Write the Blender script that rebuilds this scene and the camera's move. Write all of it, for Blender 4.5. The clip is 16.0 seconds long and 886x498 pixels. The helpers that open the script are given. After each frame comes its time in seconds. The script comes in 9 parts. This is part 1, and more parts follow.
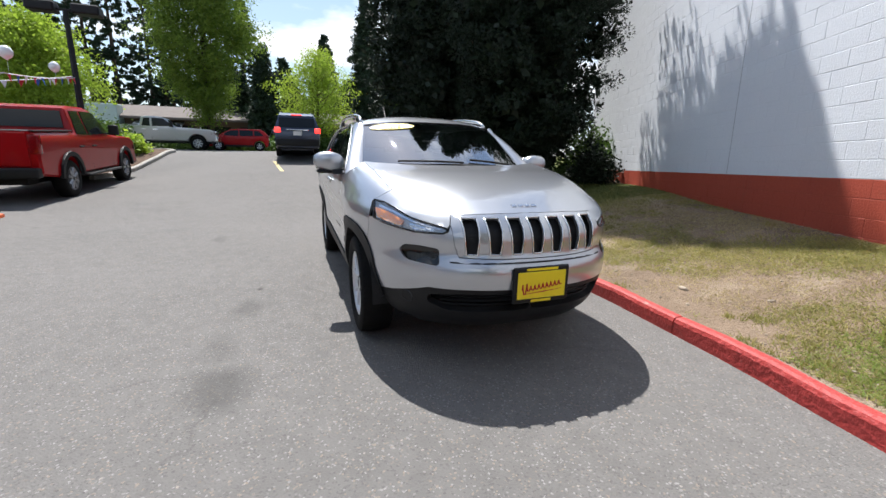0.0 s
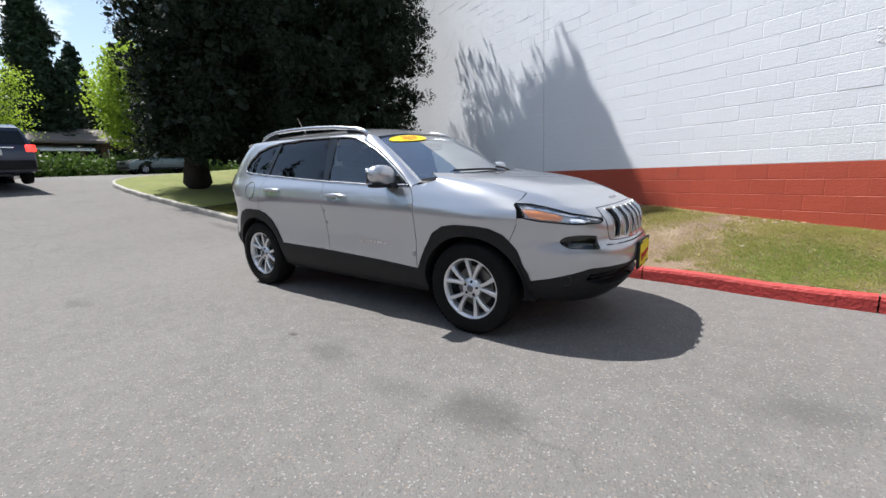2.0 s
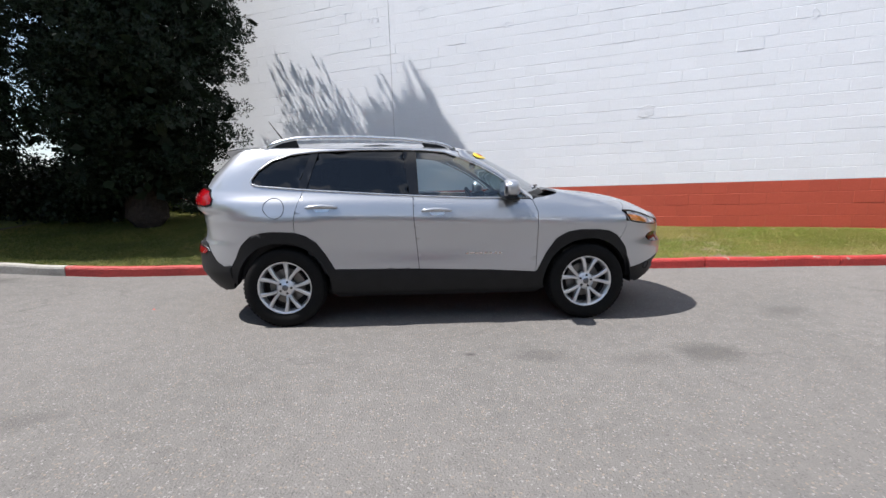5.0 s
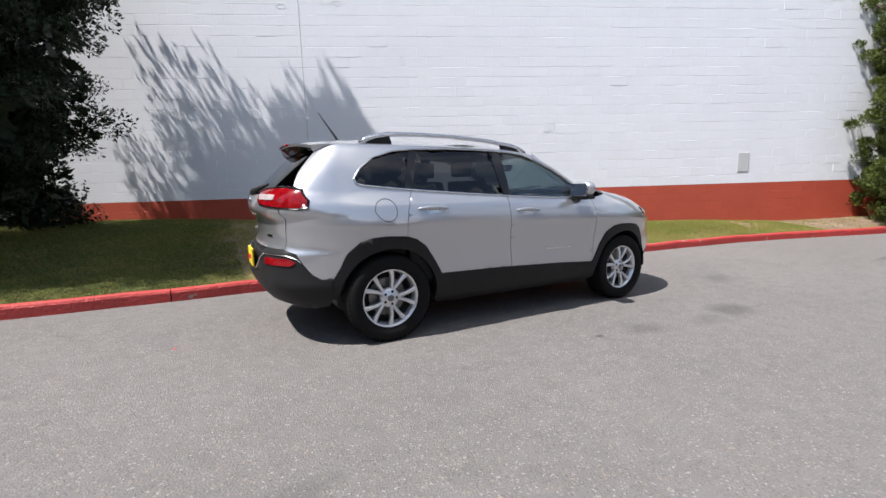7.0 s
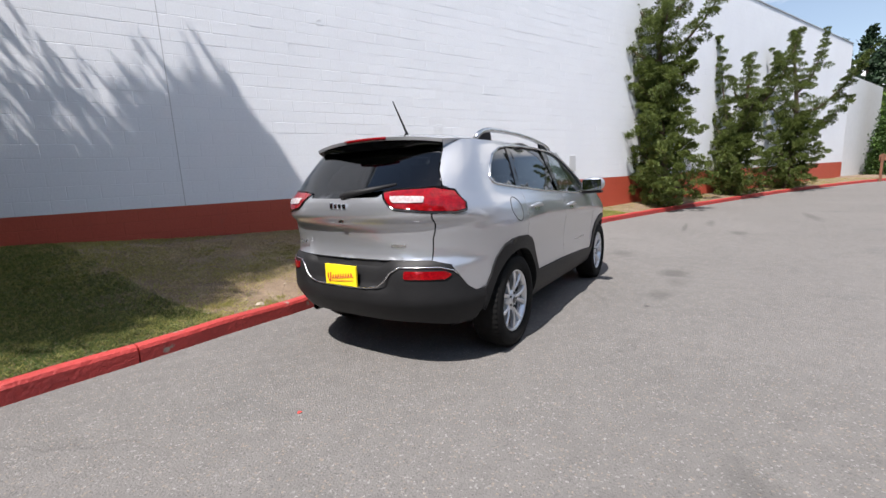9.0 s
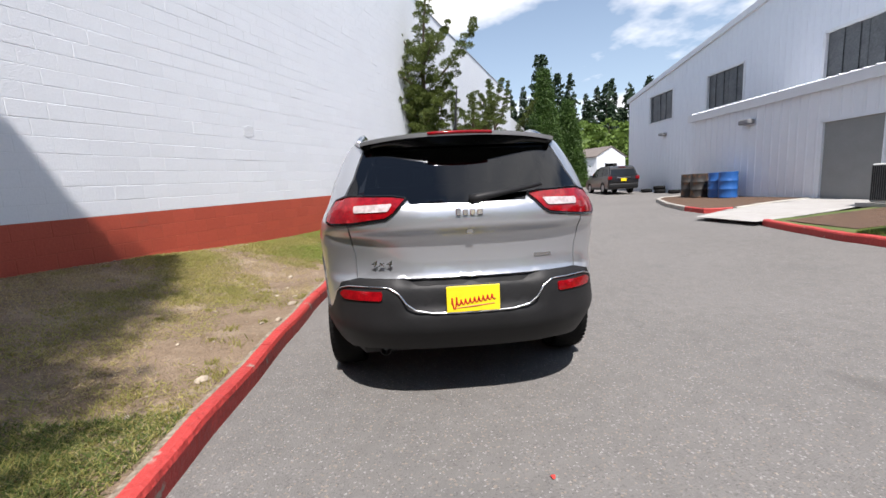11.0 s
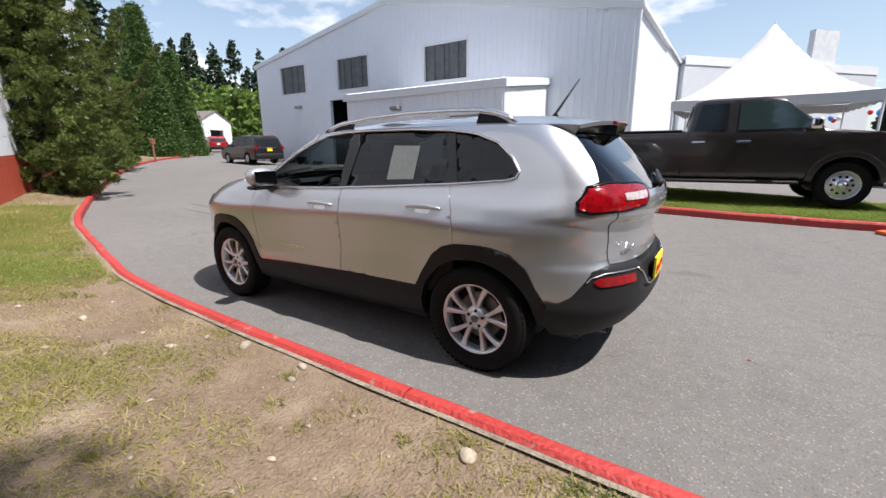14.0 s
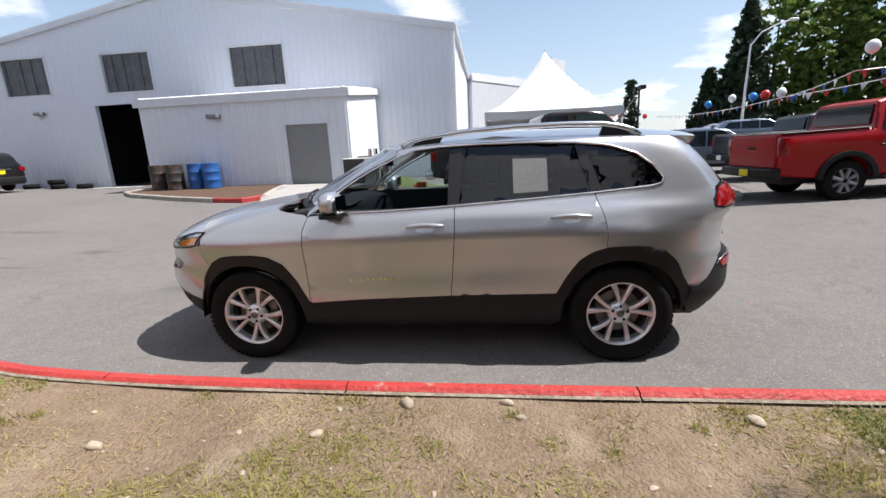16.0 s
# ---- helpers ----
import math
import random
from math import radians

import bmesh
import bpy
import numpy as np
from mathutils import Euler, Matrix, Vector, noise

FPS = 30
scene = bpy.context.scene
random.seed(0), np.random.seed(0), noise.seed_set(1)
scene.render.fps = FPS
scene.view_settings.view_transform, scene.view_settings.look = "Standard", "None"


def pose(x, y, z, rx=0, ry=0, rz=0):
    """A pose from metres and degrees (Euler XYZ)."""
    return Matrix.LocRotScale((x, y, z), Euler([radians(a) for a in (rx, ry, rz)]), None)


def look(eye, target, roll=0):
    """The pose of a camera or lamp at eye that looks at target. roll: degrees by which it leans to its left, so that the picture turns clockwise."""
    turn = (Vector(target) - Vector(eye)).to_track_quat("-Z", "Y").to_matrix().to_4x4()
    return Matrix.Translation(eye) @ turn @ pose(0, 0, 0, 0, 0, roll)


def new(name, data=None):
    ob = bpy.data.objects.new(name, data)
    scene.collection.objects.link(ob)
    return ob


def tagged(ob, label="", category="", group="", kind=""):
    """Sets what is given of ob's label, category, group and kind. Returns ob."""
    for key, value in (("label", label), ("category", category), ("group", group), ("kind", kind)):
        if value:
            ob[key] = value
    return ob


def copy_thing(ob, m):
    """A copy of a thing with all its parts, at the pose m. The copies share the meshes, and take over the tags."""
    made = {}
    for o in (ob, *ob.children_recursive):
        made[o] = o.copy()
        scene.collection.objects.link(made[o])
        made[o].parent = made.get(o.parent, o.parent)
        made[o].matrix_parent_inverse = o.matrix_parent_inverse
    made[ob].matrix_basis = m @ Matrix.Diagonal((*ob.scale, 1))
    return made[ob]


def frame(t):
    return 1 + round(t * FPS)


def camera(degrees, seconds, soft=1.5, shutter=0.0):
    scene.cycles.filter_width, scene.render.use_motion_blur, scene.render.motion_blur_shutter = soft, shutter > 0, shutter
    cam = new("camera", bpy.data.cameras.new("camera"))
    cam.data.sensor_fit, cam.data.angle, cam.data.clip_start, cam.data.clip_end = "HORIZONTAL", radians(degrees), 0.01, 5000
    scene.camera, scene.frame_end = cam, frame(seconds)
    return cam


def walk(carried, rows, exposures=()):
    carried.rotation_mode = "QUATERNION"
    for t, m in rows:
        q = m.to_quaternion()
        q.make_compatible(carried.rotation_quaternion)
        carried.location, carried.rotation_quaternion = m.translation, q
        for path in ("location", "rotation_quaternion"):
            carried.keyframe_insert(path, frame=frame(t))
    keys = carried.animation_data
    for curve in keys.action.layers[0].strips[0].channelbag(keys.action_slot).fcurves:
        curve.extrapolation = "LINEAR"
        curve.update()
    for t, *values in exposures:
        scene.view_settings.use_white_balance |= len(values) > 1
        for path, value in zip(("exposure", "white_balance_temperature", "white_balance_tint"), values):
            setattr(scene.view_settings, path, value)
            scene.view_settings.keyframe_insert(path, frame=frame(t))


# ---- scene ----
cam = camera(92.8, 16.0)
PATH = [
    (0, (4.323, -1.311, 1.289), (2.492, -0.64, 0.843), 1.2),
    (0.5, (4.131, -1.951, 1.294), (2.396, -1.059, 0.852), 0.3),
    (1, (3.795, -2.548, 1.28), (2.183, -1.449, 0.841), -1.5),
    (1.5, (3.425, -3.089, 1.284), (2.043, -1.7, 0.879), -0.8),
    (2, (2.958, -3.454, 1.277), (1.818, -1.86, 0.879), -1.6),
    (2.5, (2.459, -3.771, 1.283), (1.57, -2.016, 0.926), -1.9),
    (3, (1.935, -3.999, 1.309), (1.295, -2.137, 0.959), -2.5),
    (3.5, (1.404, -4.186, 1.288), (0.923, -2.27, 0.977), -1.2),
    (4, (0.886, -4.362, 1.28), (0.6, -2.41, 0.956), -0.6),
    (4.2, (0.662, -4.404, 1.268), (0.447, -2.443, 0.939), -0.6),
    (4.7, (0.118, -4.523, 1.26), (0.114, -2.549, 0.942), -0.53),
    (5.25, (-0.508, -4.558, 1.251), (-0.252, -2.598, 0.944), -0.45),
    (5.8, (-1.151, -4.473, 1.241), (-0.639, -2.563, 0.947), -0.37),
    (6.3, (-1.742, -4.276, 1.233), (-1.026, -2.43, 0.95), -0.3),
    (6.5, (-1.981, -4.186, 1.209), (-1.194, -2.369, 0.928), -0.9),
    (7, (-2.57, -3.912, 1.216), (-1.607, -2.183, 0.929), -0.2),
    (7.5, (-3.122, -3.559, 1.225), (-1.985, -1.943, 0.915), -1.0),
    (8, (-3.579, -3.124, 1.232), (-2.271, -1.646, 0.908), -1.0),
    (8.5, (-3.986, -2.659, 1.23), (-2.469, -1.397, 0.908), -1.2),
    (9, (-4.269, -2.113, 1.226), (-2.603, -1.045, 0.933), -1.8),
    (9.2, (-4.368, -1.891, 1.21), (-2.637, -0.931, 0.927), -2.9),
    (9.7, (-4.563, -1.302, 1.217), (-2.711, -0.605, 0.933), -2.85),
    (10.25, (-4.619, -0.602, 1.224), (-2.671, -0.25, 0.94), -2.8),
    (10.8, (-4.539, 0.09, 1.231), (-2.559, 0.069, 0.947), -2.75),
    (11.3, (-4.375, 0.657, 1.238), (-2.427, 0.303, 0.953), -2.7),
    (11.5, (-4.316, 0.877, 1.249), (-2.406, 0.387, 0.912), -3.1),
    (12, (-4.097, 1.385, 1.251), (-2.297, 0.605, 0.863), -3.1),
    (12.5, (-3.82, 1.857, 1.308), (-2.165, 0.793, 0.95), -2.2),
    (13, (-3.472, 2.319, 1.338), (-1.992, 1.025, 0.973), -3.6),
    (13.5, (-3.018, 2.722, 1.378), (-1.716, 1.25, 1.004), -2.5),
    (14, (-2.59, 3.08, 1.418), (-1.508, 1.463, 0.954), -0.6),
    (14.5, (-2.076, 3.358, 1.478), (-1.145, 1.65, 1.015), -1.2),
    (15, (-1.546, 3.58, 1.517), (-0.878, 1.764, 1.009), -1.5),
    (15.5, (-0.983, 3.681, 1.511), (-0.528, 1.795, 1.025), -2.1),
    (16, (-0.443, 3.743, 1.517), (-0.229, 1.807, 1.063), -2.6),
]
walk(cam, [(t, look(eye, target, roll)) for t, eye, target, roll in PATH], exposures=((0.0, 0.69, 6450, 10), (4.0, 0.68, 6500, 11), (8.0, 0.655, 6620, 13), (13.0, 0.645, 6640, 13), (16.0, 0.635, 6640, 13)))

from mathutils import geometry

# ---- light ----
SUN_EL, SUN_TO = radians(59.5), Vector((-1.0, -0.03, 0.0)).normalized()
sun_dir = Vector((SUN_TO.x * math.cos(SUN_EL), SUN_TO.y * math.cos(SUN_EL), math.sin(SUN_EL)))
sun = new("sun", bpy.data.lights.new("sun", "SUN"))
sun.data.energy, sun.data.angle, sun.data.color = 5.2, radians(0.53), (1.0, 0.98, 0.955)
sun.matrix_world = look((0, 0, 40), Vector((0, 0, 40)) - sun_dir)

world = bpy.data.worlds.new("sky")
scene.world = world
world.use_nodes = True
wn, wl = world.node_tree.nodes, world.node_tree.links
wn.clear()
sky = wn.new("ShaderNodeTexSky")
sky.sky_type, sky.sun_disc = "NISHITA", False
sky.sun_elevation, sky.sun_rotation = SUN_EL, math.atan2(SUN_TO.x, SUN_TO.y)
sky.altitude, sky.air_density, sky.dust_density, sky.ozone_density = 50, 1.2, 0.5, 1.3
geo = wn.new("ShaderNodeTexCoord")
sep = wn.new("ShaderNodeSeparateXYZ")
wl.new(geo.outputs["Generated"], sep.inputs[0])
# cloud layer: direction projected on a flat sheet high above
zz = wn.new("ShaderNodeMath"); zz.operation = "MAXIMUM"; zz.inputs[1].default_value = 0.04
wl.new(sep.outputs[2], zz.inputs[0])
za = wn.new("ShaderNodeMath"); za.operation = "ADD"; za.inputs[1].default_value = 0.18
wl.new(zz.outputs[0], za.inputs[0])
dx = wn.new("ShaderNodeMath"); dx.operation = "DIVIDE"
dy = wn.new("ShaderNodeMath"); dy.operation = "DIVIDE"
wl.new(sep.outputs[0], dx.inputs[0]); wl.new(za.outputs[0], dx.inputs[1])
wl.new(sep.outputs[1], dy.inputs[0]); wl.new(za.outputs[0], dy.inputs[1])
com = wn.new("ShaderNodeCombineXYZ")
wl.new(dx.outputs[0], com.inputs[0]); wl.new(dy.outputs[0], com.inputs[1])
cn = wn.new("ShaderNodeTexNoise")
cn.inputs["Scale"].default_value, cn.inputs["Detail"].default_value, cn.inputs["Roughness"].default_value = 0.95, 6.0, 0.55
wl.new(com.outputs[0], cn.inputs["Vector"])
cr = wn.new("ShaderNodeValToRGB")
cr.color_ramp.elements[0].position, cr.color_ramp.elements[1].position = 0.535, 0.645
low = wn.new("ShaderNodeMapRange")
low.inputs["From Min"].default_value, low.inputs["From Max"].default_value, low.inputs["To Min"].default_value, low.inputs["To Max"].default_value = 0.05, 0.55, 0.012, 0.0
wl.new(sep.outputs[2], low.inputs[0])
more = wn.new("ShaderNodeMath"); more.operation = "ADD"
wl.new(cn.outputs["Fac"], more.inputs[0]); wl.new(low.outputs[0], more.inputs[1])
wl.new(more.outputs[0], cr.inputs[0])
fade = wn.new("ShaderNodeMapRange"); fade.inputs["From Min"].default_value, fade.inputs["From Max"].default_value = 0.0, 0.06
wl.new(sep.outputs[2], fade.inputs[0])
cf = wn.new("ShaderNodeMath"); cf.operation = "MULTIPLY"
wl.new(cr.outputs[0], cf.inputs[0]); wl.new(fade.outputs[0], cf.inputs[1])
cm = wn.new("ShaderNodeMixRGB")
cm.inputs[2].default_value = (10.0, 10.2, 10.5, 1)
wl.new(cf.outputs[0], cm.inputs[0])
# pale haze low in the sky
hz = wn.new("ShaderNodeMapRange")
hz.inputs["From Min"].default_value, hz.inputs["From Max"].default_value, hz.inputs["To Min"].default_value, hz.inputs["To Max"].default_value = 0.0, 0.5, 0.46, 0.10
wl.new(sep.outputs[2], hz.inputs[0])
hm = wn.new("ShaderNodeMixRGB")
hm.inputs[2].default_value = (5.6, 7.0, 8.9, 1)
wl.new(hz.outputs[0], hm.inputs[0]); wl.new(sky.outputs[0], hm.inputs[1]); wl.new(hm.outputs[0], cm.inputs[1])
bg = wn.new("ShaderNodeBackground"); bg.inputs[1].default_value = 0.09
wl.new(cm.outputs[0], bg.inputs[0])
wo = wn.new("ShaderNodeOutputWorld"); wl.new(bg.outputs[0], wo.inputs[0])

# ---- materials ----


def mat(name, c, rough=0.6, metal=0.0, c2=None, scale=3.0, fine=40.0, vary=0.25, bump=0.0, bscale=60.0, coat=0.0, c3=None, s3=0.6, lo3=0.5, hi3=0.62,
        rand=0.0, island=False, spec=0.5, bdist=0.01, trans=0.0, alpha=1.0):
    """A node material: base colour with large and fine variation, an optional patchy third colour, and relief."""
    m = bpy.data.materials.new(name)
    m.use_nodes = True
    n, l = m.node_tree.nodes, m.node_tree.links
    b = n["Principled BSDF"]
    b.inputs["Roughness"].default_value, b.inputs["Metallic"].default_value = rough, metal
    b.inputs["Coat Weight"].default_value, b.inputs["Coat Roughness"].default_value = coat, 0.04
    b.inputs["Specular IOR Level"].default_value = spec
    tc = n.new("ShaderNodeTexCoord")
    c2 = c2 or tuple(v * (1 - vary) for v in c)
    n1 = n.new("ShaderNodeTexNoise"); n1.inputs["Scale"].default_value = scale; n1.inputs["Detail"].default_value = 5
    n2 = n.new("ShaderNodeTexNoise"); n2.inputs["Scale"].default_value = fine; n2.inputs["Detail"].default_value = 3
    l.new(tc.outputs["Object"], n1.inputs["Vector"]); l.new(tc.outputs["Object"], n2.inputs["Vector"])
    add = n.new("ShaderNodeMath"); add.operation = "ADD"
    l.new(n1.outputs["Fac"], add.inputs[0]); l.new(n2.outputs["Fac"], add.inputs[1])
    mr = n.new("ShaderNodeMapRange"); mr.inputs["From Min"].default_value, mr.inputs["From Max"].default_value = 0.7, 1.3
    l.new(add.outputs[0], mr.inputs[0])
    mx = n.new("ShaderNodeMixRGB"); mx.inputs[1].default_value, mx.inputs[2].default_value = (*c, 1), (*c2, 1)
    l.new(mr.outputs[0], mx.inputs[0])
    out = mx.outputs[0]
    if c3:
        n3 = n.new("ShaderNodeTexNoise"); n3.inputs["Scale"].default_value = s3; n3.inputs["Detail"].default_value = 6; n3.inputs["Roughness"].default_value = 0.6
        l.new(tc.outputs["Object"], n3.inputs["Vector"])
        r3 = n.new("ShaderNodeMapRange"); r3.inputs["From Min"].default_value, r3.inputs["From Max"].default_value = lo3, hi3
        l.new(n3.outputs["Fac"], r3.inputs[0])
        m3 = n.new("ShaderNodeMixRGB"); m3.inputs[2].default_value = (*c3, 1)
        l.new(r3.outputs[0], m3.inputs[0]); l.new(out, m3.inputs[1])
        out = m3.outputs[0]
    if rand:
        src = n.new("ShaderNodeNewGeometry").outputs["Random Per Island"] if island else n.new("ShaderNodeObjectInfo").outputs["Random"]
        rr = n.new("ShaderNodeMapRange"); rr.inputs["To Min"].default_value, rr.inputs["To Max"].default_value = 1 - rand, 1 + rand
        l.new(src, rr.inputs[0])
        mul = n.new("ShaderNodeVectorMath"); mul.operation = "SCALE"
        l.new(out, mul.inputs[0]); l.new(rr.outputs[0], mul.inputs["Scale"])
        out = mul.outputs[0]
    l.new(out, b.inputs["Base Color"])
    if bump:
        nb = n.new("ShaderNodeTexNoise"); nb.inputs["Scale"].default_value = bscale; nb.inputs["Detail"].default_value = 4
        l.new(tc.outputs["Object"], nb.inputs["Vector"])
        bp = n.new("ShaderNodeBump"); bp.inputs["Strength"].default_value = bump; bp.inputs["Distance"].default_value = bdist
        l.new(nb.outputs["Fac"], bp.inputs["Height"]); l.new(bp.outputs[0], b.inputs["Normal"])
    if trans:
        b.inputs["Transmission Weight"].default_value = trans
    return m


def glass(name, tint, rough=0.02, r0=0.08):
    """Thin tinted pane: lets light through darkened by the tint, and mirrors more at grazing angles."""
    m = bpy.data.materials.new(name)
    m.use_nodes = True
    n, l = m.node_tree.nodes, m.node_tree.links
    n.remove(n["Principled BSDF"])
    t = n.new("ShaderNodeBsdfTransparent"); t.inputs[0].default_value = (*tint, 1)
    g = n.new("ShaderNodeBsdfGlossy"); g.inputs["Roughness"].default_value = rough; g.inputs[0].default_value = (0.95, 0.97, 1, 1)
    lw = n.new("ShaderNodeLayerWeight"); lw.inputs[0].default_value = 0.5
    pw = n.new("ShaderNodeMath"); pw.operation = "POWER"; pw.inputs[1].default_value = 4.5
    l.new(lw.outputs["Facing"], pw.inputs[0])
    fr = n.new("ShaderNodeMath"); fr.operation = "MULTIPLY_ADD"; fr.inputs[1].default_value, fr.inputs[2].default_value = 1 - r0, r0
    l.new(pw.outputs[0], fr.inputs[0])
    mx = n.new("ShaderNodeMixShader")
    l.new(fr.outputs[0], mx.inputs[0]); l.new(t.outputs[0], mx.inputs[1]); l.new(g.outputs[0], mx.inputs[2])
    l.new(mx.outputs[0], n["Material Output"].inputs[0])
    return m


def leafmat(name, c, c2, trans=0.35):
    m = bpy.data.materials.new(name)
    m.use_nodes = True
    n, l = m.node_tree.nodes, m.node_tree.links
    b = n["Principled BSDF"]
    b.inputs["Roughness"].default_value = 0.55
    b.inputs["Specular IOR Level"].default_value = 0.3
    isl = n.new("ShaderNodeNewGeometry")
    tc = n.new("ShaderNodeTexCoord")
    ns = n.new("ShaderNodeTexNoise"); ns.inputs["Scale"].default_value = 1.1; ns.inputs["Detail"].default_value = 3
    l.new(tc.outputs["Object"], ns.inputs["Vector"])
    ad = n.new("ShaderNodeMath"); ad.operation = "MULTIPLY_ADD"; ad.inputs[1].default_value = 0.6; ad.inputs[2].default_value = -0.05
    l.new(isl.outputs["Random Per Island"], ad.inputs[0])
    a2 = n.new("ShaderNodeMath"); a2.operation = "MULTIPLY_ADD"; a2.inputs[1].default_value = 0.9
    l.new(ns.outputs["Fac"], a2.inputs[0]); l.new(ad.outputs[0], a2.inputs[2])
    mx = n.new("ShaderNodeMixRGB"); mx.inputs[1].default_value, mx.inputs[2].default_value = (*c, 1), (*c2, 1)
    l.new(a2.outputs[0], mx.inputs[0]); l.new(mx.outputs[0], b.inputs["Base Color"])
    tr = n.new("ShaderNodeBsdfTranslucent"); l.new(mx.outputs[0], tr.inputs[0])
    ms = n.new("ShaderNodeMixShader"); ms.inputs[0].default_value = trans
    l.new(b.outputs[0], ms.inputs[1]); l.new(tr.outputs[0], ms.inputs[2])
    l.new(ms.outputs[0], n["Material Output"].inputs[0])
    return m


def asphalt_mat():
    """Worn asphalt: pale stone flecks, oil stains at their places, hairline cracks."""
    m = mat("asphalt", (0.169, 0.160, 0.152), 0.92, c2=(0.137, 0.130, 0.123), scale=0.45, fine=7, bump=0.8, bscale=95, bdist=0.011, c3=(0.120, 0.118, 0.115), s3=0.8, lo3=0.58, hi3=0.8, spec=0.25)
    n, l = m.node_tree.nodes, m.node_tree.links
    b = n["Principled BSDF"]
    out = b.inputs["Base Color"].links[0].from_socket
    tc = n.new("ShaderNodeTexCoord")
    v = n.new("ShaderNodeTexVoronoi"); v.inputs["Scale"].default_value = 110
    l.new(tc.outputs["Object"], v.inputs["Vector"])
    sep = n.new("ShaderNodeSeparateColor"); l.new(v.outputs["Color"], sep.inputs[0])
    for chan, lo, hi, col, amt in ((0, 0.93, 0.99, (0.40, 0.39, 0.375, 1), 0.42), (1, 0.82, 0.96, (0.075, 0.072, 0.069, 1), 0.42), (2, 0.94, 0.99, (0.33, 0.26, 0.19, 1), 0.4)):
        r = n.new("ShaderNodeMapRange"); r.inputs["From Min"].default_value, r.inputs["From Max"].default_value, r.inputs["To Max"].default_value = lo, hi, amt
        l.new(sep.outputs[chan], r.inputs[0])
        mx = n.new("ShaderNodeMixRGB"); mx.inputs[2].default_value = col
        l.new(r.outputs[0], mx.inputs[0]); l.new(out, mx.inputs[1]); out = mx.outputs[0]
    ns = n.new("ShaderNodeTexNoise"); ns.inputs["Scale"].default_value = 4.5; ns.inputs["Detail"].default_value = 5
    l.new(tc.outputs["Object"], ns.inputs["Vector"])
    for cx, cy, rx, ry, a in ((1.92, -1.74, 0.30, 0.20, 0.5), (1.45, -1.80, 0.22, 0.13, 0.25), (0.70, -1.69, 0.20, 0.14, 0.36), (0.19, -1.62, 0.05, 0.035, 0.9), (7.0, -1.6, 0.9, 0.05, 0.5), (7.9, -2.1, 0.7, 0.10, 0.4), (6.2, -2.6, 0.4, 0.16, 0.45), (-2.35, -2.3, 0.24, 0.1, 0.3), (3.3, -0.9, 0.25, 0.2, 0.35), (-5.9, 1.1, 0.9, 0.16, 0.5), (9.5, -4.2, 1.2, 0.12, 0.4)):
        mp = n.new("ShaderNodeMapping"); mp.vector_type = "TEXTURE"
        mp.inputs["Location"].default_value = (cx, cy, 0); mp.inputs["Scale"].default_value = (rx, ry, 3.0)
        l.new(tc.outputs["Object"], mp.inputs["Vector"])
        ln = n.new("ShaderNodeVectorMath"); ln.operation = "LENGTH"; l.new(mp.outputs[0], ln.inputs[0])
        ad = n.new("ShaderNodeMath"); ad.operation = "MULTIPLY_ADD"; ad.inputs[1].default_value = 1.6
        l.new(ns.outputs["Fac"], ad.inputs[0]); l.new(ln.outputs["Value"], ad.inputs[2])
        r = n.new("ShaderNodeMapRange"); r.inputs["From Min"].default_value, r.inputs["From Max"].default_value, r.inputs["To Min"].default_value, r.inputs["To Max"].default_value = 1.15, 2.0, a, 0.0
        l.new(ad.outputs[0], r.inputs[0])
        mx = n.new("ShaderNodeMixRGB"); mx.inputs[2].default_value = (0.055, 0.053, 0.05, 1)
        l.new(r.outputs[0], mx.inputs[0]); l.new(out, mx.inputs[1]); out = mx.outputs[0]
    # hairline cracks
    wb = n.new("ShaderNodeMixRGB"); wb.inputs[0].default_value = 0.22
    l.new(tc.outputs["Object"], wb.inputs[1]); l.new(ns.outputs["Color"], wb.inputs[2])
    cv = n.new("ShaderNodeTexVoronoi"); cv.feature = "DISTANCE_TO_EDGE"; cv.inputs["Scale"].default_value = 0.42
    l.new(wb.outputs[0], cv.inputs["Vector"])
    r = n.new("ShaderNodeMapRange"); r.inputs["From Max"].default_value, r.inputs["To Min"].default_value, r.inputs["To Max"].default_value = 0.005, 0.32, 0.0
    l.new(cv.outputs["Distance"], r.inputs[0])
    n4 = n.new("ShaderNodeTexNoise"); n4.inputs["Scale"].default_value = 0.6; l.new(tc.outputs["Object"], n4.inputs["Vector"])
    r4 = n.new("ShaderNodeMapRange"); r4.inputs["From Min"].default_value, r4.inputs["From Max"].default_value = 0.48, 0.6
    l.new(n4.outputs["Fac"], r4.inputs[0])
    mu = n.new("ShaderNodeMath"); mu.operation = "MULTIPLY"; l.new(r.outputs[0], mu.inputs[0]); l.new(r4.outputs[0], mu.inputs[1])
    mx = n.new("ShaderNodeMixRGB"); mx.inputs[2].default_value = (0.06, 0.057, 0.053, 1)
    l.new(mu.outputs[0], mx.inputs[0]); l.new(out, mx.inputs[1])
    l.new(mx.outputs[0], b.inputs["Base Color"])
    return m


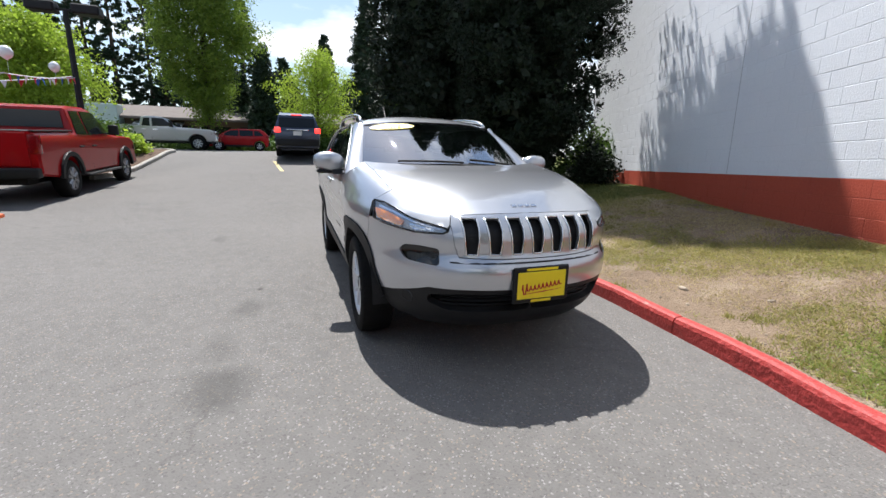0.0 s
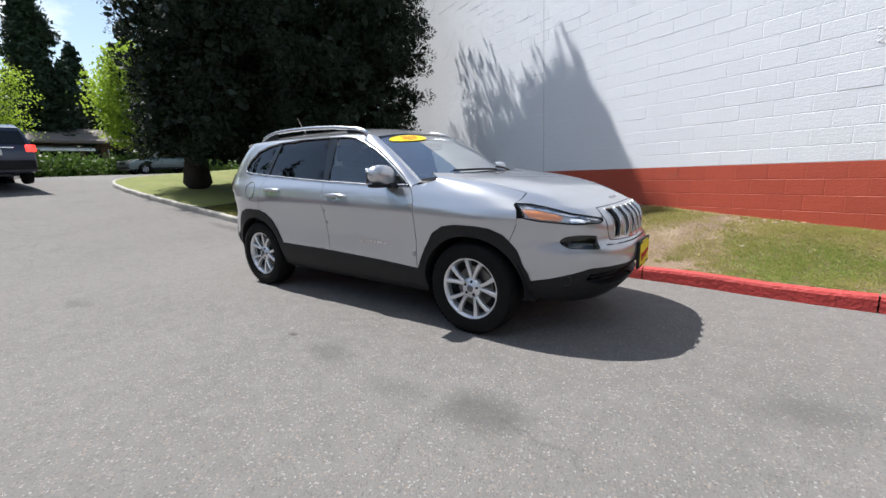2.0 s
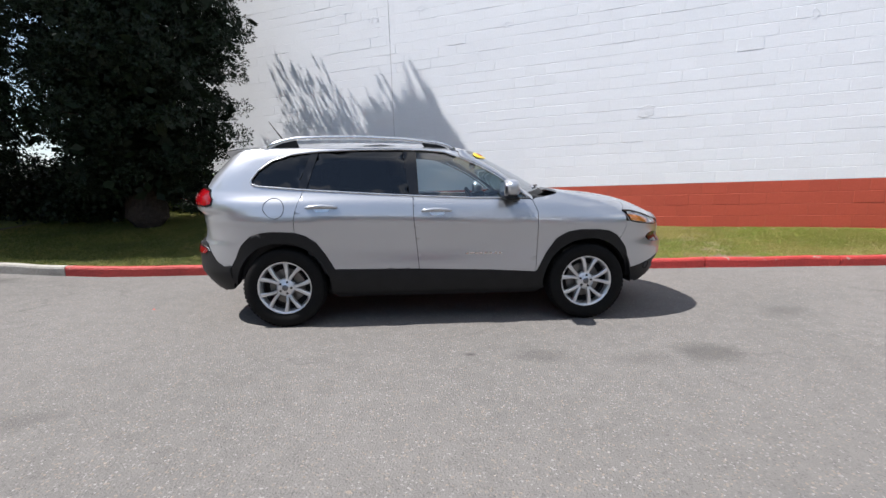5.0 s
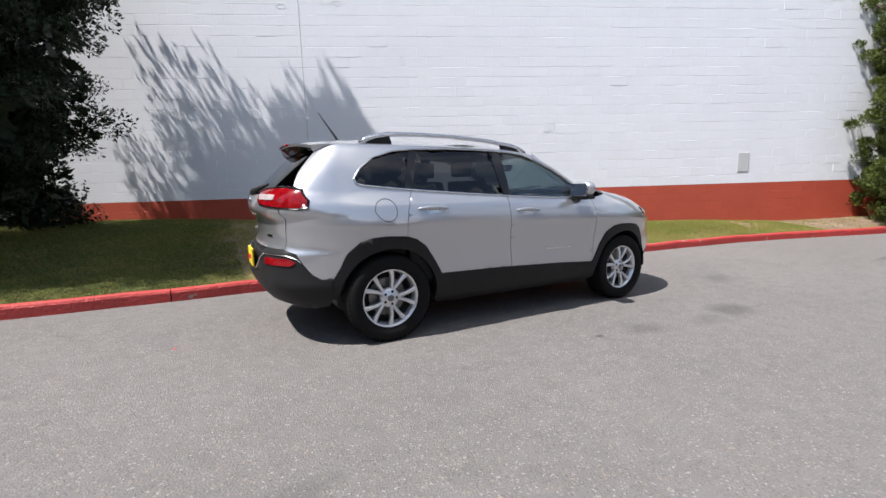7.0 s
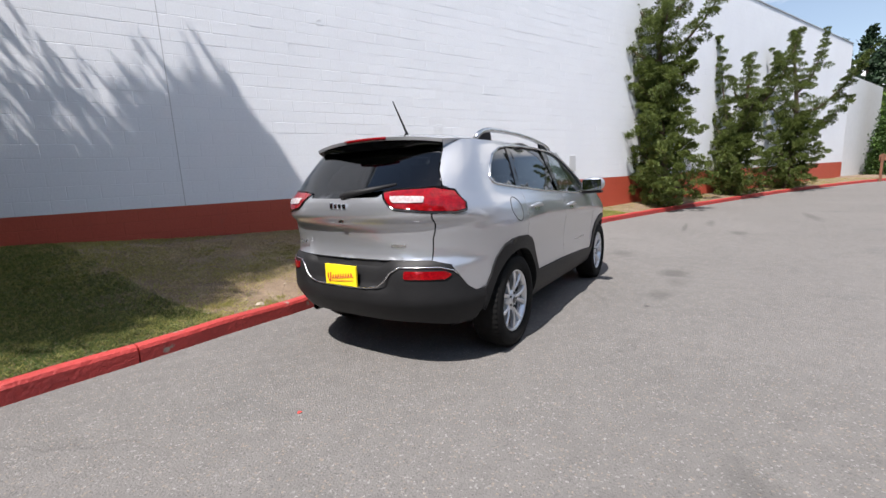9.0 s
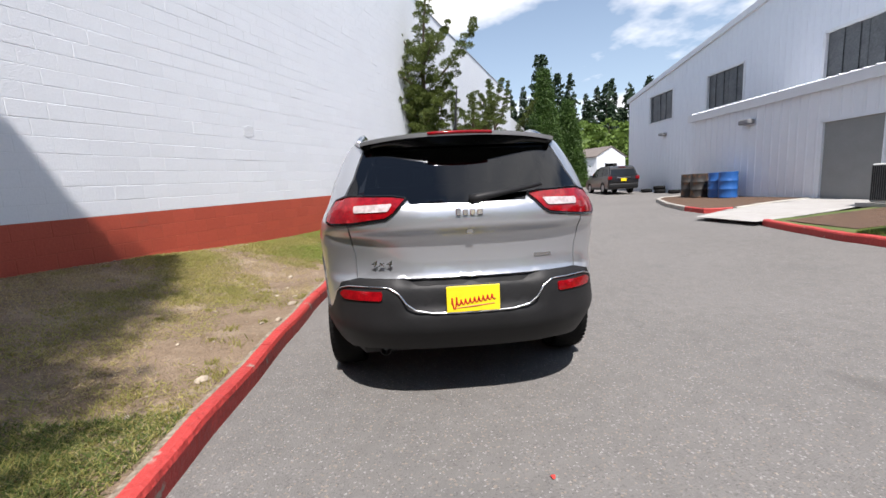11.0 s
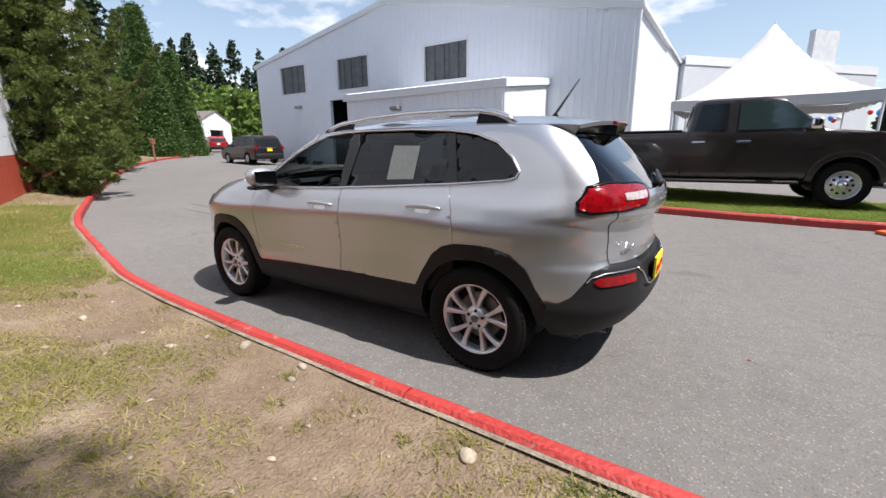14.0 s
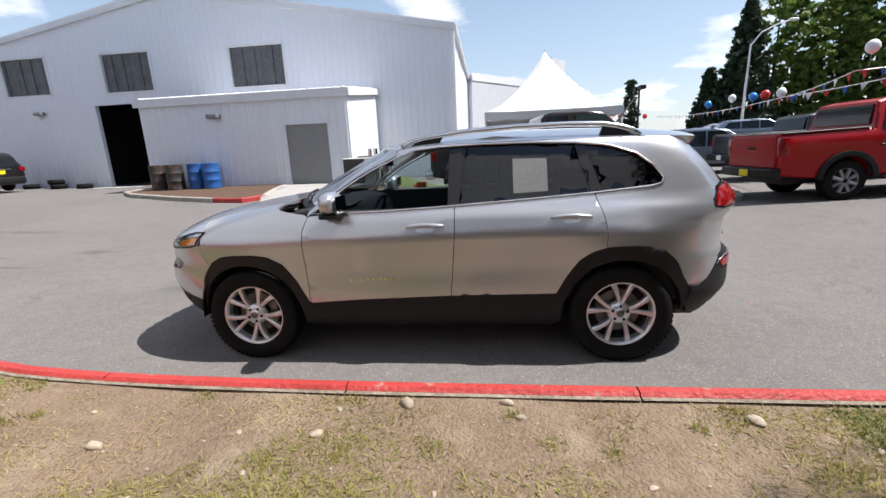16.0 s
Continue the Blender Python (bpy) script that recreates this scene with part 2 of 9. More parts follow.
M_ASPHALT = asphalt_mat()
M_CONCRETE = mat("kerb_concrete", (0.42, 0.40, 0.36), 0.9, c2=(0.26, 0.24, 0.21), scale=5, fine=60, bump=0.5, bscale=90)
M_REDKERB = mat("red_kerb_paint", (0.44, 0.042, 0.036), 0.6, c2=(0.32, 0.03, 0.026), scale=2.2, fine=30, bump=0.7, bscale=30, bdist=0.02, c3=(0.30, 0.23, 0.19), s3=7, lo3=0.63, hi3=0.70)
M_WHITEBLOCK = mat("white_block_paint", (0.755, 0.775, 0.805), 0.65, c2=(0.70, 0.72, 0.755), scale=0.9, fine=30, bump=0.35, bscale=45, bdist=0.012, rand=0.02)
M_REDBLOCK = mat("red_block_paint", (0.45, 0.076, 0.040), 0.6, c2=(0.38, 0.060, 0.032), scale=1.2, fine=30, bump=0.35, bscale=45, bdist=0.012, rand=0.05, c3=(0.30, 0.08, 0.05), s3=2.5, lo3=0.62, hi3=0.8)
M_MORTARW = mat("white_mortar", (0.73, 0.75, 0.78), 0.8, vary=0.06, bump=0.4)
M_MORTARR = mat("red_mortar", (0.41, 0.082, 0.044), 0.8, vary=0.2, bump=0.4)
M_WHITEMETAL = mat("white_metal_siding", (0.71, 0.735, 0.78), 0.42, c2=(0.68, 0.705, 0.755), scale=0.5, fine=6, bump=0.05, bscale=3)
M_WHITETRIM = mat("white_trim", (0.70, 0.71, 0.73), 0.5, vary=0.08)
M_GREYDOOR = mat("grey_door_paint", (0.23, 0.235, 0.235), 0.5, vary=0.12, bump=0.1, bscale=20)
# near-black colour standing for shade inside the hall; dark doors share it
M_DARK = mat("dark_doors_and_shade", (0.012, 0.012, 0.013), 0.9, vary=0.3)
M_SHUTTER = mat("dark_shutter", (0.125, 0.13, 0.133), 0.45, c2=(0.06, 0.063, 0.066), scale=2.5, fine=15)
M_BARK = mat("bark", (0.11, 0.075, 0.05), 0.9, c2=(0.06, 0.042, 0.03), scale=6, fine=35, bump=0.9, bscale=25, bdist=0.03)
# darker copy of the bark, with the canopy's shade put into its colour
M_BARKDARK = mat("shade_darkened_bark", (0.052, 0.038, 0.028), 0.95, c2=(0.026, 0.019, 0.015), scale=6, fine=35, bump=1.0, bscale=18, bdist=0.04)
M_SOIL = mat("dry_lawn_soil", (0.245, 0.176, 0.118), 0.95, c2=(0.150, 0.104, 0.066), scale=1.6, fine=26, bump=1.0, bscale=55, bdist=0.03, c3=(0.31, 0.243, 0.172), s3=1.9, lo3=0.52, hi3=0.74)
M_TENT = mat("white_tent_fabric", (0.56, 0.56, 0.56), 0.6, vary=0.04)
M_RUBBER = mat("tyre_rubber", (0.007, 0.007, 0.0072), 0.75, c2=(0.011, 0.0108, 0.0105), scale=8, fine=60, bump=0.15, spec=0.12)
M_BLACKPLASTIC = mat("black_plastic", (0.013, 0.013, 0.0138), 0.5, c2=(0.018, 0.018, 0.0188), scale=10, fine=140, bump=0.06, bscale=300, spec=0.2)
M_GLOSSBLACK = mat("gloss_black", (0.008, 0.008, 0.009), 0.08, vary=0.1)
M_CHROME = mat("chrome", (0.82, 0.83, 0.85), 0.09, 1.0, vary=0.06)
M_ALLOY = mat("wheel_alloy", (0.72, 0.73, 0.75), 0.3, 0.75, vary=0.1)
M_SEAT = mat("seat_cloth", (0.035, 0.035, 0.037), 0.85, vary=0.3)
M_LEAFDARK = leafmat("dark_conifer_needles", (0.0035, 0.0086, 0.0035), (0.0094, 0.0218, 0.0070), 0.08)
M_LEAFJUN = leafmat("juniper_needles", (0.024, 0.048, 0.013), (0.125, 0.158, 0.034), 0.2)
M_LEAFBRIGHT = leafmat("spring_maple_leaves", (0.19, 0.30, 0.03), (0.38, 0.50, 0.06), 0.5)
M_LEAFMAPLE = leafmat("maple_leaves", (0.085, 0.15, 0.02), (0.22, 0.31, 0.045), 0.45)
M_LEAFMID = leafmat("broadleaf_leaves", (0.035, 0.075, 0.014), (0.10, 0.17, 0.03), 0.35)
M_LEAFCEDAR = leafmat("cedar_hedge_leaves", (0.018, 0.046, 0.010), (0.058, 0.108, 0.020), 0.2)
M_LEAFFAR = leafmat("far_conifer_needles", (0.012, 0.026, 0.014), (0.03, 0.055, 0.025), 0.1)
M_LEAFHILL = leafmat("sunlit_hill_leaves", (0.06, 0.105, 0.022), (0.15, 0.225, 0.045), 0.35)
# green lowered so the blade colour carries the shade of the conifers
M_LAWN = leafmat("shade_darkened_lawn_blades", (0.045, 0.080, 0.016), (0.105, 0.135, 0.032), 0.35)
M_GRASSGREEN = leafmat("green_grass_blades", (0.11, 0.19, 0.03), (0.27, 0.33, 0.07), 0.5)
M_GRASS = leafmat("grass_blades", (0.17, 0.205, 0.05), (0.39, 0.345, 0.12), 0.5)
M_STRAW = leafmat("dry_grass_blades", (0.34, 0.27, 0.13), (0.47, 0.39, 0.20), 0.5)

# ---- mesh helpers ----


def link_mesh(name, me, material, parent=None, label="", smooth=False):
    if material is not None and not me.materials:
        me.materials.append(material)
    if smooth:
        me.polygons.foreach_set("use_smooth", [True] * len(me.polygons))
    ob = new(name, me)
    if parent is not None:
        ob.parent = parent
    if label:
        ob["label"] = label
    return ob


def part(name, bm, material, parent=None, label="", smooth=False):
    me = bpy.data.meshes.new(name)
    bm.to_mesh(me)
    bm.free()
    return link_mesh(name, me, material, parent, label, smooth)


def raw(name, verts, faces, material, parent=None, label="", smooth=False):
    me = bpy.data.meshes.new(name)
    me.from_pydata([tuple(v) for v in verts], [], faces)
    me.update()
    return link_mesh(name, me, material, parent, label, smooth)


def quads(name, V, material, parent=None, label=""):
    """Many loose quads from an (n, 4, 3) array."""
    n = len(V)
    me = bpy.data.meshes.new(name)
    me.vertices.add(n * 4); me.loops.add(n * 4); me.polygons.add(n)
    me.vertices.foreach_set("co", np.asarray(V, dtype=np.float32).ravel())
    me.loops.foreach_set("vertex_index", np.arange(n * 4, dtype=np.int32))
    me.polygons.foreach_set("loop_start", np.arange(0, n * 4, 4, dtype=np.int32))
    me.update(calc_edges=True)
    return link_mesh(name, me, material, parent, label)


def empty(name, m=None, label="", category="", group="", kind=""):
    ob = new(name)
    ob.empty_display_size = 0.2
    if m is not None:
        ob.matrix_world = m
    return tagged(ob, label, category, group, kind)


def box(bm, x0, x1, y0, y1, z0, z1, bev=0.0, seg=1):
    vs = [bm.verts.new((x, y, z)) for x in (x0, x1) for y in (y0, y1) for z in (z0, z1)]
    fs = [bm.faces.new([vs[i] for i in f]) for f in ((0, 1, 3, 2), (4, 6, 7, 5), (0, 4, 5, 1), (2, 3, 7, 6), (0, 2, 6, 4), (1, 5, 7, 3))]
    if bev:
        es = list({e for f in fs for e in f.edges})
        bmesh.ops.bevel(bm, geom=es, offset=bev, segments=seg, affect="EDGES", profile=0.6)
    return bm


def boxm(*a, **k):
    return box(bmesh.new(), *a, **k)


def tube(pts, r, n=8, closed=False, taper=None):
    """A bmesh tube along points; taper: radius factor per point."""
    bm = bmesh.new()
    pts = [Vector(p) for p in pts]
    rings = []
    m = len(pts)
    up = Vector((0, 0, 1))
    for i, p in enumerate(pts):
        a = pts[(i - 1) % m] if (closed or i) else p
        b = pts[(i + 1) % m] if (closed or i < m - 1) else p
        d = (b - a).normalized()
        s = d.cross(up)
        if s.length < 1e-3:
            s = d.cross(Vector((1, 0, 0)))
        s.normalize()
        u = s.cross(d)
        k = r * (taper[i] if taper else 1)
        rings.append([bm.verts.new(p + (s * math.cos(2 * math.pi * j / n) + u * math.sin(2 * math.pi * j / n)) * k) for j in range(n)])
    for i in range(m if closed else m - 1):
        A, B = rings[i], rings[(i + 1) % m]
        for j in range(n):
            bm.faces.new((A[j], A[(j + 1) % n], B[(j + 1) % n], B[j]))
    if not closed:
        bm.faces.new(rings[0][::-1]); bm.faces.new(rings[-1])
    return bm


def lathe(prof, n=32, axis="y", closed=False):
    """Revolve (radius, along) pairs round an axis through the origin."""
    bm = bmesh.new()
    rings = []
    for r, a in prof:
        ring = []
        for j in range(n):
            t = 2 * math.pi * j / n
            c, s = r * math.cos(t), r * math.sin(t)
            ring.append(bm.verts.new((c, a, s) if axis == "y" else (c, s, a)))
        rings.append(ring)
    for A, B in zip(rings, rings[1:]):
        for j in range(n):
            bm.faces.new((A[j], A[(j + 1) % n], B[(j + 1) % n], B[j]))
    if closed:
        for R in (rings[0], rings[-1]):
            bm.faces.new(R)
    bmesh.ops.recalc_face_normals(bm, faces=bm.faces)
    return bm


def prism(poly, y0, y1, bev=0.0, plane="xz"):
    """A polygon pushed from y0 to y1 (plane xz), or z0 to z1 (plane xy), or x0 to x1 (plane yz)."""
    bm = bmesh.new()
    f = {"xz": lambda p, t: (p[0], t, p[1]), "xy": lambda p, t: (p[0], p[1], t), "yz": lambda p, t: (t, p[0], p[1])}[plane]
    A = [bm.verts.new(f(p, y0)) for p in poly]
    B = [bm.verts.new(f(p, y1)) for p in poly]
    bm.faces.new(A); bm.faces.new(B[::-1])
    n = len(poly)
    for i in range(n):
        bm.faces.new((A[i], A[(i + 1) % n], B[(i + 1) % n], B[i]))
    bmesh.ops.recalc_face_normals(bm, faces=bm.faces)
    if bev:
        bmesh.ops.bevel(bm, geom=list(bm.edges), offset=bev, segments=2, affect="EDGES", profile=0.6, clamp_overlap=True)
    return bm


def smoothstep(a, b, v):
    t = min(1.0, max(0.0, (v - a) / (b - a)))
    return t * t * (3 - 2 * t)


def lerp(pairs, v):
    """Smooth interpolation through (key, value) pairs."""
    if v <= pairs[0][0]:
        return pairs[0][1]
    for (a, p), (b, q) in zip(pairs, pairs[1:]):
        if v <= b:
            return p + (q - p) * (v - a) / (b - a)
    return pairs[-1][1]


def curve_of(pairs, v):
    """Monotone-ish cubic through (key, value) pairs."""
    k = [p[0] for p in pairs]
    if v <= k[0]:
        return pairs[0][1]
    if v >= k[-1]:
        return pairs[-1][1]
    i = max(j for j in range(len(k)) if k[j] <= v)
    i = min(i, len(k) - 2)
    def slope(j):
        if j == 0 or j == len(k) - 1:
            a, b = (0, 1) if j == 0 else (-2, -1)
            return (pairs[b][1] - pairs[a][1]) / (k[b] - k[a])
        d0 = (pairs[j][1] - pairs[j - 1][1]) / (k[j] - k[j - 1])
        d1 = (pairs[j + 1][1] - pairs[j][1]) / (k[j + 1] - k[j])
        return 0 if d0 * d1 <= 0 else 2 * d0 * d1 / (d0 + d1)
    h = k[i + 1] - k[i]
    t = (v - k[i]) / h
    p0, p1, m0, m1 = pairs[i][1], pairs[i + 1][1], slope(i) * h, slope(i + 1) * h
    return (2 * t**3 - 3 * t**2 + 1) * p0 + (t**3 - 2 * t**2 + t) * m0 + (-2 * t**3 + 3 * t**2) * p1 + (t**3 - t**2) * m1

# ---- ground ----
WALL_K, WALL_C = -0.434, 5.06


def wall_y(x):
    return WALL_C + WALL_K * x


def gz(x, y):
    """Height of the paved ground."""
    u = max(0.0, -x - 4.6)
    low = 1.0 - 0.55 * smoothstep(2.5, 6.5, -y) * smoothstep(-17.0, -12.0, x)
    z = curve_of([(0, 0), (2, 0.13), (4, 0.30), (5, 0.385), (7, 0.56), (9, 0.74), (11, 0.92), (13, 1.04), (16, 1.10), (30, 1.12)], u)
    z = z * low + 0.03 * max(0.0, min(x, 60) - 3.0)
    z += 0.4 * smoothstep(3.0, 13.0, -y) * smoothstep(-10, 2, x) * (1 - smoothstep(4, 21, x))
    return z


KERB = [(-40, 24.0), (-17.6, 6.2), (-17.2, 4.9), (-16.6, 3.5), (-15.9, 2.6), (-15.0, 2.02), (-14.0, 1.74), (-12.0, 1.56), (-9.3, 1.50), (-7.2, 1.47), (-5.4, 1.45), (-3.0, 1.42), (-1.0, 1.413), (0.5, 1.395), (1.9, 1.345),
        (2.8, 1.26), (3.6, 1.12), (5.0, 0.86), (6.8, 0.50), (9.3, -0.36), (13.4, -2.05), (20.0, -5.0), (26.0, -8.2), (30.0, -10.9), (34.0, -14.4), (38.0, -17.7), (42.0, -19.7), (46.0, -21.2)]


def kerb_y(x):
    return curve_of(KERB, x)


def lawn_z(x, y):
    """Height of the lawn between the kerb and the white wall."""
    k = kerb_y(x)
    d = max(0.0, y - k)
    full = max(0.4, wall_y(x) - k)
    base = gz(x, k) + lerp([(-6, 0.11), (-3.5, 0.10), (1.5, 0.097), (3.5, 0.11), (6, 0.12)], x)
    rise = lerp([(-12, 0.47), (-2, 0.465), (2, 0.36), (5, 0.23), (9, 0.12), (40, 0.05)], x)
    return base + rise * smoothstep(0.1, 1.0, d / full) + 0.02 * math.sin(1.7 * x + 1.1 * y) * min(1, d)


def axis(fine0, fine1, step, far, grow=1.22):
    a = list(np.arange(fine0, fine1 + step / 2, step))
    s, v = step, fine1
    while v < far:
        s *= grow; v += s; a.append(v)
    s, v = step, fine0
    while v > -far:
        s *= grow; v -= s; a.insert(0, v)
    return a


xs, ys = axis(-22, 20, 0.5, 600), axis(-18, 6, 0.5, 600)
verts = [(x, y, gz(x, y)) for y in ys for x in xs]
nx = len(xs)
faces = [(j * nx + i, j * nx + i + 1, (j + 1) * nx + i + 1, (j + 1) * nx + i) for j in range(len(ys) - 1) for i in range(nx - 1)]
ground = tagged(raw("ground", verts, faces, M_ASPHALT, smooth=True), "worn grey asphalt of the car park and drive", "ground", kind="structure")


def strip_lawn(name, x0, x1, step, kfun, wfun, zfun, ny, material, label):
    X = np.arange(x0, x1 + step / 2, step)
    V, F = [], []
    for x in X:
        a, b = kfun(x), wfun(x)
        for j in range(ny + 1):
            y = a + (b - a) * (j / ny) ** 1.3
            V.append((x, y, zfun(x, y)))
    for i in range(len(X) - 1):
        for j in range(ny):
            q = i * (ny + 1) + j
            F.append((q, q + ny + 1, q + ny + 2, q + 1))
    return tagged(raw(name, V, F, material, smooth=True), label, "lawn", kind="structure")


lawn = strip_lawn("lawn", -8.0, 44.0, 0.2, lambda x: kerb_y(x) + 0.1, lambda x: wall_y(x) + 0.1, lawn_z, 26, M_SOIL, "patchy dry lawn with bare soil along the white wall")
M_LAWNBACK = mat("mown_lawn", (0.20, 0.22, 0.055), 0.95, c2=(0.13, 0.15, 0.04), scale=1.2, fine=30, bump=0.9, bscale=60, bdist=0.03, c3=(0.24, 0.20, 0.10), s3=0.8, lo3=0.55, hi3=0.75)
lawn_back = strip_lawn("lawn", -17.5, -8.0, 0.25, lambda x: kerb_y(x) + 0.1, lambda x: 11.0, lambda x, y: gz(x, kerb_y(x)) + 0.12 + 0.04 * (y - kerb_y(x)), 20, M_LAWNBACK, "mown yellow-green lawn under dark conifers")

# kerb of concrete sections, painted red but for the rear stretch
kerb = empty("kerb", label="concrete kerb painted red with worn joints", category="kerb", kind="structure")
kerb_grey = empty("kerb", label="bare grey concrete kerb beside the lawn", category="kerb", kind="structure")


def kerb_section(pts, zf, w, h, material, parent, side=1):
    """One cast section: bevelled profile swept along plan points. side: on which side of the line the body lies."""
    prof = [(0.0, -0.15), (0.0, h - 0.035), (0.012, h - 0.01), (0.035, h), (w - 0.02, h), (w, h - 0.02), (w, -0.15)]
    bm = bmesh.new()
    R = []
    for i, p in enumerate(pts):
        a, b = Vector(pts[max(0, i - 1)]), Vector(pts[min(len(pts) - 1, i + 1)])
        d = (b - a).normalized()
        nrm = Vector((-d.y, d.x)) * side
        wob = 0.006 * math.sin(p[0] * 5.1) + 0.004 * math.sin(p[0] * 13.3)
        R.append([bm.verts.new((p[0] + nrm.x * (o + wob), p[1] + nrm.y * (o + wob), zf(p[0], p[1]) + z + wob * 0.6)) for o, z in prof])
    for A, B in zip(R, R[1:]):
        for j in range(len(prof) - 1):
            bm.faces.new((A[j], A[j + 1], B[j + 1], B[j]))
    bm.faces.new(R[0]); bm.faces.new(R[-1][::-1])
    bmesh.ops.recalc_face_normals(bm, faces=bm.faces)
    return part("kerb_section", bm, material, parent)


M_KERBBACK = mat("dirty_kerb_concrete", (0.30, 0.255, 0.20), 0.95, c2=(0.12, 0.092, 0.062), scale=9, fine=45, bump=0.7, bscale=50, bdist=0.02)
joints = [-17.5, -17.0, -16.2, -15.0, -13.2, -10.4, -7.6, -5.0, -2.98, -1.28, 0.44, 2.15, 3.9, 5.6, 7.4, 9.3, 11.2, 13.2, 15.3, 17.6, 20, 23, 26, 29, 32, 35, 38, 41, 44]
for a, b in zip(joints, joints[1:]):
    red = a > -5.1
    n = 6 if b - a < 2.2 else 9
    pts = [(x, kerb_y(x)) for x in np.linspace(a + 0.006, b - 0.006, n)]
    kerb_section(pts, gz, 0.104, 0.135, M_REDKERB if red else M_CONCRETE, kerb if red else kerb_grey)
    kerb_section([(x, y + 0.103) for x, y in pts], gz, 0.016, 0.113, M_KERBBACK, kerb if red else kerb_grey)

# ---- white block wall ----
WL = math.hypot(1, WALL_K)
wdir = Vector((1 / WL, WALL_K / WL, 0.029 / WL)).normalized()
wnor = Vector((-0.3981, -0.9173, 0.0)).normalized()
wup = wdir.cross(wnor) * -1
if wup.z < 0:
    wup = -wup
W0 = Vector((0, WALL_C, 1.06))
wall_m = Matrix((wdir, -wnor, wup)).transposed().to_4x4()
wall_m.translation = W0
U0, U1, V0, V1 = -8.0 * WL, 32.0 * WL, -1.4, 6.95
wall = empty("wall_north", label="tall painted concrete block wall, white over a red base band", category="wall", kind="structure")
wall.matrix_world = wall_m
part("backing", box(bmesh.new(), U0, U1, 0.0015, 0.3, 0, V1), M_MORTARW, wall)
part("backing", box(bmesh.new(), U0, U1, 0.0015, 0.3, V0, -0.001), M_MORTARR, wall)
part("coping", box(bmesh.new(), U0 - 0.02, U1 + 0.02, -0.03, 0.33, V1, V1 + 0.06, 0.01), mat("grey_coping_metal", (0.45, 0.46, 0.47), 0.4, 0.5, vary=0.15), wall)


def block_bm(bm, u0, u1, v0, v1, depth, ch=0.004):
    q = [(u0, v0), (u1, v0), (u1, v1), (u0, v1)]
    i = [(u0 + ch, v0 + ch), (u1 - ch, v0 + ch), (u1 - ch, v1 - ch), (u0 + ch, v1 - ch)]
    A = [bm.append((u, 0.0019, v)) or len(bm) - 1 for u, v in q]
    B = [bm.append((u, -depth, v)) or len(bm) - 1 for u, v in i]
    return [tuple(B)] + [(A[k], A[(k + 1) % 4], B[(k + 1) % 4], B[k]) for k in range(4)]


BW, BH, J = 0.397, 0.2, 0.006
rng = random.Random(5)
near_blocks, far_w, far_r, ffw, ffr = [], [], [], [], []
for r in range(int(V0 / BH) - 0, int(V1 / BH) + 1):
    v0, v1 = r * BH + J / 2, min((r + 1) * BH - J / 2, V1)
    off = (r % 2) * 0.2
    u = U0 + off
    while u < U1 - 0.05:
        a, b = u + J / 2, min(u + 0.4 - J / 2, U1)
        d = rng.choice((0.0, 0.0, 0.0, 0.0006, 0.0012)) + (0.0025 if rng.random() < 0.03 else 0)
        if 2.2 < u < 8.6 and -0.9 < v0 < 2.45:
            near_blocks.append((a, b, v0, v1, d, r < 0))
        else:
            vs, fs = (far_r, ffr) if r < 0 else (far_w, ffw)
            fs += block_bm(vs, a, b, v0, v1, d)
        u += 0.4
tagged(raw("blocks", far_w, ffw, M_WHITEBLOCK, wall), kind="stuff")
tagged(raw("blocks", far_r, ffr, M_REDBLOCK, wall), kind="stuff")
block_mesh = {}


def build_wall_blocks():
    for a, b, v0, v1, d, red in near_blocks:
        key = (round(b - a, 3), round(v1 - v0, 3), d, red)
        if key not in block_mesh:
            vs = []
            me = bpy.data.meshes.new("block")
            fs = block_bm(vs, 0, b - a, 0, v1 - v0, d)
            me.from_pydata(vs, [], fs)
            me.materials.append(M_REDBLOCK if red else M_WHITEBLOCK)
            block_mesh[key] = me
        ob = new("block", block_mesh[key])
        ob.parent = wall
        ob.location = (a, 0, v0)


# vertical control joint, square vent plate and old anchor scars on the wall
def on_wall(x, z, out=0.0):
    """Local wall coordinates of the wall point with plan x and height z."""
    p = wall_m.inverted() @ Vector((x, wall_y(x), z))
    return p.x, -out, p.z


# ---- white metal building ----
BX0, BX1, BY = 0.9, 25.1, -15.6
hall = empty("metal_hall", label="large white ribbed metal hall with a low gable roof", category="building")
RIDGE = (13.3, 8.95)


def hall_top(x):
    return lerp([(BX0, 6.6), (RIDGE[0], RIDGE[1]), (BX1, 6.95)], x)


OPEN = [(8.37, 10.98, 4.69, 6.47), (14.78, 17.28, 4.8, 6.55), (20.1, 22.55, 4.9, 6.62), (15.75, 18.03, 0.3, 4.32)]


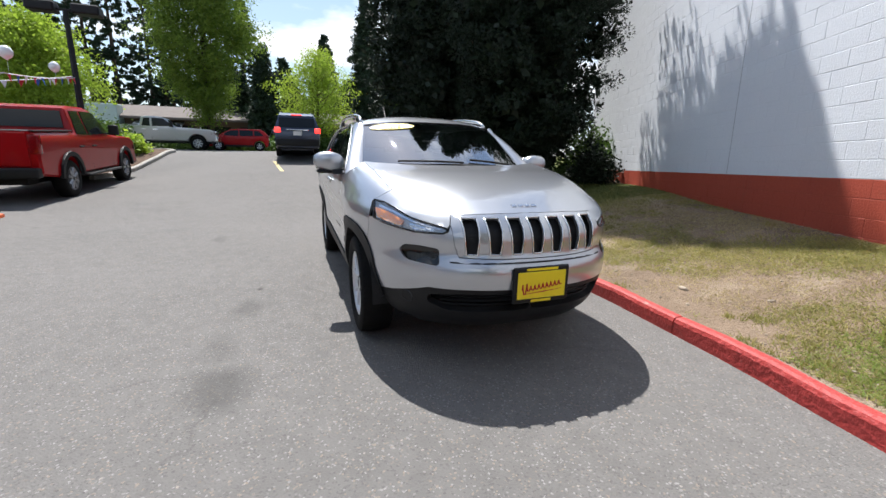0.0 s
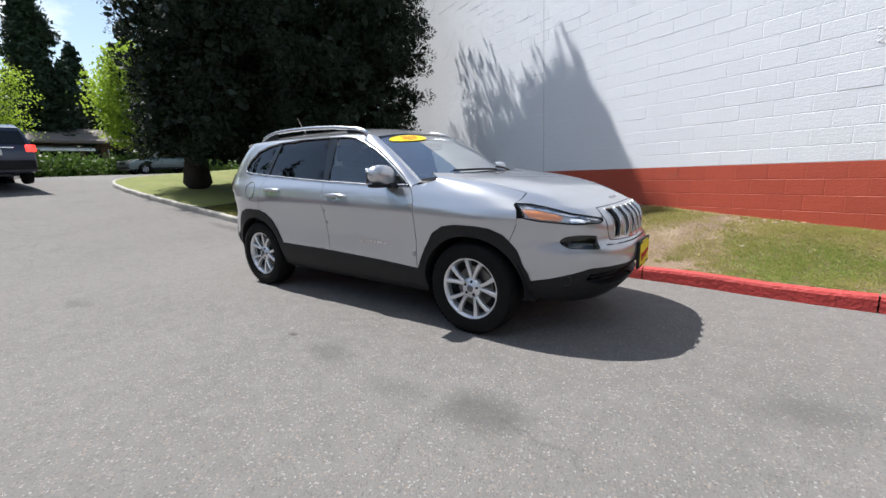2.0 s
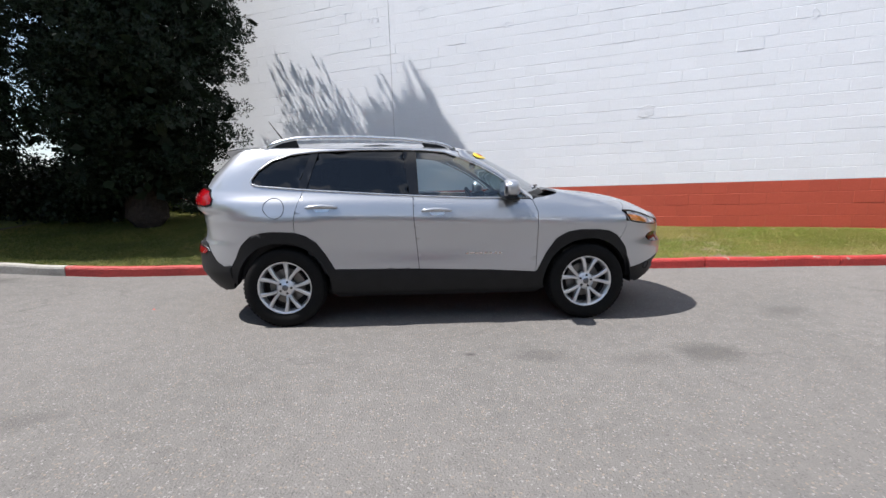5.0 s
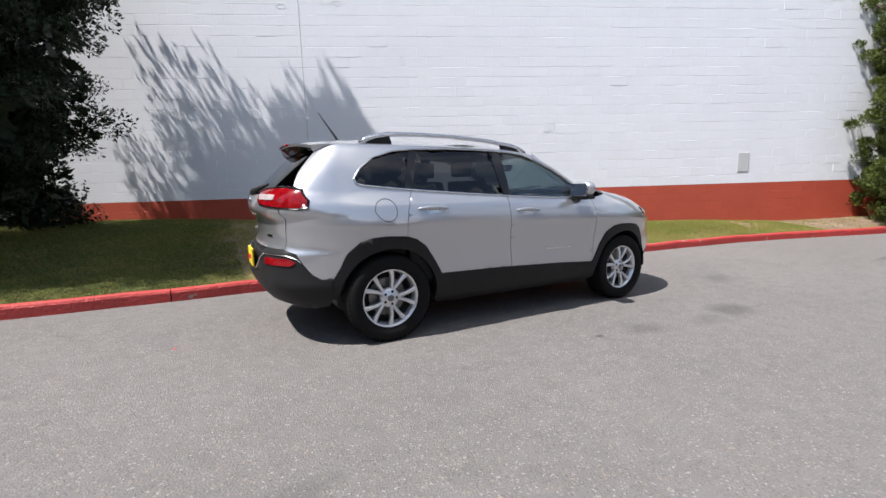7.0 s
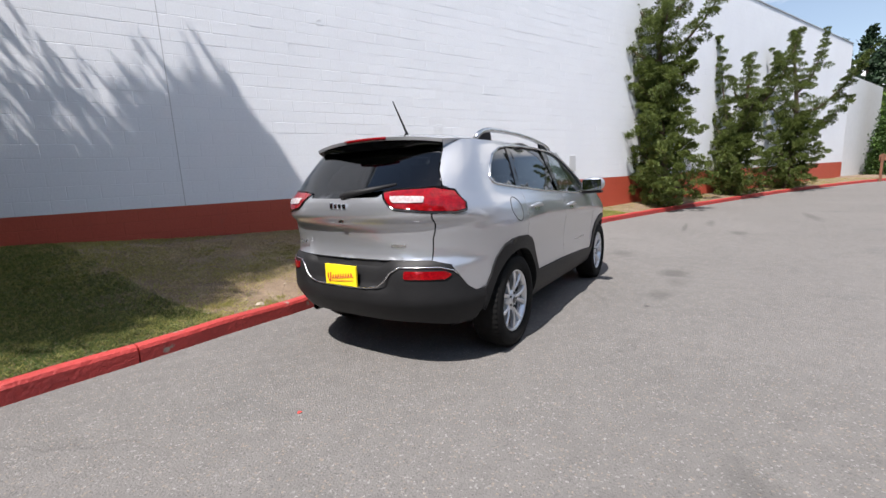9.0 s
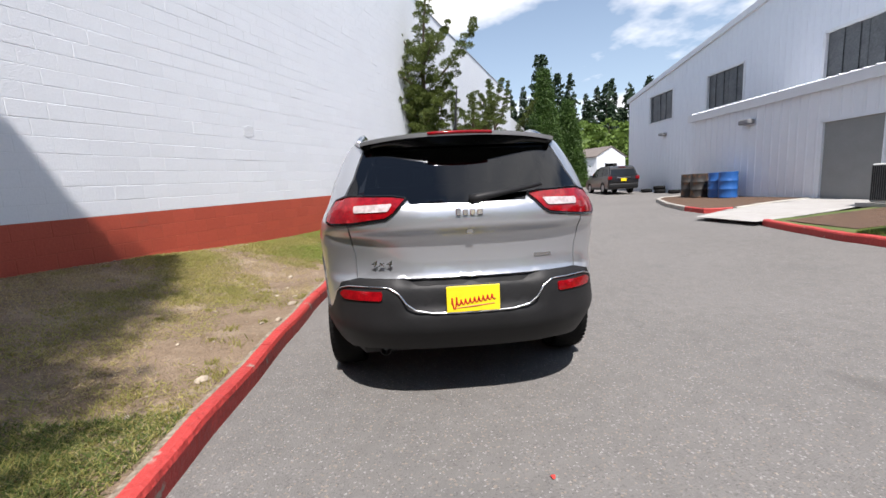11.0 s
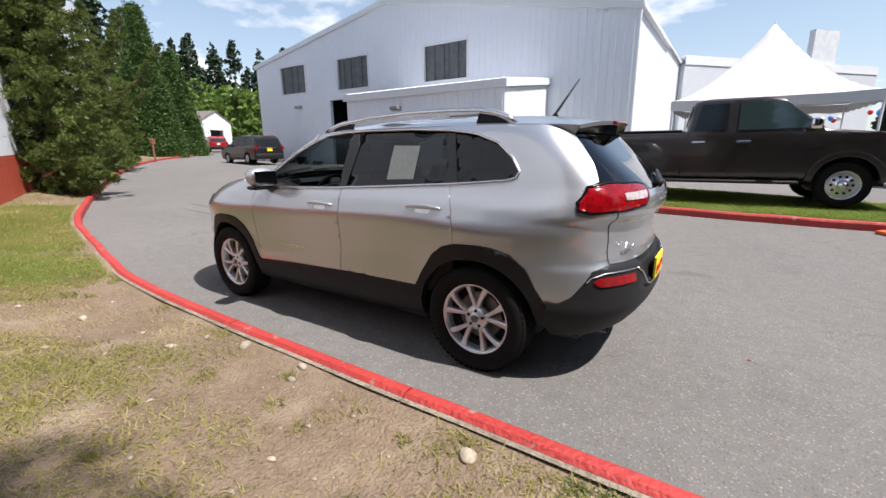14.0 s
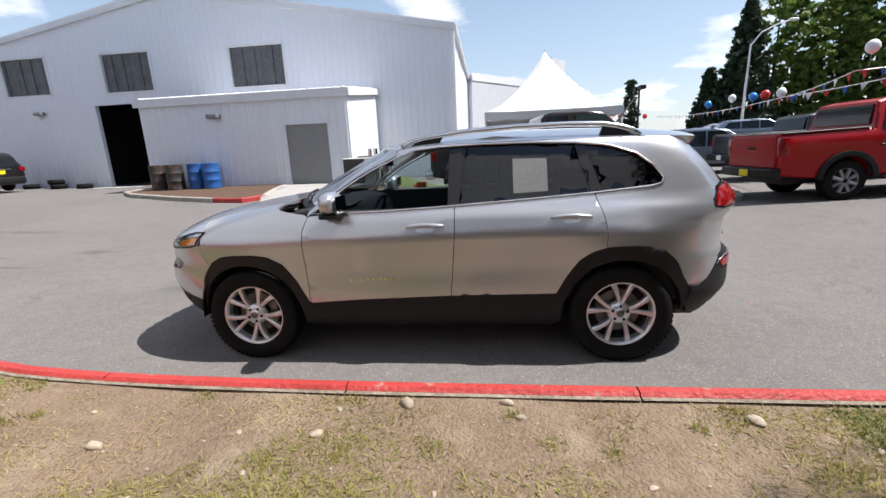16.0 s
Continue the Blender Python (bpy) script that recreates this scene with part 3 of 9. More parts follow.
def holes_wall(xr, zr, holes, top, y0, y1):
    """A wall in the xz plane with through openings and a sloping top."""
    X = sorted({*xr, RIDGE[0], *(h[i] for h in holes for i in (0, 1))})
    Z = sorted({zr[0], *(h[i] for h in holes for i in (2, 3)), zr[1]})
    bm = bmesh.new()
    def face(pts):
        bm.faces.new([bm.verts.new(p) for p in pts])
    def hole(x, z):
        return any(h[0] < x < h[1] and h[2] < z < h[3] for h in holes)
    for a, b in zip(X, X[1:]):
        for i, (c, d) in enumerate(zip(Z, Z[1:])):
            mx, mz = (a + b) / 2, (c + d) / 2
            last = i == len(Z) - 2
            ta, tb = (top(a), top(b)) if last else (d, d)
            if hole(mx, mz):
                continue
            for y in (y0, y1):
                face([(a, y, c), (b, y, c), (b, y, tb), (a, y, ta)])
            for s, x in ((-1, a), (1, b)):
                if hole(x + s * 0.01, mz) or x in xr:
                    face([(x, y0, c), (x, y1, c), (x, y1, tb if s > 0 else ta), (x, y0, tb if s > 0 else ta)])
            for s, z in ((-1, c), (1, d)):
                if not (last and s > 0) and hole(mx, z + s * 0.01):
                    face([(a, y0, z), (b, y0, z), (b, y1, z), (a, y1, z)])
    bmesh.ops.remove_doubles(bm, verts=bm.verts, dist=0.001)
    bmesh.ops.recalc_face_normals(bm, faces=bm.faces)
    return bm


part("front_wall", holes_wall((BX0, BX1), (-0.5, 6.66), OPEN, hall_top, BY, BY - 0.2), M_WHITEMETAL, hall)
# trapezoid ribs of the siding
ribs_v, ribs_f = [], []


def rib(p, q, out, w=0.05, d=0.012):
    """A raised rib from p to q, standing out along out."""
    p, q, out = Vector(p), Vector(q), Vector(out)
    s = (q - p).cross(out).normalized()
    i = len(ribs_v)
    for e in (p, q):
        for o, h in ((-w, 0), (-w * 0.5, d), (w * 0.5, d), (w, 0)):
            ribs_v.append(tuple(e + s * o + out * h))
    ribs_f.extend([(i, i + 1, i + 5, i + 4), (i + 1, i + 2, i + 6, i + 5), (i + 2, i + 3, i + 7, i + 6), (i + 4, i + 5, i + 6, i + 7)])


x = BX0 + 0.15
while x < BX1:
    spans = [(0.0, hall_top(x) - 0.05)]
    for h in OPEN:
        if h[0] - 0.04 < x < h[1] + 0.04:
            spans = [s for a, b in spans for s in ((a, min(b, h[2])), (max(a, h[3]), b)) if s[1] - s[0] > 0.05]
    for a, b in spans:
        rib((x, BY, a), (x, BY, b), (0, 1, 0))
    x += 0.305
SIDE_Y = -23.6
y = BY - 0.3
while y > SIDE_Y:
    rib((BX0, y, 0), (BX0, y, 6.55), (-1, 0, 0))
    y -= 0.305
tagged(raw("siding_ribs", ribs_v, ribs_f, M_WHITEMETAL, hall), kind="stuff")
part("side_wall", boxm(BX0, BX0 + 0.2, SIDE_Y, BY - 0.2, -0.5, 6.6), M_WHITEMETAL, hall)
part("side_wall", boxm(BX1 - 0.2, BX1, SIDE_Y - 12, BY - 0.2, -0.5, 6.9), M_WHITEMETAL, hall)
part("rear_wall", boxm(BX0, BX1, SIDE_Y - 12.2, SIDE_Y - 12, -0.5, 6.6), M_WHITEMETAL, hall)
part("roof", prism([(BX0 - 0.15, 6.58), (RIDGE[0], RIDGE[1]), (BX1 + 0.15, 6.92), (BX1 + 0.15, 7.0), (RIDGE[0], RIDGE[1] + 0.12), (BX0 - 0.15, 6.7)], SIDE_Y - 12.2, BY + 0.1), M_WHITETRIM, hall)
part("gable_trim", prism([(BX0 - 0.12, 6.42), (RIDGE[0], RIDGE[1] - 0.2), (BX1 + 0.1, 6.74), (BX1 + 0.1, 6.95), (RIDGE[0], RIDGE[1] + 0.05), (BX0 - 0.12, 6.66)], BY + 0.002, BY + 0.13), M_WHITETRIM, hall)
part("gutter", boxm(BX0 - 0.2, BX0 + 0.0, SIDE_Y, BY + 0.1, 6.45, 6.62, 0.02), M_WHITETRIM, hall)
part("downpipe", tube([(BX0 - 0.06, BY + 0.08, 6.4), (BX0 - 0.06, BY + 0.08, 0.2)], 0.05), M_WHITETRIM, hall)
# floor coloured near-black so the doorway looks unlit
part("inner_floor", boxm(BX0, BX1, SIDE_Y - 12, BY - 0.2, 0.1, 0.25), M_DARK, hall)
for i, h in enumerate(OPEN[:3]):
    w = empty("window"); w.parent = hall
    f = bmesh.new()
    for a in ((h[0] - 0.05, h[0] + 0.06, h[2], h[3]), (h[1] - 0.05, h[1] + 0.05, h[2], h[3]), (h[0], h[1], h[2] - 0.05, h[2] + 0.05), (h[0], h[1], h[3] - 0.05, h[3] + 0.05)):
        box(f, a[0], a[1], BY - 0.12, BY + 0.03, a[2], a[3])
    part("window_frame", f, M_WHITETRIM, w)
    s = bmesh.new()
    k = h[0]
    while k < h[1] - 0.05:
        box(s, k + 0.01, min(k + 0.27, h[1]), BY - 0.18, BY - 0.1 + 0.03 * (int(k * 10) % 2), h[2], h[3])
        k += 0.28
    part("slats", s, M_SHUTTER, w, "weathered dark vertical panels")
# added near-black partition, ceiling, sides and lining put shade behind the doorway
part("shade_partition", boxm(BX0 + 0.2, BX1 - 0.2, BY - 5.2, BY - 5.0, 0.25, 6.5), M_DARK, hall)
part("shade_ceiling", boxm(BX0 + 0.2, BX1 - 0.2, BY - 5.0, BY - 0.22, 6.2, 6.3), M_DARK, hall)
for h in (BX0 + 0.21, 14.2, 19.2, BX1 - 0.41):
    part("shade_side", boxm(h, h + 0.1, BY - 5.0, BY - 0.22, 0.25, 6.2), M_DARK, hall)
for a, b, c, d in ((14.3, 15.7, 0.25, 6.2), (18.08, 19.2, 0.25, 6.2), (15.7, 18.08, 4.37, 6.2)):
    part("shade_lining", boxm(a, b, BY - 0.26, BY - 0.205, c, d), M_DARK, hall)
# wall lamps
def wall_lamp(x, y, z, parent):
    b = boxm(x - 0.22, x + 0.22, y, y + 0.28, z, z + 0.16, 0.03)
    part("wall_lamp", b, mat("lamp_housing", (0.25, 0.25, 0.26), 0.5, 0.2), parent)


wall_lamp(20.9, BY, 4.0, hall)

# annex with a flat sloping roof
AX0, AX1, AY, = 4.36, 12.25, -11.35
annex = empty("annex", label="low white annex with a shallow metal roof and grey door", category="building")
bm = bmesh.new()
DX0, DX1, DZ = 5.1, 6.76, 2.7
for a in ((AX0, DX0, 0, 3.6), (DX1, AX1, 0, 3.6), (DX0, DX1, DZ, 3.6)):
    box(bm, a[0], a[1], AY - 0.15, AY, a[2], a[3])
part("front_wall", bm, M_WHITEMETAL, annex)
part("side_wall", prism([(BY + 0.03, 0), (AY - 0.15, 0), (AY - 0.15, 3.53), (BY + 0.03, 4.03)], AX0, AX0 + 0.15, plane="yz"), M_WHITEMETAL, annex)
part("side_wall", boxm(AX1 - 0.15, AX1, BY + 0.01, AY - 0.15, 0, 3.75), M_WHITEMETAL, annex)
part("roof", prism([(AY + 0.12, 3.52), (AY + 0.12, 3.80), (BY + 0.02, 4.3), (BY + 0.02, 4.05)], AX0 - 0.12, AX1 + 0.12, plane="yz"), M_WHITETRIM, annex)
ribs_v, ribs_f = [], []
x = AX0 + 0.1
while x < AX1 - 0.05:
    rib((x, AY, DZ + 0.05 if DX0 - 0.1 < x < DX1 + 0.1 else 0.2), (x, AY, 3.55), (0, 1, 0), 0.045, 0.016)
    rib((x, AY + 0.14, 3.805), (x, BY + 0.05, 4.31), (0, 0, 1), 0.03, 0.03)
    x += 0.305
y = AY - 0.2
while y > BY:
    rib((AX0, y, 0.2), (AX0, y, 3.54 - 0.118 * (y - AY)), (-1, 0, 0), 0.045, 0.016)
    y -= 0.305
tagged(raw("siding_ribs", ribs_v, ribs_f, M_WHITEMETAL, annex), kind="stuff")
part("door", boxm(DX0 + 0.03, DX1 - 0.03, AY - 0.1, AY - 0.04, 0.2, DZ - 0.03), M_GREYDOOR, annex, "plain grey double door")
f = bmesh.new()
for a in ((DX0, DX0 + 0.05, 0.2, DZ), (DX1 - 0.05, DX1, 0.2, DZ), (DX0, DX1, DZ - 0.05, DZ)):
    box(f, a[0], a[1], AY - 0.1, AY + 0.03, a[2], a[3])
part("door_frame", f, M_WHITEMETAL, annex)
wall_lamp(9.3, AY, 3.0, annex)

# ---- plants ----
def leaf_cloud(C, size, seed, stretch=1.6, flat=0.0):
    """Small leaf quads with random turns at the centres C."""
    r = np.random.RandomState(seed)
    n = len(C)
    a = r.normal(size=(n, 3)); a /= np.linalg.norm(a, axis=1, keepdims=True)
    b = r.normal(size=(n, 3))
    if flat:
        a[:, 2] *= 1 - flat; a /= np.linalg.norm(a, axis=1, keepdims=True)
    b -= (b * a).sum(1, keepdims=True) * a; b /= np.linalg.norm(b, axis=1, keepdims=True)
    s = size * r.uniform(0.6, 1.3, (n, 1))
    a, b = a * s * stretch * 0.5, b * s * 0.5
    return np.stack([C - a - b * 0.35, C - a * 0.1 - b, C + a, C - a * 0.1 + b], axis=1)


def tufts(centres, per, spread, seed, squash=0.7):
    r = np.random.RandomState(seed)
    o = r.normal(size=(len(centres), per, 3)) * np.asarray(spread).reshape(-1, 1, 1)
    o[:, :, 2] *= squash
    return (centres[:, None, :] + o).reshape(-1, 3)


def limb(p, q, r0, r1, seed, n=6, wob=0.12):
    r = random.Random(seed)
    p, q = Vector(p), Vector(q)
    L = (q - p).length
    pts = [p + (q - p) * (i / n) + Vector((r.uniform(-1, 1), r.uniform(-1, 1), r.uniform(-0.5, 0.5))) * wob * L * 0.3 * math.sin(math.pi * i / n) for i in range(n + 1)]
    return tube(pts, 1.0, 7, taper=[r0 + (r1 - r0) * i / n for i in range(n + 1)])


def merge(bms):
    out = bmesh.new()
    for b in bms:
        me = bpy.data.meshes.new("tmp")
        b.to_mesh(me); b.free()
        out.from_mesh(me)
        bpy.data.meshes.remove(me)
    return out


def conifer(x, y, z, h, r, seed, label, material, low=0.06, n_tuft=900, per=28, size=0.16, trunk_r=0.28, category="tree", power=0.8, group="", spread=0.30, lop=0.16, thin=0.35, fine=0.0):
    """Conifer with tiers of drooping sprays; low: where the crown begins, as a share of the height."""
    rg = np.random.RandomState(seed)
    t = rg.beta(1.0, 1.35, n_tuft)
    az = rg.uniform(0, 2 * math.pi, n_tuft)
    lobes = 1 + lop * np.sin(3 * az + 7 * t) + lop * np.sin(5 * az - 11 * t + 1.0) + lop * 1.2 * np.sin(17 * t + 2 * az)
    R = r * (1 - t) ** power * lobes
    rf = 1 - thin * rg.beta(1, 1.6, n_tuft) * 1.6
    rf = np.clip(rf, 0.12, 1.05)
    zz = low * h + t * (1 - low) * h - 0.10 * R * rf
    C = np.stack([R * rf * np.cos(az), R * rf * np.sin(az), zz], axis=1)
    if fine:
        near, far = C[C[:, 2] < fine], C[C[:, 2] >= fine]
        Q = np.concatenate([leaf_cloud(tufts(near, int(per * 1.5), np.full(len(near), spread), seed + 1, 0.5), size * 0.52, seed + 2, 3.4),
                            leaf_cloud(tufts(far, int(per * 0.36), np.full(len(far), spread * 1.15), seed + 3, 0.55), size * 1.5, seed + 4, 2.6)])
    else:
        Q = leaf_cloud(tufts(C, per, np.full(n_tuft, spread), seed + 1, 0.55), size, seed + 2, 2.6)
    ob = empty("conifer", pose(x, y, z), label, category, group)
    bms = [tube([(0, 0, -0.3), (0.05, 0.02, h * 0.3), (0, 0.05, h * 0.7), (0, 0, h * 0.99)], trunk_r, 9, taper=[1.25, 0.8, 0.4, 0.06])]
    for i in range(16):
        tt = 0.1 + 0.8 * i / 16
        a = i * 2.4
        rr = r * (1 - tt) ** power * 0.8
        zb = low * h + tt * (1 - low) * h
        bms.append(limb((0, 0, zb), (rr * math.cos(a), rr * math.sin(a), zb - 0.06 * rr), trunk_r * 0.22 * (1 - tt) + 0.015, 0.012, seed + i, 4))
    part("trunk", merge(bms), M_BARK, ob, smooth=True)
    quads("crown", Q, material, ob)
    return ob


def broadleaf(x, y, z, h, r, seed, label, material, crown0=0.28, n_tuft=420, per=40, size=0.20, trunk_r=0.16, spread=0.42, shape="round"):
    rg = np.random.RandomState(seed)
    ob = empty("tree", pose(x, y, z), label, "tree")
    C, bms = [], [tube([(0, 0, -0.3), (0.05, 0.0, h * 0.3), (0.0, 0.08, h * 0.6), (0, 0, h * 0.93)], trunk_r, 9, taper=[1.3, 0.85, 0.5, 0.08])]
    nb = 26
    for i in range(nb):
        t = crown0 + (0.96 - crown0) * (i / nb) ** 0.9
        a = i * 2.4 + rg.uniform(-0.4, 0.4)
        u = (t - crown0) / (1 - crown0)
        prof = math.sin(math.pi * min(1, 0.18 + 0.82 * u) ** 0.85) ** 0.7 if shape == "round" else (1 - u) ** 0.6 * (0.55 + 0.45 * min(1, u * 4))
        L = r * prof * rg.uniform(0.8, 1.15)
        p0 = Vector((0, 0, h * (t - 0.09)))
        p1 = Vector((L * math.cos(a), L * math.sin(a), h * t + L * (0.28 if shape == "round" else 0.45)))
        bms.append(limb(p0, p1, trunk_r * 0.34 * (1.2 - u), 0.014, seed + i, 5))
        k = max(5, int(n_tuft / nb * (0.5 + prof)))
        f = rg.uniform(0.25, 1.08, k) ** 0.7
        pts = np.array(p0)[None] + (np.array(p1) - np.array(p0))[None] * f[:, None]
        pts += rg.normal(size=(k, 3)) * (0.16 * L + 0.12)
        C.append(pts)
    C = np.concatenate(C)
    P = tufts(C, per, np.full(len(C), spread), seed + 1, 0.75)
    part("trunk", merge(bms), M_BARK, ob, smooth=True)
    quads("crown", leaf_cloud(P, size, seed + 2, 1.3), material, ob)
    return ob


def bush(x, y, z, rx, ry, h, seed, label, material, size=0.09, n=160, per=26, category="shrub"):
    rg = np.random.RandomState(seed)
    d = rg.normal(size=(n, 3)); d /= np.linalg.norm(d, axis=1, keepdims=True); d[:, 2] = abs(d[:, 2])
    k = rg.uniform(0.65, 1.05, (n, 1)) * (1 + 0.18 * np.sin(5 * d[:, :1] + 3 * d[:, 1:2] + seed))
    C = d * k * np.array([[rx, ry, h]])
    P = tufts(C, per, np.full(n, 0.12 * (rx + ry + h) / 2 + 0.03), seed + 1, 0.8)
    P = P[P[:, 2] > 0]
    ob = empty("shrub", pose(x, y, z), label, category)
    stems = [limb((0, 0, -0.05), (rx * 0.6 * math.cos(a), ry * 0.6 * math.sin(a), h * 0.7), 0.03, 0.008, seed + i, 4) for i, a in enumerate(np.linspace(0, 5.4, 7))]
    part("woody_base", merge(stems), M_BARK, ob)
    quads("foliage", leaf_cloud(P, size, seed + 2, 1.4), material, ob)
    return ob


def clumps(C, R, per, length, width, seed, up=0.25, squash=0.8):
    """Bunches of needle blades: per blades round each centre C within radius R, pointing outwards and a little up."""
    rg = np.random.RandomState(seed)
    C, R = np.repeat(np.asarray(C), per, axis=0), np.repeat(np.asarray(R), per)[:, None]
    n = len(C)
    d = rg.normal(size=(n, 3)); d /= np.linalg.norm(d, axis=1, keepdims=True)
    P = C + d * R * rg.uniform(0.25, 1.0, (n, 1)) ** 0.6 * np.array([[1, 1, squash]])
    a = d + rg.normal(size=(n, 3)) * 0.45 + np.array([[0, 0, up]]); a /= np.linalg.norm(a, axis=1, keepdims=True)
    b = np.cross(a, rg.normal(size=(n, 3))); b /= np.linalg.norm(b, axis=1, keepdims=True) + 1e-9
    k = rg.uniform(0.6, 1.3, (n, 1))
    a, b = a * length * k, b * width * k * 0.5
    return np.stack([P - b * 0.6, P + a * 0.55 - b, P + a, P + a * 0.55 + b], axis=1)


def giant(x, y, z, h, prof, low, seed, label, group="dark conifers", trunk_r=0.36, fine=6.6, dens=1.7, flare=1.3, per=60):
    """Big lumpy conifer: limbs that sag and lift again, with bunches of dense scale-leaved twigs. prof: (height, radius) pairs."""
    rg = np.random.RandomState(seed)
    ob = empty("conifer", pose(x, y, z), label, "tree", group)
    trunk = tube([(0, 0, -0.4), (0, 0, 0.25), (0.03, 0.02, 1.2), (0.05, 0.02, h * 0.3), (0, 0.04, h * 0.7), (0, 0, h * 0.98)], trunk_r, 12, taper=[flare, flare * 0.9, 1.0, 0.8, 0.42, 0.06])
    fc, fr, cc, cr, core = [], [], [], [], []
    zb, i = low, 0
    while zb < h - 0.25:
        r = curve_of(prof, zb)
        az = i * 2.39996 + rg.uniform(-0.35, 0.35)
        L = r * rg.uniform(0.80, 1.08) * (1 + 0.10 * math.sin(3 * az + 1.3 * zb + seed))
        d, sd = np.array([math.cos(az), math.sin(az), 0]), np.array([-math.sin(az), math.cos(az), 0])
        sag = rg.uniform(0.22, 0.36) * L
        path = lambda u: d * L * u + np.array([0, 0, zb + 0.12 * L - sag * (1.9 * u - 1.25 * u * u)])
        if i % 3 == 0:
            part("limb", tube([tuple(path(u)) for u in (0.0, 0.3, 0.6, 0.88)], 0.05, 5, taper=[1.1 - 0.6 * zb / h, 0.7, 0.45, 0.2]), M_BARKDARK, ob)
        coarse = zb > fine
        step = 0.34 if coarse else 0.29
        for u in np.arange(0.42, 1.0, step / max(L, 0.4)):
            for v in (-1, 0, 1):
                if v and rg.random_sample() > 0.62 * u:
                    continue
                rho = rg.uniform(0.16, 0.28) * (1.4 if coarse else 1.0) * min(1, 0.45 + r)
                p = path(u * (1 - 0.10 * abs(v))) + sd * v * rg.uniform(0.16, 0.34) * L * u * 0.8 + np.array([0, 0, rg.uniform(-0.12, 0.06)])
                (cc if coarse else fc).append(p); (cr if coarse else fr).append(rho)
        for u in rg.uniform(0.08, 0.84, 60):
            core.append(path(u) + rg.normal(size=3) * 0.14)
        zb += (0.062 if not coarse else 0.085) / dens * rg.uniform(0.6, 1.4)
        i += 1
    part("trunk", trunk, M_BARKDARK, ob, smooth=True)
    Q = [leaf_cloud(np.array(core), 0.15, seed + 3, 1.6)]
    if fc:
        Q.append(clumps(fc, fr, per, 0.065, 0.030, seed + 1))
    if cc:
        Q.append(clumps(cc, cr, 40, 0.13, 0.065, seed + 2))
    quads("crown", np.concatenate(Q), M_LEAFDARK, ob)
    return ob


def juniper(x, y, z, h, r, seed, label, body=0.5, spires=()):
    """Twisting juniper: a full lumpy skirt, a ragged leader and long arms. spires: (start height, turn in degrees, reach, rise)."""
    rg = np.random.RandomState(seed)
    ob = empty("juniper", pose(x, y, z), label, "tree", "junipers along the wall")
    lead = lambda t: np.array([0.10 * r * math.sin(6 * t + seed), 0.14 * r * math.sin(4.2 * t + 2 * seed), h * t])
    part("trunk", tube([tuple(lead(k)) for k in np.linspace(-0.03, 0.98, 14)], 0.14, 8, taper=list(np.linspace(1.3, 0.1, 14))), M_BARK, ob, smooth=True)
    C, R, core = [], [], []

    def add(p, rho):
        C.append(p); R.append(rho)
    # skirt: tiers of short arms that end in flat bunches
    n = int(150 * r * body * h / 8)
    for i in range(n):
        t = body * (i + rg.uniform(0, 1)) / n
        q = t / body
        prof = (0.86 + 0.16 * math.sin(math.pi * min(1, q * 1.3))) * (1 - 0.45 * q ** 2.4) * (0.90 + 0.14 * math.sin(17 * q + seed))
        az = i * 2.39996 + rg.uniform(-0.5, 0.5)
        L = r * prof * rg.uniform(0.62, 1.0) * (1 + 0.12 * math.sin(2 * az + 9 * t + seed))
        d = np.array([math.cos(az), math.sin(az), 0])
        p0 = lead(t)
        if i % 5 == 0:
            part("limb", tube([tuple(p0), tuple(p0 + d * L * 0.5 + np.array([0, 0, 0.05])), tuple(p0 + d * L * 0.9 + np.array([0, 0, 0.2 * L]))], 0.035, 5, taper=[1, 0.7, 0.2]), M_BARK, ob)
        for u, k in ((0.55, 0.9), (0.92, 1.0), (1.06, 0.55)):
            add(p0 + d * L * u + np.array([0, 0, L * 0.34 * u * u]) + rg.normal(size=3) * 0.07, rg.uniform(0.13, 0.27) * k)
        for u in rg.uniform(0.05, 0.62, 9):
            core.append(p0 + d * L * u + rg.normal(size=3) * 0.08)
    # leader: ragged bunches thinning upwards
    for i in range(int(42 * (1 - body) * h / 4)):
        t = body * 0.92 + (0.99 - body * 0.92) * (i + rg.uniform(0, 1)) / (42 * (1 - body) * h / 4)
        q = (t - body) / (1 - body)
        az = i * 2.39996 + rg.uniform(-0.6, 0.6)
        L = r * max(0.07, 0.46 - 0.40 * q) * rg.uniform(0.5, 1.15)
        add(lead(min(t, 0.99)) + np.array([math.cos(az) * L, math.sin(az) * L, 0.45 * L]), rg.uniform(0.15, 0.24) * (1.1 - 0.5 * q))
        core.append(lead(min(t, 0.97)))
    # arms
    for k, (h0, turn, reach, rise) in enumerate(spires):
        az = radians(turn)
        d, sd = np.array([math.cos(az), math.sin(az), 0]), np.array([-math.sin(az), math.cos(az), 0])
        p0 = lead(h0 / h)
        arm = lambda u: p0 + d * reach * (u ** 0.8) + sd * 0.10 * reach * math.sin(5 * u + k) + np.array([0, 0, rise * u ** 1.45])
        part("limb", tube([tuple(arm(u)) for u in (0, 0.25, 0.5, 0.75, 0.97)], 0.06, 6, taper=[1, 0.75, 0.5, 0.3, 0.1]), M_BARK, ob)
        ln = math.hypot(reach, rise)
        for u in np.arange(0.10, 1.01, 0.11 / ln):
            w = 0.25 * (1.05 - 0.78 * u) + 0.04
            add(arm(u) + rg.normal(size=3) * w * 0.7 * np.array([1, 1, 0.5]), w * rg.uniform(0.65, 1.05))
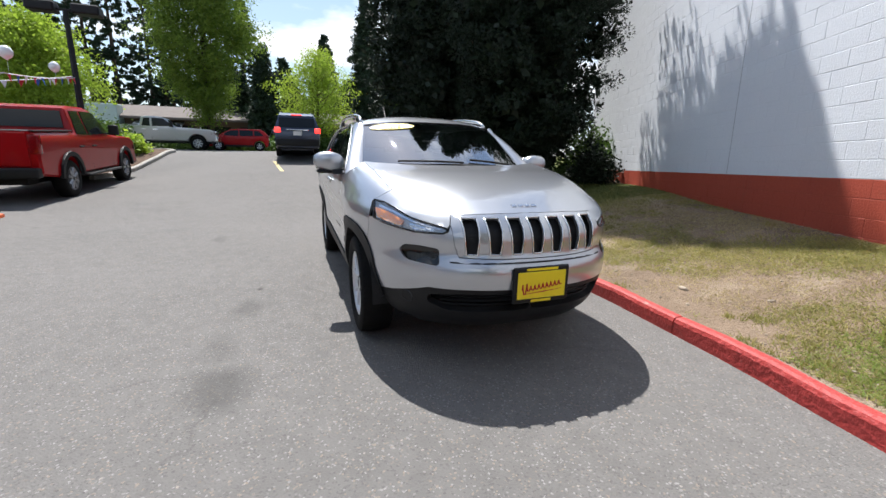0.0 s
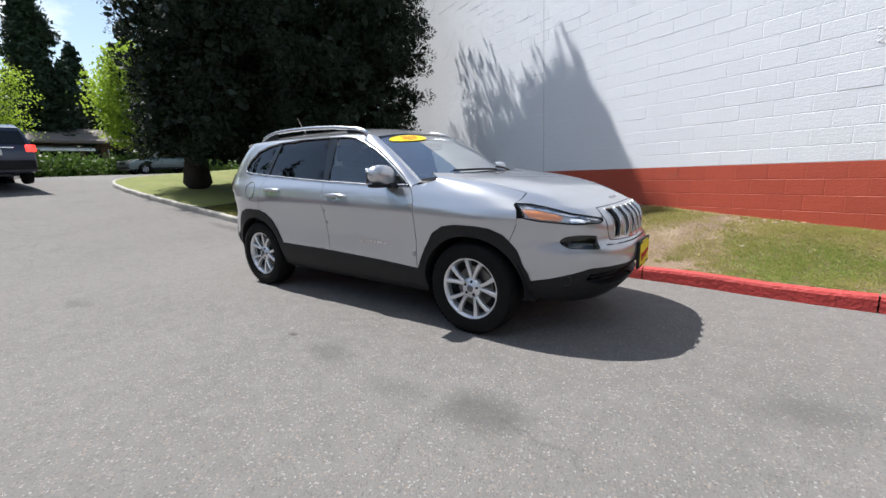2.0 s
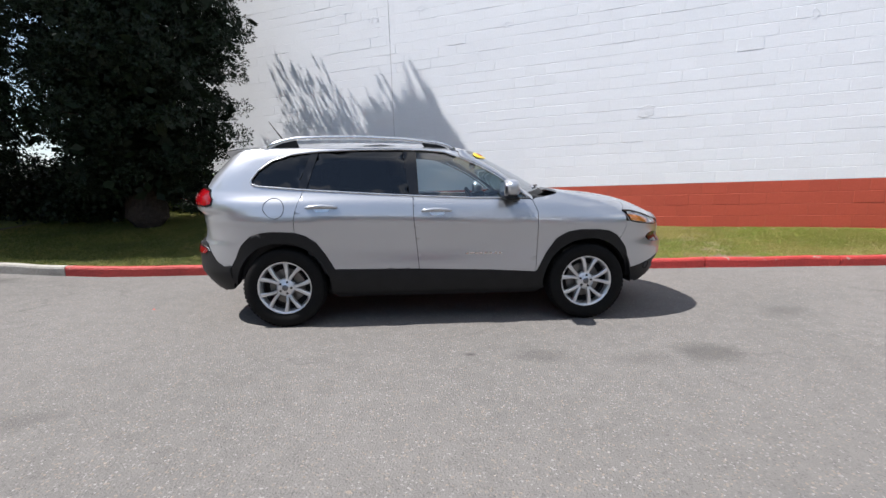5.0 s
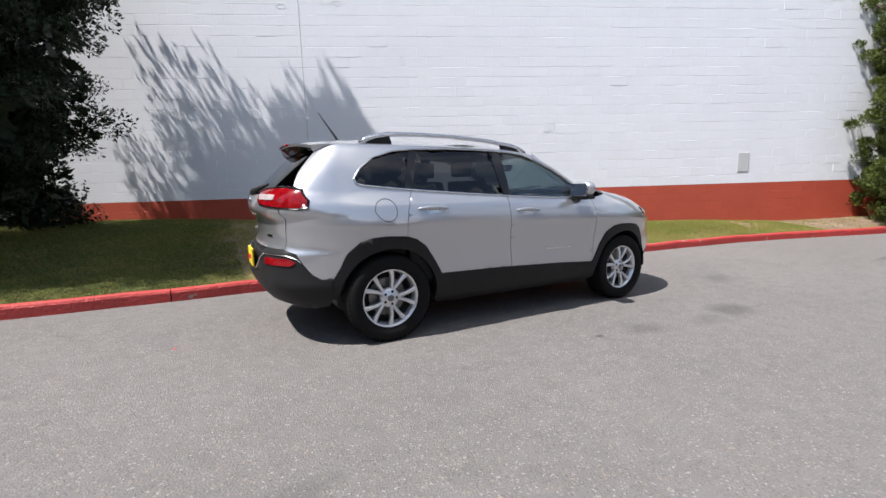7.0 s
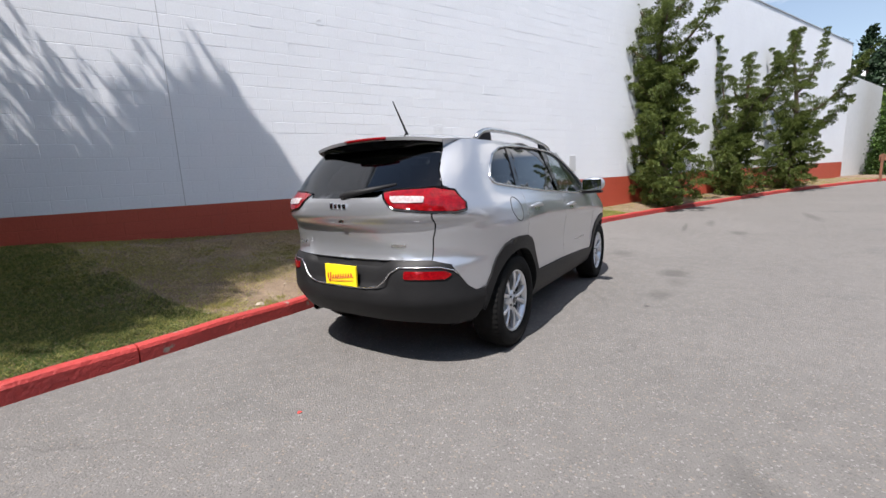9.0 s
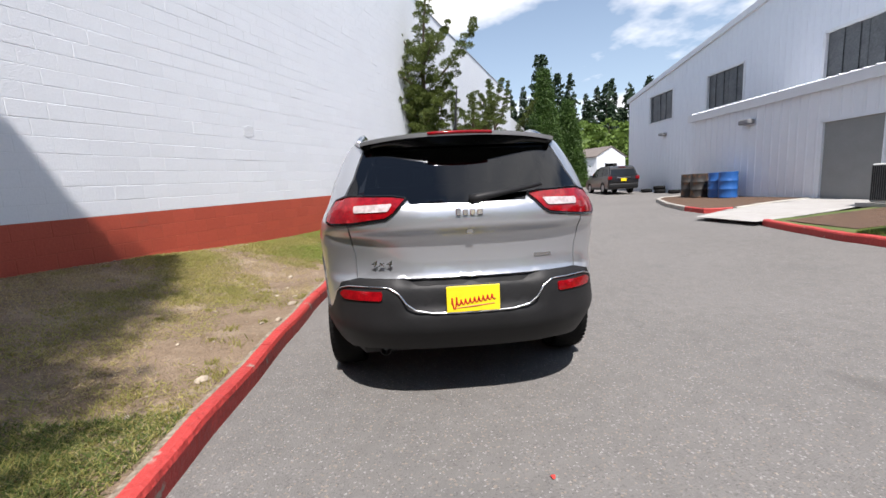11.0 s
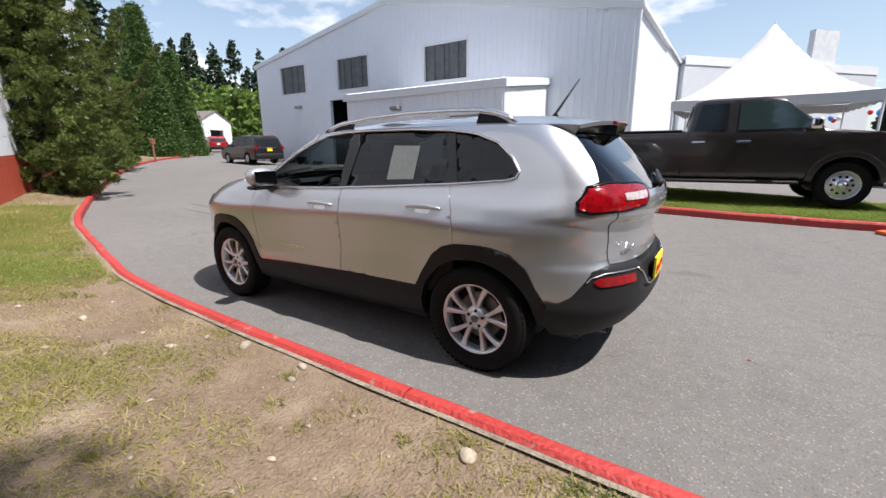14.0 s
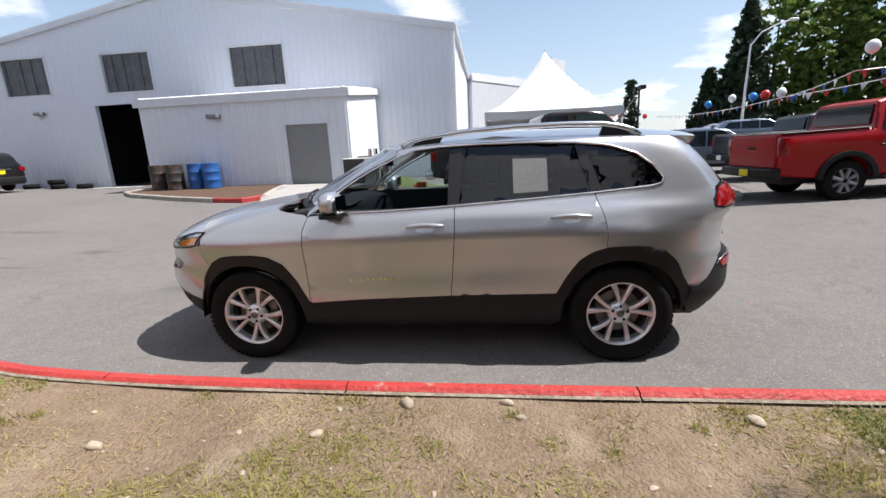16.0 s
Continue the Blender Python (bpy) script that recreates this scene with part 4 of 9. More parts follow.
    quads("crown", np.concatenate([clumps(C, R, 230, 0.085, 0.022, seed + 1, up=0.75, squash=0.5), leaf_cloud(np.array(core), 0.15, seed + 2, 1.6)]), M_LEAFJUN, ob)
    return ob


# dark trees at the end of the white wall
giant(-5.7, 4.55, lawn_z(-5.7, 4.5) - 0.05, 12.5, [(0.6, 0.8), (1.5, 1.4), (2.3, 2.05), (4.9, 2.1), (6.2, 1.85), (7.4, 1.55), (8.5, 1.24), (10.2, 0.86), (11.2, 0.52), (12.0, 0.24), (12.5, 0.05)], 0.85, 13, "broad dark conifer with low sweeping branches by the wall", trunk_r=0.33, per=120)
giant(-9.1, 3.65, 0.42, 18.5, [(0.9, 1.5), (2.0, 1.9), (5.0, 2.0), (9.0, 1.95), (11.0, 1.75), (14.0, 1.1), (17.0, 0.55), (18.5, 0.05)], 1.2, 11, "very tall dark conifer with a bare lower trunk on the lawn", trunk_r=0.26, flare=1.5, dens=1.5)
giant(-11.3, 3.15, 0.62, 15.0, [(0.9, 1.4), (2.0, 1.75), (5.0, 1.8), (9.0, 1.4), (13.0, 0.6), (15.0, 0.05)], 1.25, 12, "tall dark conifer with a flared trunk near the lawn tip", trunk_r=0.29, flare=1.6, dens=1.5)
giant(-12.6, 6.6, 0.8, 13.0, [(0.5, 1.7), (5.0, 1.8), (10.0, 1.0), (13.0, 0.1)], 1.2, 14, "tall dark conifer standing behind the others", fine=0.5, dens=1.2)
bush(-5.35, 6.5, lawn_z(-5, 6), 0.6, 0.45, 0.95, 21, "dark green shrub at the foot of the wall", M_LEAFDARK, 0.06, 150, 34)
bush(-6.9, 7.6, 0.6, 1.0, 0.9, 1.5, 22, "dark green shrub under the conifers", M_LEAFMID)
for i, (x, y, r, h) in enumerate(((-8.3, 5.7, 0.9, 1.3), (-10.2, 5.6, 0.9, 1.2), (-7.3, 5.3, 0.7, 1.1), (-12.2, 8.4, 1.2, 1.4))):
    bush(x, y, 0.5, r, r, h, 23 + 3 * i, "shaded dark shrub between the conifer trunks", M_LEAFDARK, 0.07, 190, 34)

# junipers along the wall
juniper(11.3, -0.66, gz(11.3, -0.66) + 0.06, 8.0, 1.36, 31, "tall twisting juniper with upswept arms beside the wall", 0.55, ((4.6, 100, 1.5, 1.2), (4.8, -92, 1.95, 2.0), (5.6, 86, 0.9, 1.1), (5.7, -78, 0.95, 1.2), (5.0, 190, 1.0, 1.1), (3.9, -100, 1.0, 0.5), (3.9, 95, 0.9, 0.35), (4.3, -80, 0.9, 0.6), (5.2, 95, 0.8, 0.4)))
juniper(16.2, -2.86, gz(16.2, -2.9) + 0.06, 5.4, 1.22, 32, "open twisting juniper with three spires beside the wall", 0.48, ((1.6, 105, 0.75, 4.6), (2.0, 95, 1.1, 1.6), (3.0, -85, 1.6, 2.9), (2.6, -60, 0.9, 1.5), (2.5, 200, 0.9, 1.4), (3.4, 60, 0.6, 1.4), (2.8, -100, 1.0, 2.3)))
juniper(20.5, -4.86, gz(20.5, -4.9) + 0.06, 6.9, 1.25, 33, "upright juniper with leaning arms beside the wall", 0.46, ((3.2, -100, 2.2, 2.3), (2.4, -90, 1.8, 1.5), (3.4, 95, 1.0, 2.8), (3.0, 100, 1.4, 1.5), (4.2, -80, 1.0, 2.5), (4.6, 85, 0.7, 1.5)))
# cedar screen further along
for i, (x, y, h, r) in enumerate(((35.0, -12.7, 10.8, 1.95), (37.6, -16.0, 8.4, 1.75), (39.5, -14.3, 8.8, 1.9), (42.5, -17.4, 8.0, 1.8))):
    conifer(x, y, gz(x, y), h, r, 41 + i, "dense pyramidal green cedar beside the drive", M_LEAFCEDAR, low=0.0, n_tuft=3400 if i < 2 else 1500, per=40, size=0.075, power=0.86, group="cedar screen", lop=0.04, thin=0.16, spread=0.22, trunk_r=0.2)
# trees over the street
broadleaf(-33.0, -6.6, 1.15, 19.5, 3.3, 51, "tall green maple with drooping sprays by the street", M_LEAFMAPLE, n_tuft=1500, per=64, size=0.115, crown0=0.16, shape="oval", spread=0.40, trunk_r=0.24)
broadleaf(-20.5, -11.6, 1.2, 5.6, 2.25, 52, "bright green spring maple behind the car park", M_LEAFBRIGHT, n_tuft=620, per=60, size=0.085, crown0=0.16, shape="oval", spread=0.30)
broadleaf(-32.5, 1.2, 1.12, 7.8, 2.9, 53, "light green open maple across the street", M_LEAFBRIGHT, n_tuft=360, per=44, size=0.10, crown0=0.2, shape="oval", spread=0.32)
broadleaf(-33.0, 9.8, 1.25, 8.6, 2.6, 54, "bright green maple across the street", M_LEAFBRIGHT, n_tuft=420, per=50, size=0.17, crown0=0.2, shape="oval")
broadleaf(-26.0, 15.5, 1.25, 8.0, 3.0, 55, "mid green tree across the street", M_LEAFMID, n_tuft=420, per=50, size=0.17, crown0=0.15)

# firs beyond the street
for i, (x, y, h, r) in enumerate(((-48.0, 8.0, 17.2, 3.3), (-43.5, -3.1, 9.6, 2.0), (-46.0, -0.6, 7.4, 2.0), (-47.0, -5.6, 7.8, 2.2), (-46.0, 13.6, 11.5, 2.4))):
    conifer(x, y, 1.3, h, r, 151 + i, "tall dark spire-shaped fir beyond the street" if h > 15 else "dark fir beyond the street", M_LEAFFAR, low=0.10, n_tuft=900 if h > 15 else 420, per=46, size=0.15, power=0.95, group="firs beyond the street", lop=0.22, thin=0.5, spread=0.26, trunk_r=0.25)

# far woods as single masses of trees
def far_wood(name, label, spots, material, seed, size=0.7, n=230, per=9, shape="cone"):
    rg = np.random.RandomState(seed)
    Q, V, F = [], [], []
    for x, y, z, h, r in spots:
        t = rg.beta(1.0, 1.3, n)
        az = rg.uniform(0, 2 * math.pi, n)
        R = (r * (1 - t) ** 0.8 if shape == "cone" else r * np.sqrt(np.clip(1 - (1.75 * t - 0.75) ** 2, 0.02, 1))) * rg.uniform(0.55, 1.1, n) * (1 + 0.2 * np.sin(9 * t + 3 * az))
        C = np.stack([x + R * np.cos(az), y + R * np.sin(az), z + 0.06 * h + t * 0.94 * h], axis=1)
        Q.append(tufts(C, per, np.full(n, size * 0.55), rg.randint(1e6), 0.6))
        k = len(V)
        for zz, rr in ((z - 0.5, 0.35), (z + h * 0.9, 0.05)):
            V += [(x + rr * math.cos(a), y + rr * math.sin(a), zz) for a in (0, 1.57, 3.14, 4.71)]
        F += [(k + i, k + (i + 1) % 4, k + 4 + (i + 1) % 4, k + 4 + i) for i in range(4)]
    ob = empty(name, label=label, category="trees", kind="stuff")
    raw("trunks", V, F, M_BARK, ob)
    quads("crowns", leaf_cloud(np.concatenate(Q), size, seed + 1, 1.8), material, ob)
    return ob


rw = random.Random(8)
far_wood("far_woods", "dark wall of tall firs beyond the low building", [(-62 + rw.uniform(-9, 9), -54 + i * 2.2 + rw.uniform(-1, 1), 1.5, rw.uniform(24, 34) if i < 18 else (21 if i == 22 else rw.uniform(8, 12)), rw.uniform(2.8, 4.2)) for i in range(43)], M_LEAFFAR, 61, size=0.34, n=240, per=14)
far_wood("far_woods", "group of dark firs beyond the street", [(-60, 14.0, 1.5, 14, 3.0), (-55, 17.5, 1.5, 16, 3.0), (-56, 4.0, 1.5, 14, 3.0), (-52, 24, 1.5, 17, 3.2), (-50, 31, 1.5, 18, 3.4)], M_LEAFFAR, 62, n=480, per=26, size=0.26)
far_wood("far_woods", "mixed green trees on the rising hill", [(q, rw.uniform(-110, 2), 0.11 * (q - 70), rw.uniform(8, 14), rw.uniform(3.5, 6)) for q in (rw.uniform(70, 150) for _ in range(105))], M_LEAFHILL, 63, n=150, per=11, size=0.66, shape="round")
far_wood("far_woods", "dark firs on the crest of the hill", [(rw.uniform(112, 165), rw.uniform(-120, 10), 14, rw.uniform(14, 25), rw.uniform(3, 4.8)) for _ in range(60)], M_LEAFFAR, 64, n=150, per=10, size=0.62)
far_wood("far_woods", "row of dark and mid green trees behind the sales lot", [(-35 - i * 2.5 + rw.uniform(-1, 1), -52 + i * 0.8 + rw.uniform(-3, 3), 0.5, rw.uniform(16, 21), rw.uniform(3.2, 4.6)) for i in range(14)], M_LEAFHILL, 65, n=420, per=15, shape="round", size=0.36)
far_wood("far_woods", "tall dark spruces behind the sales lot", [(-29.4, -50, 0.5, 15.5, 3.4), (-27.2, -53, 0.5, 9, 1.9)], M_LEAFFAR, 66, n=700, per=22, size=0.32)
far_wood("far_woods", "slim poplars beyond the sales lot", [(-21, -62, 0.5, 9.5, 0.9), (-17, -66, 0.5, 7.5, 0.8), (-15, -75, 0.5, 9, 1.2), (-12.5, -70, 0.5, 7, 1.0)], M_LEAFFAR, 67, n=240, per=16, size=0.3, shape="round")

# hedges and shrubs across the street
for i, (x, y, rx, ry, h) in enumerate(((-29.5, -9.5, 1.4, 3.2, 1.5), (-29.5, -4.2, 1.3, 2.6, 1.4), (-29.0, 3.2, 1.5, 2.8, 1.9), (-29.5, 7.6, 1.5, 2.2, 1.6), (-30, 12.4, 1.5, 2.6, 1.4))):
    bush(x - 3.2, y * 1.1, 1.1, rx, ry * 1.15, h * 0.6, 71 + i, "leafy green hedge along the far side of the street", M_LEAFMID, 0.16, 240, 24, "hedge")
for i, (x, y, r, h, m) in enumerate(((-15.0, -7.9, 0.8, 1.2, M_LEAFMID), (-13.6, -7.6, 0.6, 0.7, M_LEAFBRIGHT), (-17.0, -8.6, 0.9, 1.0, M_LEAFMID), (-18.6, -8.4, 0.8, 0.9, M_LEAFMID), (-12.6, -8.3, 0.55, 0.7, M_LEAFMID), (-16.2, -7.2, 0.6, 0.6, M_LEAFBRIGHT))):
    bush(x, y, gz(x, y) + 0.1, r, r, h, 81 + i, "low leafy shrub in the planting bed", m, 0.1, 110, 24)

# grass on the lawn: short blades in uneven patches
def grass(name, label, n, x0, x1, zf, yf, seed, material, thr, lo=0.012, hi=0.05, freq=1.1, shade=0.0, green=0.0):
    r = np.random.RandomState(seed)
    B = []
    for x, t in zip(r.uniform(x0, x1, n), r.uniform(0, 1, n)):
        a, b = yf(x)
        y = a + (b - a) * t
        v = noise.noise(Vector((x * freq, y * freq, seed))) + 0.45 * noise.noise(Vector((x * 3.1, y * 3.1, seed + 9)))
        edge = min(1.0, (y - a) / 0.9)
        if v + 0.25 * edge + green * smoothstep(2.2, 4.6, x) + shade * smoothstep(-1.0, -3.5, x) + r.uniform(-0.55, 0.55) < thr:
            continue
        B.append((x, y, zf(x, y)))
    B = np.array(B)
    k = len(B)
    h = r.uniform(lo, hi, (k, 1))
    az = r.uniform(0, 2 * math.pi, k)
    w = np.stack([np.cos(az), np.sin(az), np.zeros(k)], 1) * r.uniform(0.0022, 0.0055, (k, 1))
    ln = np.concatenate([r.normal(size=(k, 2)) * 1.1 * h, h * 0.8], 1)
    V = np.stack([B - w, B + w, B + ln + w * 0.2, B + ln - w * 0.2], axis=1)
    return tagged(quads(name, V, material), label, "grass", kind="stuff")


def grass_tufts(name, label, n, seed, material):
    r = np.random.RandomState(seed)
    B, H = [], []
    while len(B) < n * 60:
        x = r.uniform(-4.0, 8.5)
        a, b = lawn_span(x)
        y = a + (b - a) * r.uniform(0, 1) ** 1.3
        if noise.noise(Vector((x * 0.9, y * 0.9, 5.0))) + r.uniform(-0.3, 0.3) < 0.0:
            continue
        s = r.uniform(0.02, 0.085)
        for dx, dy in r.normal(size=(60, 2)) * s:
            B.append((x + dx, max(y + dy, a), lawn_z(x + dx, y + dy))); H.append(r.uniform(0.012, 0.02 + s * 0.45))
    B, h = np.array(B), np.array(H)[:, None]
    k = len(B)
    az = r.uniform(0, 2 * math.pi, k)
    w = np.stack([np.cos(az), np.sin(az), np.zeros(k)], 1) * r.uniform(0.0025, 0.005, (k, 1))
    ln = np.concatenate([r.normal(size=(k, 2)) * 0.5 * h, h], 1)
    return tagged(quads(name, np.stack([B - w, B + w, B + ln + w * 0.2, B + ln - w * 0.2], axis=1), material), label, "grass", kind="stuff")


lawn_span = lambda x: (kerb_y(x) + 0.17, min(wall_y(x) - 0.02, kerb_y(x) + 5.5))
grass("grass", "short yellow-green lawn grass in patches", 620000, -7.9, 9.0, lawn_z, lawn_span, 3, M_GRASS, 0.58, lo=0.010, hi=0.034, shade=0.5, green=0.45, freq=0.8)
# denser grass below the conifers, coloured darker to deepen the shade there
grass("grass", "dense lawn under the conifers, its green darkened for their shade", 230000, -7.9, -2.2, lawn_z, lawn_span, 7, M_LAWN, 1.0, lo=0.015, hi=0.034, shade=1.6, freq=0.8)
grass("dry_grass", "dry straw-coloured grass blades among bare soil", 330000, -5.0, 9.0, lawn_z, lawn_span, 4, M_STRAW, 0.62, lo=0.008, hi=0.026, freq=0.8)
grass("grass", "fresh green lawn grass along the wall", 150000, 2.8, 9.0, lawn_z, lawn_span, 8, M_GRASSGREEN, 0.86, lo=0.012, hi=0.04, green=0.40, freq=0.8)
grass_tufts("grass_tufts", "small bright green tufts among the bare soil", 150, 6, M_GRASS)
grass("grass", "sparse lawn grass along the wall further on", 26000, 9.0, 30.0, lawn_z, lawn_span, 5, M_GRASS, 0.05)
# stones on the bare soil by the kerb
def stone(x, y, s, seed, label="smooth pale river stone half sunk in bare soil"):
    r = random.Random(seed)
    bm = bmesh.new()
    bmesh.ops.create_icosphere(bm, subdivisions=3, radius=1)
    k = (s * r.uniform(0.75, 1.05), s * r.uniform(0.5, 0.7), s * r.uniform(0.38, 0.5))
    for v in bm.verts:
        n = 1 + 0.22 * noise.noise(v.co * 1.3 + Vector((seed, 0, 0)))
        v.co = Vector((v.co.x * k[0], v.co.y * k[1], v.co.z * k[2])) * n
    ob = part("stone", bm, M_STONE, smooth=True)
    ob.matrix_world = pose(x, y, lawn_z(x, y) + s * 0.12, 0, 0, r.uniform(0, 180))
    return tagged(ob, label, "stone", "stones in the lawn")


M_STONE = mat("river_stone", (0.36, 0.30, 0.23), 0.8, c2=(0.24, 0.20, 0.15), scale=6, fine=60, bump=0.25, rand=0.2)
for i, (x, y, s) in enumerate(((0.04, 1.615, 0.062), (-0.53, 1.59, 0.045), (-1.785, 1.70, 0.062), (0.42, 1.68, 0.026), (0.47, 1.90, 0.036), (1.60, 2.05, 0.05), (-0.6, 1.72, 0.03), (0.9, 1.9, 0.028), (1.1, 2.4, 0.03), (-1.1, 2.2, 0.025), (2.2, 2.3, 0.03), (-0.2, 2.3, 0.02), (0.7, 2.2, 0.02), (1.9, 1.75, 0.022), (-2.2, 1.9, 0.03), (3.0, 2.4, 0.04), (-2.6, 2.2, 0.025))):
    stone(x, y, s, 100 + i)
rs = random.Random(17)
peb = bmesh.new()
for _ in range(260):
    x = rs.uniform(-3.5, 6)
    y = kerb_y(x) + 0.2 + rs.random() ** 1.7 * 2.6
    s = rs.uniform(0.004, 0.013)
    m = Matrix.Translation((x, y, lawn_z(x, y) + s * 0.3)) @ Matrix.Diagonal((s * rs.uniform(0.8, 1.5), s, s * 0.7, 1))
    bmesh.ops.create_icosphere(peb, subdivisions=1, radius=1, matrix=m)
tagged(part("pebbles", peb, mat("pebbles", (0.33, 0.275, 0.21), 0.85, vary=0.4, rand=0.3, island=True)), "small pebbles and crumbs of soil on the bare lawn", "pebbles", kind="stuff")
red_scrap = raw("leaf_scrap", [(-2.875, -0.235, 0.004), (-2.855, -0.24, 0.008), (-2.85, -0.222, 0.005), (-2.865, -0.217, 0.010), (-2.88, -0.225, 0.005)], [(0, 1, 2, 3, 4)], mat("red_scrap", (0.55, 0.05, 0.04), 0.6))
tagged(red_scrap, "small red leaf scrap lying on the asphalt", "litter")

# ---- the silver suv ----
M_PAINT = mat("silver_car_paint", (0.462, 0.476, 0.508), 0.30, 0.70, c2=(0.446, 0.460, 0.492), scale=1.5, fine=900, coat=1.0, vary=0.05)
M_PAINT.node_tree.nodes["Principled BSDF"].inputs["Coat IOR"].default_value = 1.85
M_GLASSDARK = glass("tinted_car_glass", (0.03, 0.033, 0.036), 0.012, 0.048)
M_GLASSTINT = glass("tinted_door_glass", (0.06, 0.066, 0.07), 0.012, 0.052)
M_GLASSCLEAR = glass("clear_car_glass", (0.58, 0.69, 0.68), 0.02, 0.11)
M_SCREEN = glass("windscreen_glass", (0.34, 0.41, 0.42), 0.012, 0.42)
M_LENS = glass("clear_lamp_lens", (0.90, 0.91, 0.93), 0.02, 0.13)
M_AMBER = mat("amber_reflector", (0.90, 0.28, 0.03), 0.3, vary=0.1, coat=1.0)
M_REVERSE = mat("clear_reversing_lens", (0.50, 0.42, 0.42), 0.12, vary=0.35, scale=30, fine=60, coat=0.6)
M_REDLENS = mat("red_lamp_lens", (0.30, 0.004, 0.008), 0.10, c2=(0.12, 0.002, 0.004), scale=25, fine=90, coat=0.35, spec=0.3)
M_WHITELENS = mat("white_lamp_lens", (0.34, 0.27, 0.26), 0.2, vary=0.2, fine=120, coat=1.0)
M_HOUSING = mat("lamp_housing_dark", (0.05, 0.052, 0.056), 0.25, 0.3, vary=0.3)
M_LAMPBACK = mat("lamp_reflector_silver", (0.62, 0.63, 0.65), 0.25, 0.25, vary=0.35, fine=60)
M_SATIN = mat("satin_chrome", (0.70, 0.70, 0.70), 0.22, 1.0, vary=0.05)
M_YELLOW = mat("yellow_plate", (0.86, 0.66, 0.015), 0.45, vary=0.06)
M_REDINK = mat("red_ink", (0.50, 0.02, 0.02), 0.5, vary=0.1)
M_BLACKINK = mat("black_ink", (0.02, 0.02, 0.02), 0.5, vary=0.1)
M_DASH = mat("dash_plastic", (0.03, 0.03, 0.032), 0.6, vary=0.2)
M_PAPER = mat("white_paper", (0.75, 0.75, 0.73), 0.7, vary=0.05)

X0F, X0R = 0.90, -1.20
W_Z = [(0.20, 0.80), (0.32, 0.855), (0.45, 0.897), (0.55, 0.905), (0.66, 0.905), (0.76, 0.912), (0.84, 0.921), (0.905, 0.931), (0.930, 0.931), (0.99, 0.920), (1.05, 0.905), (1.14, 0.868), (1.25, 0.825), (1.40, 0.763), (1.52, 0.705), (1.58, 0.655)]
F_Z = [(0.20, 2.08), (0.28, 2.20), (0.36, 2.28), (0.46, 2.320), (0.55, 2.350), (0.63, 2.362), (0.675, 2.352), (0.71, 2.322), (0.74, 2.306), (0.80, 2.308), (0.86, 2.295), (0.91, 2.255), (0.95, 2.205), (0.99, 2.12), (1.03, 2.03), (1.07, 1.92), (1.11, 1.77), (1.15, 1.53), (1.18, 1.22), (1.21, 0.95)]
R_Z = [(0.20, 2.03), (0.30, 2.12), (0.40, 2.205), (0.50, 2.25), (0.62, 2.265), (0.72, 2.25), (0.78, 2.20), (0.86, 2.186), (0.96, 2.194), (1.00, 2.206), (1.025, 2.243), (1.05, 2.256), (1.09, 2.254), (1.15, 2.237), (1.20, 2.185), (1.28, 2.10), (1.40, 1.975), (1.50, 1.875), (1.58, 1.80)]


def wz(z):
    w = curve_of(W_Z, z)
    return w


def norm_curve(n, lx, ly, count=160):
    """Normalised corner curve (x from 0 to 1, y from 1 to 0) with its running length, from the middle of the end face outwards."""
    P = []
    for i in range(count + 1):
        a = math.pi / 2 * (1 - i / count)
        P.append((math.sin(a) ** (2 / n), math.cos(a) ** (2 / n)))
    L = [0.0]
    for (a, b), (c, d) in zip(P, P[1:]):
        L.append(L[-1] + math.hypot((c - a) * lx, (d - b) * ly))
    return P, L


FN, RN = 2.75, 3.1
FC, FL = norm_curve(FN, 1.40, 0.92)
RC, RL = norm_curve(RN, 1.04, 0.92)
SF = FL[-1]
SS = SF + X0F - X0R
ST = SS + RL[-1]


def table(P, L, s):
    lo, hi = 0, len(L) - 1
    while hi - lo > 1:
        m = (lo + hi) // 2
        if L[m] <= s:
            lo = m
        else:
            hi = m
    t = (s - L[lo]) / max(1e-9, L[hi] - L[lo])
    return P[lo][0] + (P[hi][0] - P[lo][0]) * t, P[lo][1] + (P[hi][1] - P[lo][1]) * t


def flare(x, z):
    """Swollen wings round the wheels."""
    e = 0.0
    for c in (1.35, -1.35):
        e += 0.022 * math.exp(-((x - c) / 0.42) ** 2) * math.exp(-((z - 0.84) / 0.17) ** 2)
    e -= 0.008 * math.exp(-((x + 0.1) / 0.8) ** 2) * math.exp(-((z - 0.68) / 0.13) ** 2)
    return e


def skin(s, z):
    """A point of the right half of the outer skin (y counted positive outwards)."""
    w = wz(z - 0.045 * smoothstep(SF, SS, s) * smoothstep(0.55, 0.8, z) * smoothstep(1.2, 1.05, z))
    if s <= SF:
        xn, yn = table(FC, FL, max(0.0, s))
        x, y = X0F + (curve_of(F_Z, z) - X0F) * xn, w * yn
    elif s <= SS:
        x, y = X0F - (s - SF), w
    else:
        xn, yn = table(RC, RL, ST - min(s, ST))
        k = 1 + (1 / (xn ** 5 + yn ** 5) ** 0.2 - 1) * smoothstep(0.98, 1.48, z)
        xn, yn = xn * k, yn * k
        x, y = X0R - (curve_of(R_Z, z) + X0R) * xn, w * yn
    return Vector((x, y + flare(x, z) * min(1.0, y / 0.8), z))


